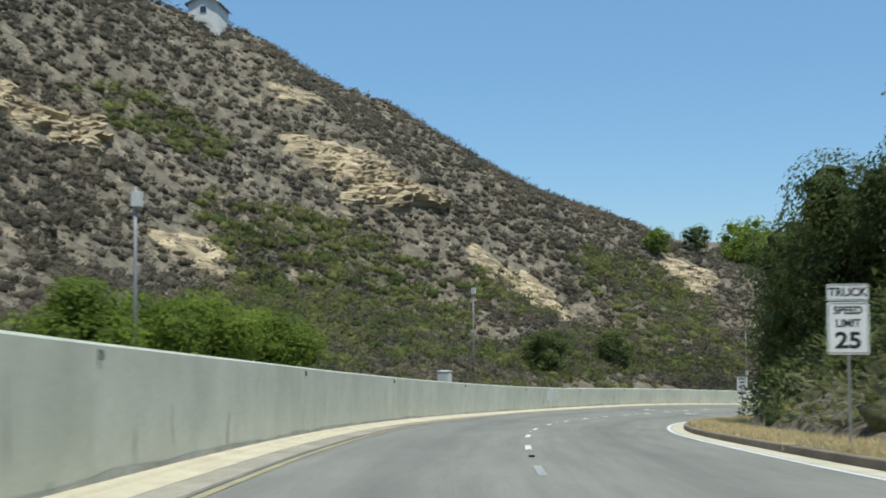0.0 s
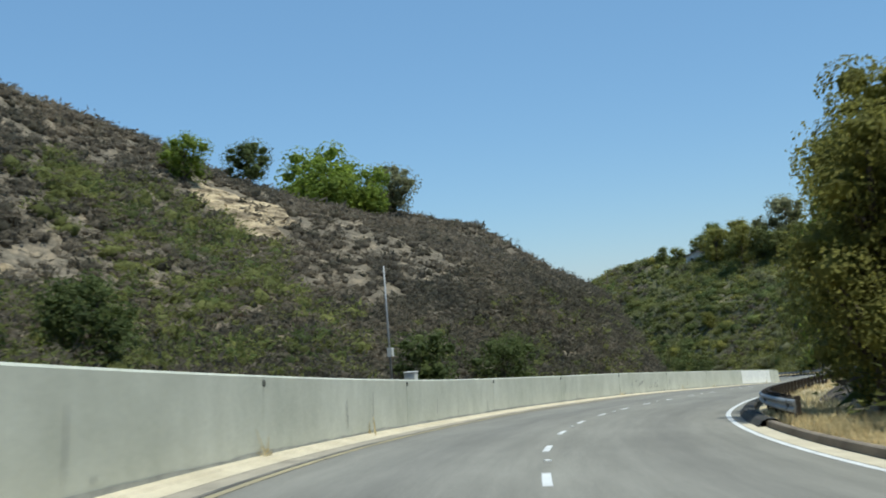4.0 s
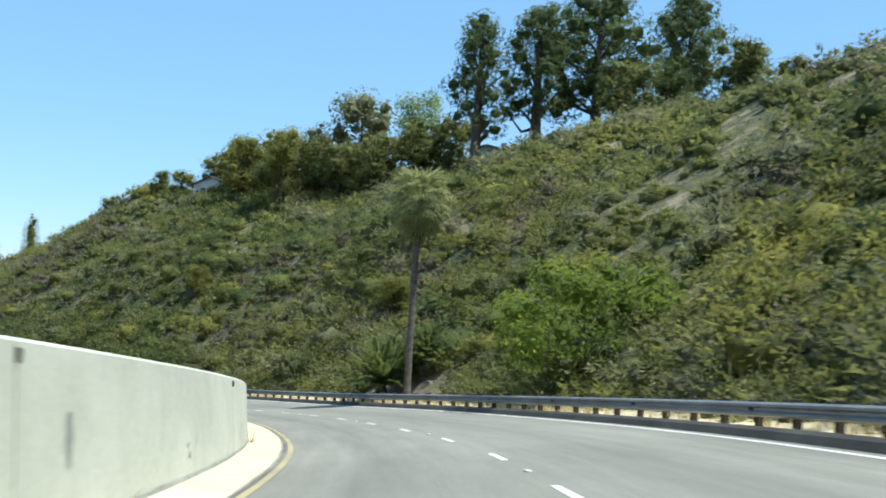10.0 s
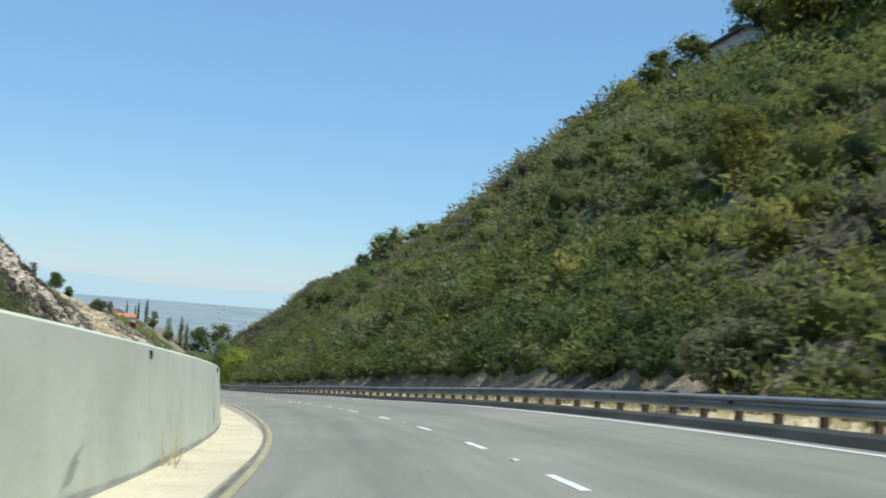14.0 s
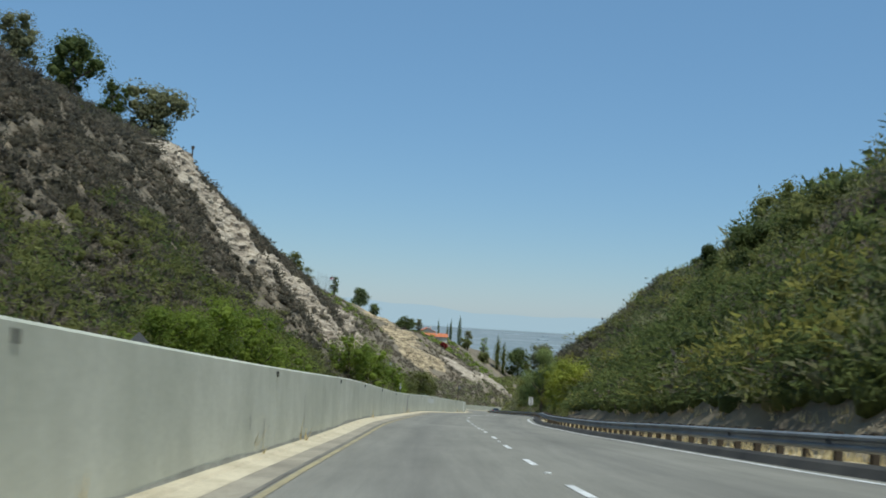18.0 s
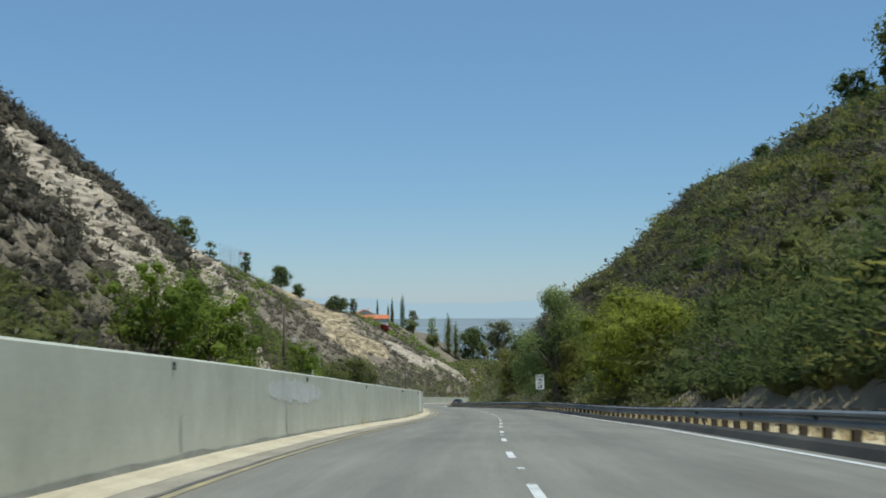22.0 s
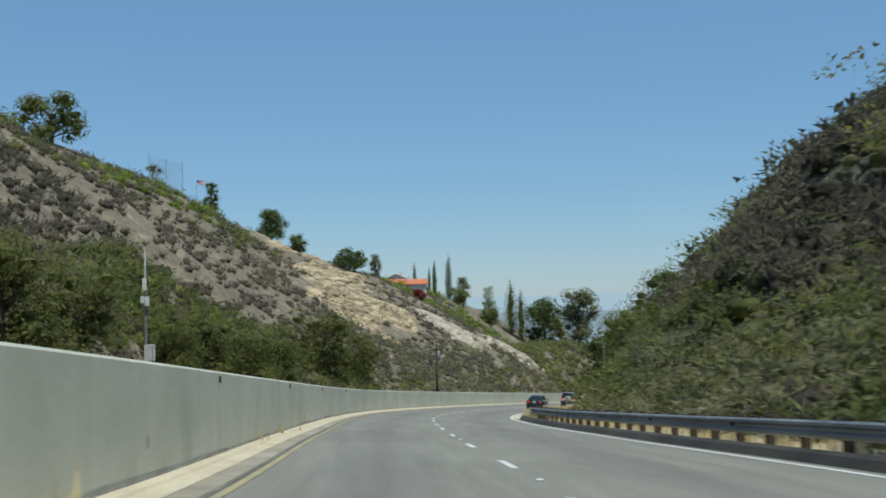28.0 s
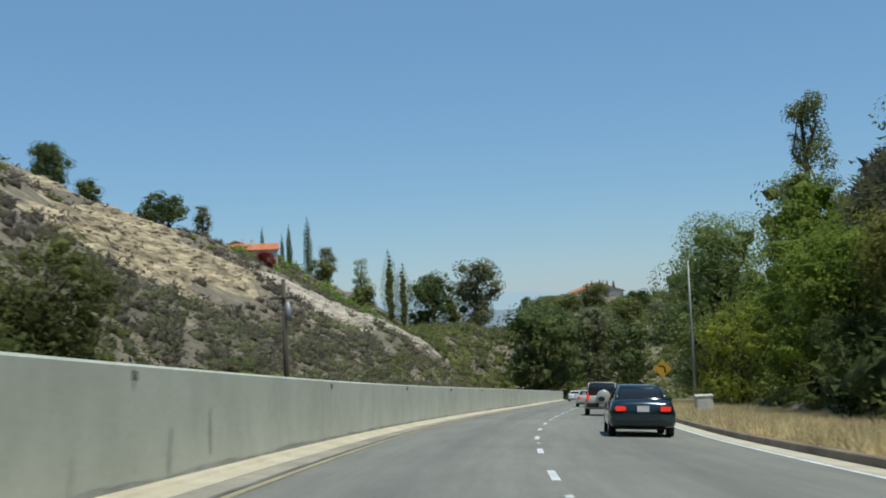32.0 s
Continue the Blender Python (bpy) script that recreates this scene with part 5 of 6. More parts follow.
def crown_blobs(kind, rng, h, w):
    """Centres and radii of a crown's leaf masses, and where its bare trunk ends."""
    out = []
    if kind == "pine":
        for k in range(40):
            z = 0.26 + 0.68 * (k + rng.uniform(0, 1)) / 40
            reach = w * 0.46 * math.sin(min(1, (1.06 - z) / 0.5) * math.pi / 2) * rng.uniform(0.25, 0.9)
            a = k * 2.4 + rng.uniform(0, 1)
            out.append(((math.cos(a) * reach, math.sin(a) * reach, z * h), w * rng.uniform(0.12, 0.2)))
        return out, 0.3
    if kind in ("cypress", "cypress_wide"):
        for z in np.linspace(0.06, 0.96, 16):
            r = w * 0.5 * (0.95 if kind == "cypress_wide" else 1) * math.sin(math.pi * min(1, 0.18 + z * 0.86)) ** 0.6
            out.append(((rng.normal() * 0.04 * w, rng.normal() * 0.04 * w, z * h), max(r, 0.12 * w)))
        return out, 0.1
    if kind == "umbrella":
        for k in range(15):
            a, d = k * 2.4, math.sqrt(rng.uniform(0, 1)) * 0.42 * w
            out.append(((math.cos(a) * d, math.sin(a) * d, h * (0.8 - 0.25 * (d / (0.5 * w)) ** 2)), w * rng.uniform(0.12, 0.17)))
        return out, 0.5
    if kind in ("euc", "cottonwood"):
        for k in range(34 if kind == "euc" else 28):
            z = rng.uniform(0.25 if kind == "euc" else 0.18, 0.97)
            d = w * 0.42 * math.sin(math.pi * (0.15 + 0.8 * z)) * rng.uniform(0.3, 1.0)
            a = k * 2.4 + rng.uniform(0, 1)
            out.append(((math.cos(a) * d, math.sin(a) * d, z * h), w * rng.uniform(0.12, 0.21)))
        return out, 0.3
    low = 0.12 if kind.startswith("bush") or kind == "red" else 0.14
    for k in range(34):
        z = rng.uniform(low, 0.88)
        d = w * 0.38 * math.sin(math.pi * (0.12 + 0.78 * z)) ** 0.7 * rng.uniform(0.25, 1.0)
        a = k * 2.4 + rng.uniform(0, 1)
        out.append(((math.cos(a) * d, math.sin(a) * d, z * h), min(w, h) * rng.uniform(0.13, 0.25)))
    return out, low + 0.08


def tree(kind, s, u, h, w, seed, near=False):
    rng = np.random.default_rng(seed)
    name, label = WORDS[kind]
    g = ground_at(np.array(float(s)), np.array(float(u)))
    root = thing(name, pose(*g, 0, 0, rng.uniform(0, 360)), label, "bush" if "bush" in name else "tree")
    blobs, bare = crown_blobs(kind, rng, h, w)
    lean = rng.normal(size=2) * 0.03 * h
    r0 = max(0.07, min(0.035 * h, 0.06 * w))
    top = 0.9 if kind in ("pine", "euc", "cypress") else 0.62
    zs = np.linspace(-0.4, top * h, 7)
    stem = np.stack([lean[0] * (zs / h) ** 2, lean[1] * (zs / h) ** 2, zs], -1)
    v, f = tube(stem, np.linspace(r0 * 1.25, r0 * 0.3, 7), 8)
    part("trunk", mesh_of("trunk", v, f, BARK, True), root)
    picks = blobs[:: 2 if near else 3] if kind not in ("cypress", "cypress_wide") else []
    for c, r in picks:
        c = np.array(c)
        z0 = max(bare * h * 0.6, c[2] - 0.25 * h)
        a = np.array([lean[0] * (z0 / h) ** 2, lean[1] * (z0 / h) ** 2, z0])
        mid = (a + c) / 2 + rng.normal(size=3) * 0.03 * h
        v, f = tube([a, mid, c], [r0 * 0.45, r0 * 0.28, r0 * 0.1], 5)
        part("limb", mesh_of("limb", v, f, BARK, True), root)
    pieces = []
    total = sum(r * r for _, r in blobs)
    leaf = (0.055 + 0.006 * w) if near else max(0.10, 0.021 * w)
    if kind == "pine":
        leaf *= 1.15
    elif near and kind == "cottonwood":
        leaf = 0.1
    budget = (6800 if near else 3200) * {"pine": 2, "euc": 2, "broad_light": 2, "cottonwood": 3, "broad_pale": 3, "cypress_wide": 2}.get(kind, 2 if s > 940 or s < 125 else 1)
    airy = kind in ("cottonwood", "euc", "broad_light")
    for c, r in blobs:
        n = int(budget * r * r / total)
        d = rng.normal(size=(n, 3))
        d /= np.linalg.norm(d, axis=1)[:, None]
        rad = r * rng.uniform(0.25 if airy else 0.75, 1.0 if airy else 1.12, n) ** 0.7
        stretch = np.array([1, 1, 0.7 if kind == "pine" else 0.85])
        if kind.startswith("cypress"):
            stretch = np.array([1, 1, 1.5])
        cc = np.array(c) + d * rad[:, None] * stretch
        pieces.append(leaf_quads(rng, cc, d, leaf, 0.3 if kind == "pine" else 0.55, 0.55))
        if not airy:
            bv, bf = lumpy(rng, 1, r * (0.62 if s < 125 else 0.46 if near else 0.6), 6, 0.3)
            pieces.append((bv * (1, 1, 0.85) + np.array(c), np.column_stack([bf, bf[:, 2]])))
    v, f = joined(pieces)
    part("crown", mesh_of("crown", v, f, LEAF[kind]), root)
    return root


k = 900
for kind, rows in TREES.items():
    for s, u, h, w in rows:
        k += 1
        if 280 < s < 400 and u > 38:
            h += 3.2 if kind == "pine" else 1.8
        if kind == "pine":
            w *= 1.4
        elif kind.startswith("broad") and abs(u) > 30:
            h, w = h * 1.07, w * 1.18
        tree(kind, s, u, h, w, k, near=abs(u) < 19 and s < 800)
for kind, s, u, h, w in CREST:
    k += 1
    tree(kind, s, u, h, w, k, near=abs(u) < 22 and s < 780)


def frond(rng, length, droop, blades, width):
    """A feather palm leaf: a bowed rib with narrow blades on both sides, along +x."""
    t = np.linspace(0, 1, 9)
    rib = np.stack([length * t * (1 - 0.18 * droop * t), 0 * t, length * (0.42 * t - droop * t**2)], -1)
    pieces = [tube(rib, np.linspace(0.035, 0.008, 9), 4)]
    q = np.linspace(0.12, 0.98, blades)
    for sgn in (-1, 1):
        p = np.stack([np.interp(q, t, rib[:, i]) for i in range(3)], -1)
        n = len(q)
        size = width * np.sin(math.pi * (0.15 + 0.75 * q))[:, None]
        tip = p + size * (np.array([0.55, sgn * 0.85, -0.12]) + 0.1 * rng.normal(size=(n, 3)))
        wd = np.array([0.06, 0, 0.0])
        v = np.stack([p - wd, p + wd, (p + tip) / 2 + wd * 1.2, tip], 1).reshape(-1, 3)
        pieces.append((v, np.arange(4 * n).reshape(-1, 4)))
    return joined(pieces)


def fan(rng, length, droop, blades):
    """A fan palm leaf: a stalk and a round of pointed blades."""
    pieces = [tube([(0, 0, 0), (length * 0.3, 0, 0.08 * length), (length * 0.55, 0, 0.08 * length - droop * 0.2)], [0.03, 0.025, 0.015], 4)]
    hub = np.array([length * 0.55, 0, 0.08 * length - droop * 0.2])
    for a in np.linspace(-1.9, 1.9, blades):
        d = np.array([math.cos(a), math.sin(a), -droop * 0.6 + 0.1 * rng.normal()])
        sd = np.array([-math.sin(a), math.cos(a), 0]) * 0.06
        tip = hub + d * length * 0.55 + (0, 0, -0.12 * length)
        mid = hub + d * length * 0.3
        pieces.append((np.array([hub, mid - sd, tip, mid + sd]), np.array([[0, 1, 2, 3]])))
    return joined(pieces)


PALMLEAF = leaf_material("palm_frond", (0.17, 0.195, 0.075), (0.46, 0.47, 0.22), 0.45)
DEADFROND = leaf_material("dead_frond", (0.10, 0.075, 0.05), (0.26, 0.20, 0.13), 0.9)
rng = np.random.default_rng(77)
g = ground_at(np.array(277.0), np.array(9.6))
palm = thing("fan_palm", pose(*g), "tall slim fan palm with a shaggy crown beside the guardrail", "palm")
H = 12.5
zs = np.linspace(-0.3, H, 26)
ring = 0.2 + 0.05 * np.exp(-zs) + 0.012 * (np.arange(26) % 2)
v, f = tube(np.stack([0.35 * (zs / H) ** 2, 0.15 * (zs / H), zs], -1), ring, 10)
part("trunk", mesh_of("trunk", v, f, PALMBARK, True), palm)
fans = [mesh_of("frond", *fan(rng, 2.3, dr, 19), PALMLEAF) for dr in (-0.3, 0.0, 0.25, 0.6)]
for i in range(46):
    lvl = i / 46
    tilt = -55 + 125 * lvl
    part("frond", fans[min(3, int(lvl * 4))], palm, "", Matrix.Translation((0.35, 0.15, H + 0.1 - 0.35 * lvl)) @ pose(0, 0, 0, 0, tilt, i * 137.5))
dead = mesh_of("dead_frond", *fan(rng, 1.35, 0.9, 11), DEADFROND)
for i in range(18):
    part("dead_frond", dead, palm, "", Matrix.Translation((0.33, 0.15, H - 0.5 - 0.04 * i)) @ pose(0, 0, 0, 0, 68 + (i % 3) * 6, i * 137.5 + 20))


DATELEAF = leaf_material("date_frond", (0.095, 0.13, 0.04), (0.30, 0.345, 0.115), 0.45)


def feather_palm(s, u, size, seed, label):
    rng = np.random.default_rng(seed)
    g = ground_at(np.array(float(s)), np.array(float(u)))
    root = thing("date_palm", pose(*g), label, "palm")
    v, f = tube([(0, 0, -0.3), (0, 0, 0.5 * size), (0, 0, 0.9 * size)], [0.42, 0.45, 0.3], 10)
    part("trunk", mesh_of("trunk", v, f, PALMBARK, True), root)
    fr = [mesh_of("frond", *frond(rng, size * 2.6, dr, 46, 0.4 * size), DATELEAF) for dr in (0.12, 0.3, 0.5)]
    for i in range(34):
        lvl = i / 34
        part("frond", fr[min(2, int(lvl * 3))], root, "", Matrix.Translation((0, 0, 0.85 * size)) @ pose(0, 0, 0, 0, -62 + 62 * lvl, i * 137.5))


feather_palm(282.5, 9.9, 1.3, 5, "low date palm with arching fronds behind the guardrail")
feather_palm(281, 12.5, 0.9, 6, "low date palm half hidden by brush")
feather_palm(147, 12.2, 1.3, 8, "bushy palm with pale plume-like fronds on the bank")

# ---- poles, cabinets, signs ----
WOODPOLE = surface("creosoted_pole", (0.062, 0.05, 0.038), (0.17, 0.138, 0.106), 1.2, 20, 0.92, bumps=0.5, distance=0.01, stretch=(1, 1, 0.15))
SIGNWHITE = surface("sign_white", (0.66, 0.67, 0.66), (0.76, 0.77, 0.76), 2, 30, 0.5, bumps=0)
SIGNBLACK = surface("sign_black", (0.015, 0.015, 0.016), (0.03, 0.03, 0.03), 2, 30, 0.5, bumps=0)
SIGNYELLOW = surface("sign_yellow", (0.50, 0.29, 0.025), (0.62, 0.37, 0.04), 2, 30, 0.5, bumps=0)
INSULATOR = surface("porcelain", (0.30, 0.28, 0.26), (0.42, 0.40, 0.38), 5, 30, 0.3, bumps=0)


def lamp_post(s, u, top, label, box_at=0.97):
    """A slim steel pole with a grey box near its head."""
    z0 = float(ground_at(np.array(float(s)), np.array(float(u)))[2])
    zr = float(at(s, u)[2]) if abs(u) < 14 else z0
    base = min(z0, zr)
    h = float(lerp_rows(AXIS, s)[2]) + top - base
    root = thing("lamp_post", stand(s, u, base - 0.05), label, "lamp post")
    v, f = capped_tube([(0, 0, 0), (0, 0, h * 0.5), (0, 0, h)], [0.085, 0.07, 0.05], 10)
    part("pole", mesh_of("pole", v, f, STEEL, True), root)
    part("base_plate", box("base_plate", (0.36, 0.36, 0.04), STEEL, (0, 0, 0.02), 0.008), root)
    if box_at:
        part("head_box", box("head_box", (0.34, 0.30, 0.52), CABINET, (0.05, 0, h * box_at - 0.2), 0.02), root, "grey metal box")
    return root


lamp_post(36, -12, 8.06, "slim grey steel pole with a box at its top")
lamp_post(92, -17.1, 9.9, "slim grey steel pole at the foot of the slope", 0.99)
lamp_post(147, -15.5, 8.6, "slim steel pole with metering boxes", 0.42)
lamp_post(735, 8.3, 7.8, "tall slim steel pole beside the kerb", 0)
lamp_post(606, -15, 4.9, "short white marker pole behind the wall", 0.85)


def cabinet(s, u, size, label):
    z0 = float(at(s, u)[2]) if abs(u) < 14 else float(ground_at(np.array(float(s)), np.array(float(u)))[2])
    root = thing("utility_cabinet", stand(s, u, z0 - 0.05), label, "cabinet")
    part("body", box("body", size, CABINET, (0, 0, size[2] / 2), 0.02), root)
    part("lid", box("lid", (size[0] + 0.08, size[1] + 0.08, 0.07), CABINET, (0, 0, size[2] + 0.035), 0.015), root)
    part("door", box("door", (size[0] * 0.86, 0.02, size[2] * 0.84), CABINET, (0, -size[1] / 2 - 0.012, size[2] * 0.5), 0.004), root)
    part("handle", box("handle", (0.03, 0.04, 0.14), STEEL, (size[0] * 0.3, -size[1] / 2 - 0.04, size[2] * 0.5), 0.006), root)


cabinet(83, -15.5, (0.9, 0.8, 2.3), "pale grey metal utility cabinet behind the wall")
cabinet(147.8, -14.6, (0.7, 0.5, 2.1), "grey metal cabinet beside a slim pole")
cabinet(729, 8.2, (0.75, 0.6, 1.15), "pale grey utility cabinet in dry grass")


def utility_pole(s, u, top, label, arms=2, turn=0.0):
    z0 = float(ground_at(np.array(float(s)), np.array(float(u)))[2])
    h = float(lerp_rows(AXIS, s)[2]) + top - z0
    root = thing("utility_pole", stand(s, u, z0 - 0.3, turn), label, "utility pole")
    v, f = capped_tube([(0, 0, 0), (0.02, 0, h * 0.5), (0.05, 0, h + 0.3)], [0.2, 0.17, 0.12], 12)
    part("pole", mesh_of("pole", v, f, WOODPOLE, True), root)
    for a in range(arms):
        z = h - 0.9 - 1.5 * a
        arm = part("crossarm", box("crossarm", (2.6 if a else 1.8, 0.1, 0.13), WOODPOLE, (0.04, -0.17, z), 0.01), root)
        for x in (-1.0, -0.55, 0.55, 1.0):
            x *= 1 if a else 0.72
            v, f = capped_tube([(x, -0.17, z + 0.05), (x, -0.17, z + 0.14), (x, -0.17, z + 0.24)], [0.03, 0.06, 0.045], 8)
            part("insulator", mesh_of("insulator", v, f, INSULATOR, True), arm)
        for sx in (-1, 1):
            v, f = capped_tube([(0.02, -0.14, z - 0.65), (sx * 0.75, -0.17, z - 0.05)], [0.025, 0.025], 5)
            part("brace", mesh_of("brace", v, f, STEEL), root)
    return root, h


big, bh = utility_pole(212.5, 10.8, 14.4, "tall dark wooden utility pole with crossarms and insulators", 2, 32)
v, f = capped_tube([(0.24, 0.1, 0.2), (0.24, 0.1, bh * 0.5), (0.2, 0.06, bh - 1.2)], [0.05, 0.05, 0.04], 8)
part("conduit", mesh_of("conduit", v, f, STEEL, True), big, "grey conduit pipe")
for q in (0.0, 0.3):
    v, f = capped_tube([(0.1 + q, -0.15, bh + 0.2), (0.25 + q, -0.15, bh + 0.75), (0.6 + q, -0.15, bh + 0.9)], [0.03, 0.03, 0.03], 5)
    part("bracket", mesh_of("bracket", v, f, WOODPOLE), big)
second, _ = utility_pole(214, 10.5, 10.6, "thin grey wooden stub pole beside a taller one", 0)
v, f = capped_tube([(0, -0.1, 4.0), (-0.6, -0.1, 4.15), (-1.1, -0.1, 4.2)], [0.03, 0.03, 0.05], 6)
part("bracket", mesh_of("bracket", v, f, STEEL), second, "small steel bracket")
slope_pole, sh = utility_pole(604, -18.5, 12.6, "wooden utility pole on the slope behind the wall", 0)
part("arm", box("arm", (1.3, 0.08, 0.1), WOODPOLE, (0.7, 0, sh - 3.4), 0.01), slope_pole)
part("meter_box", box("meter_box", (0.45, 0.35, 0.6), CABINET, (1.25, 0, sh - 3.8), 0.03), slope_pole, "pale metal box on an arm")
# a steel mast with white antenna boxes and a cabinet hung on it
mast = thing("antenna_mast", stand(656, -15.8, float(ground_at(np.array(656.0), np.array(-15.8))[2]) - 0.1), "steel mast with white antenna boxes and a grey cabinet", "mast")
v, f = capped_tube([(0, 0, 0), (0, 0, 5.0), (0, 0, 10.0)], [0.1, 0.08, 0.04], 10)
part("pole", mesh_of("pole", v, f, STEEL, True), mast)
for x, z, hh in ((0.0, 7.9, 0.75), (0.14, 6.9, 0.55), (-0.12, 7.0, 0.4)):
    part("antenna_box", box("antenna_box", (0.22, 0.2, hh), SIGNWHITE, (x, -0.14, z), 0.02), mast, "white antenna box")
locker = part("locker", box("locker", (0.55, 0.4, 0.95), CABINET, (0.3, -0.25, 3.9), 0.02), mast, "pale grey metal locker")
part("hinge", box("hinge", (0.03, 0.03, 0.8), STEEL, (0.54, -0.46, 3.9), 0.004), locker)
end_pole, eh = utility_pole(742, -15.6, 8.7, "grey utility pole with a transformer behind the wall", 1)
v, f = capped_tube([(0.3, 0, eh - 2.3), (0.3, 0, eh - 1.9), (0.3, 0, eh - 1.1)], [0.22, 0.24, 0.22], 12)
part("transformer", mesh_of("transformer", v, f, STEEL, True), end_pole, "grey drum transformer")
for s0, u0, top in ((536, -44, 36.2),):
    z0 = float(ground_at(np.array(float(s0)), np.array(float(u0)))[2])
    post = thing("marker_post", stand(s0, u0, z0), "dark thin post standing on the ridge", "post")
    v, f = capped_tube([(0, 0, -0.2), (0, 0, 1.2), (0, 0, 2.4)], [0.1, 0.1, 0.09], 8)
    part("shaft", mesh_of("shaft", v, f, WOODPOLE), post)
    part("cap", box("cap", (0.4, 0.3, 0.5), WOODPOLE, (0, 0, 2.6), 0.03), post)

# overhead wires from the tall pole back up the hill
for k, (du, dz) in enumerate(((0.0, 0.0), (0.6, 0.05), (-0.6, -1.4))):
    a = at(212.5, 10.6 + du, 0)
    a[2] = float(lerp_rows(AXIS, 212.5)[2]) + 13.7 + dz
    b = ground_at(np.array(150.0), np.array(38.0 + 3 * k)) + (0, 0, 11)
    t = np.linspace(0, 1, 14)[:, None]
    p = a * (1 - t) + b * t
    p[:, 2] -= (3.0 * t * (1 - t)).ravel()
    v, f = tube(p, 0.016, 4)
    tagged(new("overhead_wire", mesh_of("overhead_wire", v, f, SIGNBLACK)), "thin black overhead wire sagging from a wooden pole", "wire", "overhead wires")


def plate(w, h, material, y=0.0, z=0.0, corner=0.04, thick=0.006):
    """A flat sign plate with rounded corners, facing -y."""
    bm = bmesh.new()
    vs = []
    for cx, cz, a0 in ((w / 2 - corner, h / 2 - corner, 0), (-w / 2 + corner, h / 2 - corner, 90), (-w / 2 + corner, -h / 2 + corner, 180), (w / 2 - corner, -h / 2 + corner, 270)):
        for k in range(4):
            a = radians(a0 + 30 * k)
            vs.append(bm.verts.new((cx + corner * math.cos(a), y, z + cz + corner * math.sin(a))))
    face = bm.faces.new(vs)
    ext = bmesh.ops.extrude_face_region(bm, geom=[face])
    bmesh.ops.translate(bm, vec=(0, thick, 0), verts=[e for e in ext["geom"] if isinstance(e, bmesh.types.BMVert)])
    bmesh.ops.recalc_face_normals(bm, faces=bm.faces)
    return from_bm("plate", bm, material)


def words(text, size, material, x, y, z, wide=1.0):
    cu = bpy.data.curves.new("lettering", "FONT")
    cu.body, cu.size, cu.align_x, cu.align_y, cu.extrude = text, size, "CENTER", "CENTER", 0.0015
    cu.offset = 0.006 * size / 0.2
    tmp = new("tmp_text", cu)
    me = bpy.data.meshes.new_from_object(tmp.evaluated_get(bpy.context.evaluated_depsgraph_get()))
    bpy.data.objects.remove(tmp)
    me.transform(pose(x, y, z, 90, 0, 0) @ Matrix.Diagonal((wide, 1, 1, 1)))
    me.materials.clear()
    me.materials.append(material)
    return me


def border(w, h, material, y, z, inset, line):
    """A thin raised frame line on a plate."""
    bm = bmesh.new()
    for sx, sz, lx, lz in ((0, h / 2 - inset, w - 2 * inset, line), (0, -h / 2 + inset, w - 2 * inset, line), (w / 2 - inset, 0, line, h - 2 * inset), (-w / 2 + inset, 0, line, h - 2 * inset)):
        r = bmesh.ops.create_cube(bm, size=1)
        bmesh.ops.scale(bm, vec=(lx, 0.003, lz), verts=r["verts"])
        bmesh.ops.translate(bm, vec=(sx, y, z + sz), verts=r["verts"])
    return from_bm("border", bm, material)


def sign_post(name, s, u, label, turn=0.0, height=3.0):
    p = at(s, u)
    z = float(p[2]) if u < 10.6 else float(ground_at(np.array(float(s)), np.array(float(u)))[2])
    root = thing(name, stand(s, u, z - 0.1, turn), label, "sign")
    part("post", box("post", (0.055, 0.04, height), STEEL, (0, 0.03, height / 2), 0.006), root)
    return root


def speed_sign(s, u, number, truck, centre, turn=0.0, extra=False, scale=1.0):
    what = ("white truck speed limit " if truck else "white speed limit ") + number + " sign on a steel post"
    root = sign_post("speed_limit_sign", s, u, what, turn, centre + 0.7)
    root.matrix_basis = root.matrix_basis @ Matrix.Scale(scale, 4)
    pl = part("plate", plate(0.76, 0.98, SIGNWHITE, 0, centre), root)
    part("border", border(0.76, 0.98, SIGNBLACK, -0.002, centre, 0.03, 0.012), pl)
    part("lettering", words("SPEED", 0.2, SIGNBLACK, 0, -0.002, centre + 0.33, 0.95), pl)
    part("lettering", words("LIMIT", 0.2, SIGNBLACK, 0, -0.002, centre + 0.09, 0.95), pl)
    part("lettering", words(number, 0.42, SIGNBLACK, 0, -0.002, centre - 0.24, 1.15), pl)
    if truck:
        tp = part("truck_plate", plate(0.76, 0.32, SIGNWHITE, 0, centre + 0.67), root)
        part("border", border(0.76, 0.32, SIGNBLACK, -0.002, centre + 0.67, 0.025, 0.012), tp)
        part("lettering", words("TRUCK", 0.22, SIGNBLACK, 0, -0.002, centre + 0.67, 0.95), tp)
    if extra:
        ep = part("lower_plate", plate(0.76, 0.24, SIGNWHITE, 0, centre - 0.63), root)
        for k in (0.05, -0.05):
            part("bar", box("bar", (0.5, 0.004, 0.04), SIGNBLACK, (0, -0.003, centre - 0.63 + k)), ep)


speed_sign(21.5, 7.4, "25", True, 2.5, -6)
speed_sign(83.5, 7.1, "45", False, 2.62, -4, True)
speed_sign(563.5, 7.55, "25", True, 2.45, -4)


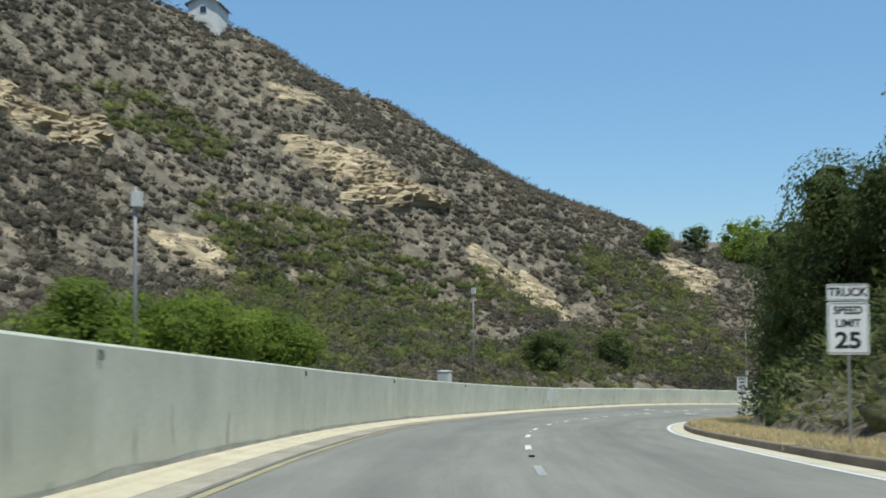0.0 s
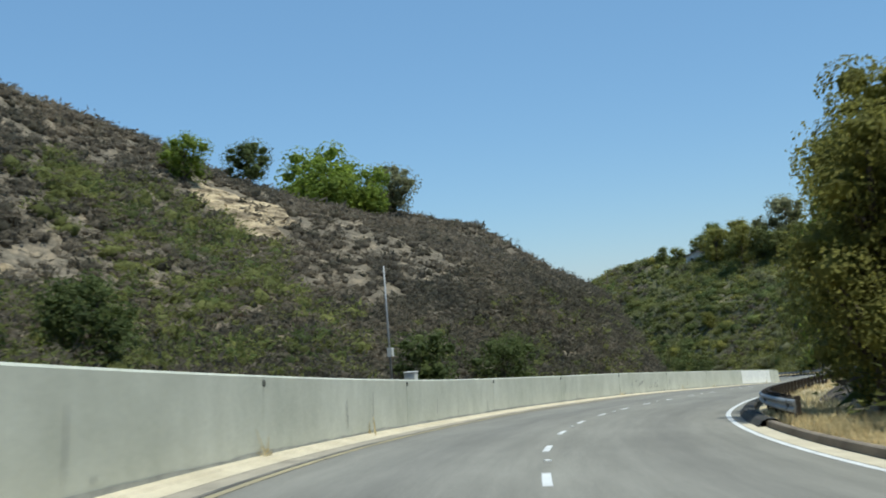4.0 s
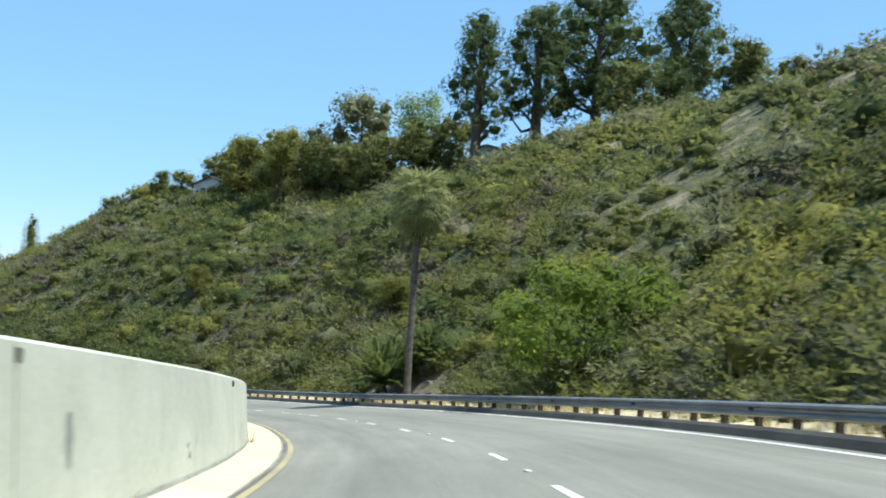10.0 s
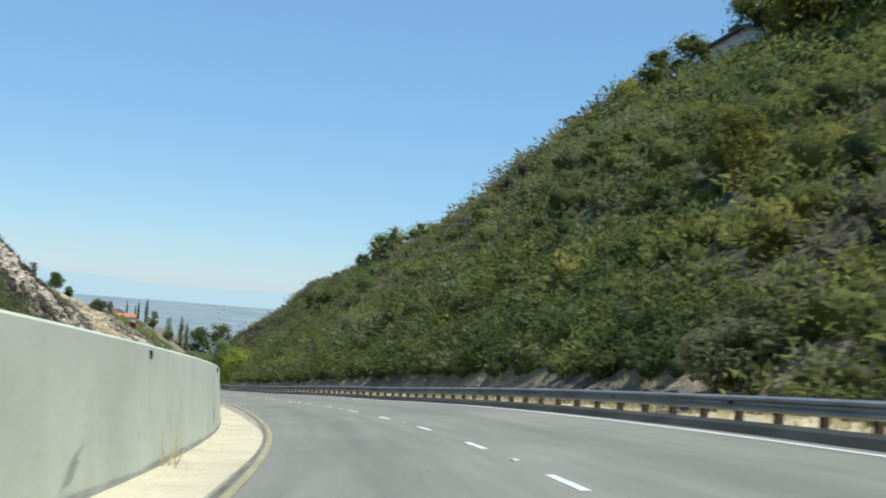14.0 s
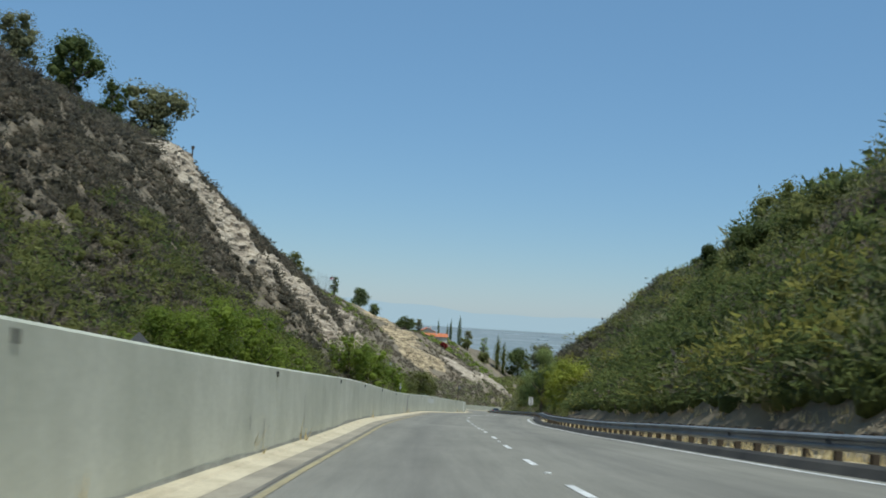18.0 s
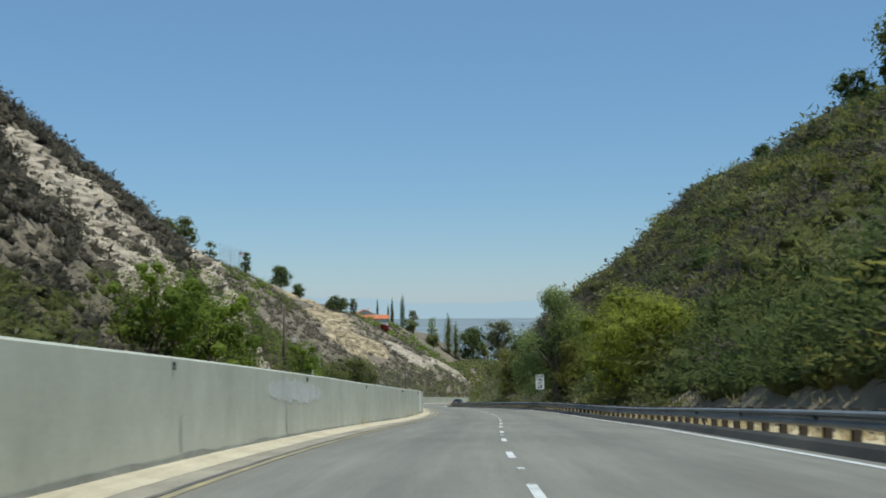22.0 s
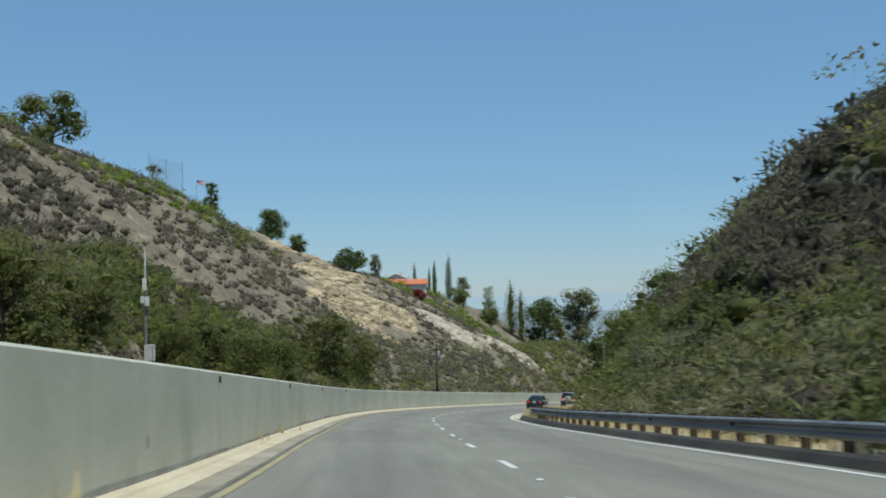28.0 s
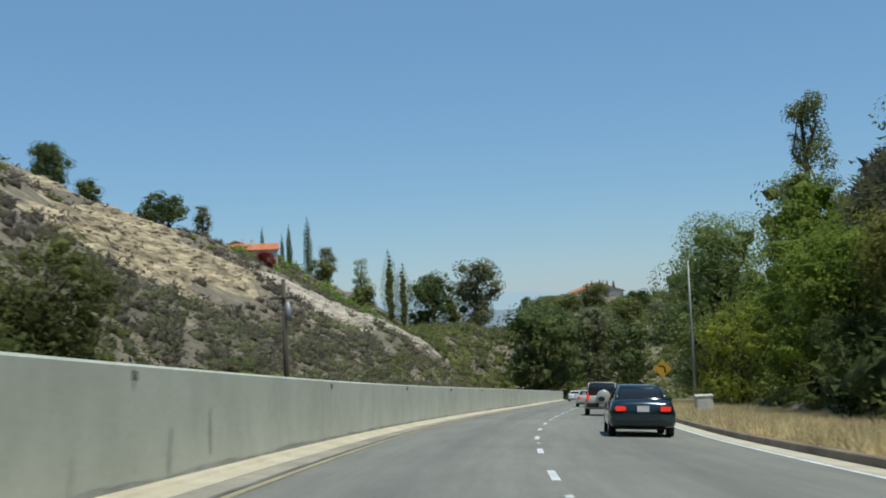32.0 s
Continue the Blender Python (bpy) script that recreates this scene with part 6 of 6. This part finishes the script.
def curve_sign(s, u, centre, label, turn=0.0, speed=True, side=0.9):
    root = sign_post("curve_sign", s, u, label, turn, centre + 0.3)
    bm = bmesh.new()
    d = side / math.sqrt(2)
    vs = [bm.verts.new(c) for c in ((d, 0, centre), (0, 0, centre + d), (-d, 0, centre), (0, 0, centre - d))]
    face = bm.faces.new(vs)
    ext = bmesh.ops.extrude_face_region(bm, geom=[face])
    bmesh.ops.translate(bm, vec=(0, 0.006, 0), verts=[e for e in ext["geom"] if isinstance(e, bmesh.types.BMVert)])
    bmesh.ops.recalc_face_normals(bm, faces=bm.faces)
    pl = part("plate", from_bm("plate", bm, SIGNYELLOW), root, "yellow diamond plate")
    pts = [(0.16, -0.3), (0.16, -0.05), (0.11, 0.09), (0.0, 0.16), (-0.14, 0.18)]
    v = []
    for (x, z), (nx, nz) in zip(pts, [(1, 0), (1, 0.1), (0.75, 0.65), (0.35, 0.95), (0.1, 1)]):
        v += [(x - 0.055 * nx, -0.003, centre + z - 0.055 * nz), (x + 0.055 * nx, -0.003, centre + z + 0.055 * nz)]
    part("arrow", mesh_of("arrow", v, [[2 * i, 2 * i + 1, 2 * i + 3, 2 * i + 2] for i in range(4)], SIGNBLACK), pl)
    part("arrow_head", mesh_of("arrow_head", [(-0.14, -0.003, centre + 0.30), (-0.14, -0.003, centre + 0.06), (-0.33, -0.003, centre + 0.21), (-0.2, -0.003, centre + 0.2)], [[0, 2, 1, 3]], SIGNBLACK), pl)
    if speed:
        sp = part("speed_plate", plate(0.6, 0.6, SIGNYELLOW, 0, centre - d - 0.22), root, "yellow advisory speed plate")
        part("lettering", words("40", 0.36, SIGNBLACK, 0, -0.002, centre - d - 0.14, 1.1), sp)
        part("lettering", words("M.P.H.", 0.13, SIGNBLACK, 0, -0.002, centre - d - 0.39, 1.0), sp)


curve_sign(191.5, 7.4, 2.85, "yellow diamond left-curve sign with 40 speed plate", -10, True, 0.84)
curve_sign(754, 7.6, 3.0, "yellow diamond curve sign in shade beside trees", -6, False, 0.9)
back = sign_post("sign_back", 427, -12.8, "grey back of a diamond sign above the wall", 180, 2.6)
part("plate", plate(0.75, 0.75, STEEL, 0, 2.6), back, "bare metal sign back").matrix_basis = Matrix.Translation((0, 0, 2.6)) @ pose(0, 0, 0, 0, 45, 0) @ Matrix.Translation((0, 0, -2.6))

# a length of white pipe lying on the cut bank
pipe_at = ground_at(np.array(172.0), np.array(11.6))
pipe = thing("pipe", stand(172, 11.6, float(pipe_at[2]) + 0.75, 70), "fallen white plastic pipe on the cut bank", "pipe")
v, f = capped_tube([(-1.1, 0, 0.0), (0, 0, 0.06), (1.1, 0, 0.14)], 0.055, 10)
part("tube", mesh_of("tube", v, f, SIGNWHITE, True), pipe)
v, f = capped_tube([(1.02, 0, 0.132), (1.2, 0, 0.15)], 0.075, 10)
part("collar", mesh_of("collar", v, f, SIGNWHITE, True), pipe)

# ---- houses on the crests ----
STUCCO = surface("white_stucco", (0.62, 0.60, 0.56), (0.74, 0.72, 0.68), 0.7, 12, 0.9, bumps=0.2, distance=0.01)
TILE = surface("orange_roof_tile", (0.42, 0.13, 0.055), (0.60, 0.22, 0.10), 0.9, 6, 0.8, bumps=0.5, distance=0.04)
SHINGLE = surface("grey_shingle", (0.13, 0.12, 0.115), (0.22, 0.21, 0.20), 1.2, 8, 0.9, bumps=0.4, distance=0.02)
GLASS, _nt, _b = mat("window_glass", 0.08, 0.0, 0.6)
_b.inputs["Base Color"].default_value = (0.03, 0.04, 0.05, 1)


def house(m, w, d, h, pitch, roof, label, windows=3):
    """A gabled house: walls, overhanging roof slabs, chimney, windows and a door; the gable faces -y."""
    root = thing("house", m, label, "house")
    r = h + pitch
    v = [(-w / 2, -d / 2, -6), (w / 2, -d / 2, -6), (w / 2, -d / 2, h), (0, -d / 2, r), (-w / 2, -d / 2, h), (-w / 2, d / 2, -6), (w / 2, d / 2, -6), (w / 2, d / 2, h), (0, d / 2, r), (-w / 2, d / 2, h)]
    me = bpy.data.meshes.new("wall")
    me.from_pydata(v, [], [(0, 1, 2, 3, 4), (9, 8, 7, 6, 5), (1, 6, 7, 2), (5, 0, 4, 9)])
    me.materials.append(STUCCO)
    part("wall", me, root)
    for sx in (-1, 1):
        o, t = 0.5, 0.16
        e = Vector((sx * w / 2, 0, h)) - Vector((0, 0, r))
        e = Vector((0, 0, r)) + e * (1 + o / e.length)
        q = []
        for y in (-d / 2 - o, d / 2 + o):
            q += [(0, y, r + 0.02), (e.x, y, e.z + 0.02), (e.x, y, e.z + t), (0, y, r + t + 0.06)]
        fs = [(0, 1, 2, 3), (7, 6, 5, 4), (0, 4, 5, 1), (1, 5, 6, 2), (2, 6, 7, 3)]
        me = bpy.data.meshes.new("roof")
        me.from_pydata(q, [], fs)
        me.materials.append(roof)
        part("roof", me, root)
    part("chimney", box("chimney", (0.7, 0.7, 1.6), STUCCO, (w * 0.2, d * 0.15, r + 0.2), 0.03), root)
    for k in range(windows):
        x = (k - (windows - 1) / 2) * w / (windows + 0.4)
        win = part("window", box("window", (1.2, 0.08, 1.2), STUCCO, (x, -d / 2 - 0.03, h * 0.58), 0.015), root)
        part("pane", box("pane", (1.0, 0.02, 1.0), GLASS, (x, -d / 2 - 0.08, h * 0.58)), win)
    return root


def on_crest(s, u, turn, lift=0.0):
    g = ground_at(np.array(float(s)), np.array(float(u)))
    return stand(s, u, float(g[2]) + lift, turn)


house(on_crest(126, -95, 35, 0.2), 5.0, 6, 2.2, 1.3, SHINGLE, "white house with a grey shingle roof on the hilltop", 1)
house(on_crest(896, -69, -72, -2.3), 9, 14, 2.4, 1.3, TILE, "house with an orange tile roof on the bluff", 3)
house(on_crest(918, -78, 20, -1.4), 9, 11, 3.0, 2.0, TILE, "second orange-roofed house behind cypresses", 2)
house(on_crest(985, 2, 10, 1.0), 13, 12, 3.2, 2.2, TILE, "distant orange tile-roofed house above trees", 3)
house(on_crest(332, 55, -60, -1.2), 4.5, 6, 3.0, 0.5, SHINGLE, "small white house wall glimpsed between hilltop trees", 1)
house(on_crest(384, 47, -70, -1.6), 7, 8, 2.5, 1.2, SHINGLE, "low grey-roofed house at the edge of the crest", 2)
house(on_crest(303, 77, -50, -3.0), 7, 8, 2.8, 1.2, SHINGLE, "pale house behind trees on the ridge", 2)

# retaining wall terraces by the far house
for k in range(3):
    p = on_crest(966 - 5 * k, -4 + 3 * k, 15, 0.6)
    w_ = thing("garden_wall", p, "pale garden retaining wall below a house", "garden wall", "garden walls")
    part("face", box("face", (12, 0.3, 2.2), PALEROCK, (0, 0, 0), 0.03), w_)
    part("coping", box("coping", (12.1, 0.45, 0.15), STUCCO, (0, 0, 1.15), 0.02), w_)

# ---- golf net and flag on the crest ----
FLAGRED = surface("flag_red", (0.42, 0.03, 0.035), (0.52, 0.05, 0.05), 3, 20, 0.8, bumps=0)
FLAGBLUE = surface("flag_blue", (0.02, 0.03, 0.13), (0.04, 0.05, 0.18), 3, 20, 0.8, bumps=0)
net = thing("ball_net", on_crest(784, -80.6, 15), "tall fine net between thin steel poles on the crest", "net")
for x in (-3.2, 0.0, 3.2):
    v, f = capped_tube([(x, 0, -1.5), (x, 0, 4), (x, 0, 9.6 - 0.3 * abs(x + 3.2))], [0.06, 0.05, 0.04], 6)
    part("pole", mesh_of("pole", v, f, STEEL), net)
for k in range(26):
    x = -3.2 + 6.4 * k / 25
    v, f = tube([(x, 0, 0.2), (x, 0, 9.2 - 0.3 * abs(x + 3.2))], 0.012, 4)
    part("cord", mesh_of("cord", v, f, STEEL), net)
for k in range(22):
    z = 0.3 + 7.0 * k / 21
    v, f = tube([(-3.2, 0, z), (3.2, 0, z)], 0.012, 4)
    part("cord", mesh_of("cord", v, f, STEEL), net)
flag = thing("flag_pole", on_crest(820, -92.9, 20, 4.2), "small flag with red and white stripes on a thin pole", "flag")
v, f = capped_tube([(0, 0, -5.0), (0, 0, 1.8), (0, 0, 3.6)], [0.06, 0.045, 0.03], 6)
part("pole", mesh_of("pole", v, f, STEEL), flag)
cloth_x = np.linspace(0.04, 1.6, 9)
for k in range(7):
    x = cloth_x if k < 3 else cloth_x
    x = x if k < 4 else x[3:]
    z1, z0 = 2.6 + 0.13 * k + 0.13, 2.6 + 0.13 * k
    sway = 0.10 * np.sin(x * 4.5)
    v = np.concatenate([np.stack([x, sway, z0 - 0.08 * x], -1), np.stack([x, sway, z1 - 0.08 * x], -1)])
    n = len(x)
    part("stripe", mesh_of("stripe", v, [[i, i + 1, n + i + 1, n + i] for i in range(n - 1)], FLAGRED if k % 2 == 0 else SIGNWHITE), flag)
x = cloth_x[:4]
sway = 0.10 * np.sin(x * 4.5)
v = np.concatenate([np.stack([x, sway, 3.12 - 0.08 * x], -1), np.stack([x, sway, 3.51 - 0.08 * x], -1)])
part("canton", mesh_of("canton", v, [[i, i + 1, 5 + i, 4 + i] for i in range(3)], FLAGBLUE), flag, "dark blue corner")

# ---- traffic ahead, standing ----
CARGREEN, _nt, _b = mat("dark_teal_paint", 0.22, 0.35, 0.6)
_b.inputs["Base Color"].default_value = (0.012, 0.028, 0.036, 1)
_b.inputs["Coat Weight"].default_value = 0.7
CARSILVER, _nt, _b = mat("silver_beige_paint", 0.3, 0.2, 0.5)
_b.inputs["Base Color"].default_value = (0.44, 0.42, 0.38, 1)
_b.inputs["Coat Weight"].default_value = 0.5
CARWHITE, _nt, _b = mat("white_car_paint", 0.3, 0.0, 0.5)
_b.inputs["Base Color"].default_value = (0.66, 0.67, 0.67, 1)
RUBBER = surface("tyre_rubber", (0.012, 0.012, 0.012), (0.03, 0.03, 0.03), 5, 40, 0.9, bumps=0.2, distance=0.005)
RIM = surface("alloy_rim", (0.35, 0.35, 0.36), (0.5, 0.5, 0.5), 5, 40, 0.35, 0.8, bumps=0)
TRIM = surface("black_trim", (0.012, 0.012, 0.012), (0.025, 0.025, 0.025), 4, 30, 0.6, bumps=0)
TAIL, _nt, _b = mat("lit_tail_lamp", 0.25, 0.0, 0.5)
_b.inputs["Base Color"].default_value = (0.45, 0.015, 0.01, 1)
_b.inputs["Emission Color"].default_value = (1.0, 0.05, 0.02, 1)
_b.inputs["Emission Strength"].default_value = 0.5
SMOKED, _nt, _b = mat("smoked_glass", 0.06, 0.0, 0.6)
_b.inputs["Base Color"].default_value = (0.015, 0.018, 0.02, 1)


def loft(sections, material, name, smooth=True):
    """A skin through cross-sections [(y, half widths and heights...)], closed at both ends."""
    n = len(sections[0][1])
    v = [(x, y, z) for y, ring in sections for x, z in ring]
    f = grid_faces(len(sections), n, True).tolist()
    me = bpy.data.meshes.new(name)
    me.from_pydata(v, [], f + [list(range(n)), [len(v) - n + i for i in range(n)][::-1]])
    me.materials.append(material)
    me.polygons.foreach_set("use_smooth", [smooth] * len(me.polygons))
    return me


def shell(w, lo, hi, shoulder=0.9):
    """A rounded body ring, anticlockwise seen from behind."""
    a, b = w, w * shoulder
    m = lo + (hi - lo) * 0.55
    pts = [(-a * 0.93, lo), (-a, lo + 0.12), (-a, m), (-b, hi - 0.05), (-b * 0.8, hi), (0, hi + 0.02), (b * 0.8, hi), (b, hi - 0.05), (a, m), (a, lo + 0.12), (a * 0.93, lo), (0, lo - 0.01)]
    return pts


def wheel_meshes(r, wd):
    v, f = capped_tube([(-wd / 2, 0, 0), (-wd * 0.42, 0, 0), (wd * 0.42, 0, 0), (wd / 2, 0, 0)], [r * 0.92, r, r, r * 0.92], 24)
    v2, f2 = capped_tube([(-wd / 2 - 0.006, 0, 0), (0, 0, 0), (wd / 2 + 0.006, 0, 0)], [r * 0.6, r * 0.62, r * 0.6], 18)
    return mesh_of("tyre", v, f, RUBBER, True), mesh_of("rim", v2, f2, RIM)


def car(s, u, paint, label, suv=False, long=4.75, category="car"):
    p = at(s, u)
    root = thing("suv" if suv else "sedan", Matrix.Translation(p) @ Matrix((lerp_rows(RIGHT, s), lerp_rows(TAN, s), lerp_rows(UP, s))).transposed().to_4x4(), label, category)
    L, W_ = long / 2, 0.89
    if suv:
        body = [(-L, shell(W_ * 0.9, 0.42, 1.02)), (-L + 0.12, shell(W_, 0.38, 1.08)), (0.2, shell(W_, 0.36, 1.1)), (L * 0.45, shell(W_, 0.36, 1.08)), (L - 0.5, shell(W_ * 0.97, 0.4, 1.0)), (L, shell(W_ * 0.86, 0.45, 0.8))]
        cabin = [(-L + 0.06, 0.74, 1.05, 0.70, 1.5), (-L + 0.25, 0.78, 1.06, 0.68, 1.74), (0.3, 0.8, 1.07, 0.69, 1.77), (0.75, 0.8, 1.07, 0.66, 1.7), (1.35, 0.78, 1.06, 0.7, 1.1)]
        r, wz = 0.36, 0.36
    else:
        body = [(-L, shell(W_ * 0.88, 0.34, 0.86)), (-L + 0.14, shell(W_ * 0.98, 0.27, 0.99)), (-L + 1.0, shell(W_, 0.24, 1.0)), (0.2, shell(W_, 0.22, 0.94)), (L * 0.5, shell(W_, 0.22, 0.9)), (L - 0.45, shell(W_ * 0.95, 0.25, 0.78)), (L, shell(W_ * 0.8, 0.32, 0.62))]
        cabin = [(-L + 0.75, 0.68, 0.97, 0.64, 1.0), (-L + 1.25, 0.74, 0.97, 0.58, 1.32), (-0.35, 0.77, 0.95, 0.58, 1.42), (0.25, 0.77, 0.94, 0.57, 1.4), (1.2, 0.76, 0.92, 0.7, 0.96)]
        r, wz = 0.315, 0.315
    part("body", loft(body, paint, "body"), root)
    rings = [(y, [(-wl, zl), (-wt, zt - 0.04), (-wt * 0.85, zt), (wt * 0.85, zt), (wt, zt - 0.04), (wl, zl)]) for y, wl, zl, wt, zt in cabin]
    part("cabin", loft(rings, SMOKED, "cabin"), root, "dark tinted windows")
    roof = [(y, [(-wt * 0.99, zt - 0.05), (-wt * 0.86, zt + 0.012), (wt * 0.86, zt + 0.012), (wt * 0.99, zt - 0.05)]) for y, wl, zl, wt, zt in cabin[1:4]]
    part("roof", loft(roof, paint, "roof"), root)
    for sx in (-1, 1):
        for (y0, wl0, zl0, wt0, zt0), (y1, wl1, zl1, wt1, zt1) in ((cabin[0], cabin[1]), (cabin[3], cabin[4])):
            v, f = capped_tube([(sx * (wl0 if y0 < 0 else wt0), y0, zl0 if y0 < 0 else zt0 - 0.02), (sx * (wt1 if y0 < 0 else wl1), y1, zt1 - 0.02 if y0 < 0 else zl1)], [0.05, 0.045], 6)
            part("pillar", mesh_of("pillar", v, f, paint, True), root)
        v, f = capped_tube([(sx * 0.78, -0.2, 0.97 if not suv else 1.08), (sx * 0.6, -0.2, 1.4 if not suv else 1.72)], [0.035, 0.03], 6)
        part("pillar", mesh_of("pillar", v, f, paint, True), root)
        part("mirror", box("mirror", (0.2, 0.1, 0.14), paint, (sx * 0.99, 0.85, 1.0 if not suv else 1.14), 0.03), root)
        zt = 0.76 if not suv else 0.98
        part("tail_lamp", box("tail_lamp", (0.28 if not suv else 0.14, 0.1, 0.13 if not suv else 0.32), TAIL, (sx * (0.6 if not suv else 0.74), -L - 0.0, zt), 0.02), root, "glowing red brake lamp")
        for y in (-L + 0.98, L - 0.92):
            ty, ri = WHEELS[suv]
            tyre = part("tyre", ty, root, "", pose(sx * (W_ - 0.1), y, wz))
            part("rim", ri, tyre)
    part("bumper", box("bumper", (1.66, 0.22, 0.22), paint if not suv else TRIM, (0, -L - 0.02, 0.5 if not suv else 0.55), 0.06), root)
    part("plate_bar", box("plate_bar", (0.32, 0.02, 0.16), CABINET, (0, -L - 0.045 if not suv else -L - 0.14, 0.76 if not suv else 0.56), 0.005), root, "pale blank licence plate")
    part("underbody", box("underbody", (1.5, long * 0.86, 0.16), TRIM, (0, 0, 0.28 if not suv else 0.42), 0.04), root)
    if suv:
        v, f = capped_tube([(0.08, -L - 0.28, 1.0), (0.08, -L - 0.24, 1.0), (0.08, -L - 0.05, 1.0), (0.08, -L, 1.0)], [0.3, 0.36, 0.36, 0.34], 24)
        part("spare_wheel", mesh_of("spare_wheel", v, f, paint, True), root, "covered spare wheel")
    return root


WHEELS = {False: wheel_meshes(0.315, 0.2), True: wheel_meshes(0.36, 0.23)}
car(708.5, 4.1, CARGREEN, "dark teal sedan braking in the outer lane")
car(737, 3.44, CARSILVER, "silver-beige off-roader with a covered spare wheel", True, 4.1, "suv")
car(772, 1.95, CARSILVER, "small silver car far down the road")
car(828, -0.6, CARWHITE, "white car far down the bend")

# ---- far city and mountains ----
# no haze in the air: the mountains' pale blue is put in as glow
HAZEGLOW, _nt, _b = mat("haze_glow_mountain", 1.0, 0.0, 0.0)
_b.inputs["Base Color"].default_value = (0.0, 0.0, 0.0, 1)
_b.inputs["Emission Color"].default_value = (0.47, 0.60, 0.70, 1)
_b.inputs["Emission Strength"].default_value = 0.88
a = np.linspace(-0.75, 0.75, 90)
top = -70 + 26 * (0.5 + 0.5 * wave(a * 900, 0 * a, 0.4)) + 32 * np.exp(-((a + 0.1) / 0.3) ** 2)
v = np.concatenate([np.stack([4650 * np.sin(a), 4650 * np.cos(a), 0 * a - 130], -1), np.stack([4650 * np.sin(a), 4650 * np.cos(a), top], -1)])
tagged(new("backdrop_mountains", mesh_of("backdrop_mountains", v, [[i, i + 1, 91 + i, 90 + i] for i in range(89)], HAZEGLOW)), "faint mountains beyond the plain, their blue haze put in as glow", "mountains", kind="structure")
rng = np.random.default_rng(44)
pieces = []
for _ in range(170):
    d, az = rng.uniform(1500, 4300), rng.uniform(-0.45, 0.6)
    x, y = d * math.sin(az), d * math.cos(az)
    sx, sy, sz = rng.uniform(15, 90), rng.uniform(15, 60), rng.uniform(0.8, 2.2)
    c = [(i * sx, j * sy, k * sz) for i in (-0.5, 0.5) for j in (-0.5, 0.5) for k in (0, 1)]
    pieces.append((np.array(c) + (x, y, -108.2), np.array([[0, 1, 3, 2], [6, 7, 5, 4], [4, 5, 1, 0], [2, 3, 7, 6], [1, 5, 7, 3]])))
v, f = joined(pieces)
# walls paled towards the sky's tone, distance haze put into their colour
CITY = surface("haze_tinted_city_wall", (0.27, 0.335, 0.36), (0.38, 0.44, 0.46), 0.01, 0.1, 1.0, bumps=0)
tagged(new("far_city", mesh_of("far_city", v, f, CITY)), "low city buildings scattered over the plain, paled by painted haze", "buildings", kind="stuff")
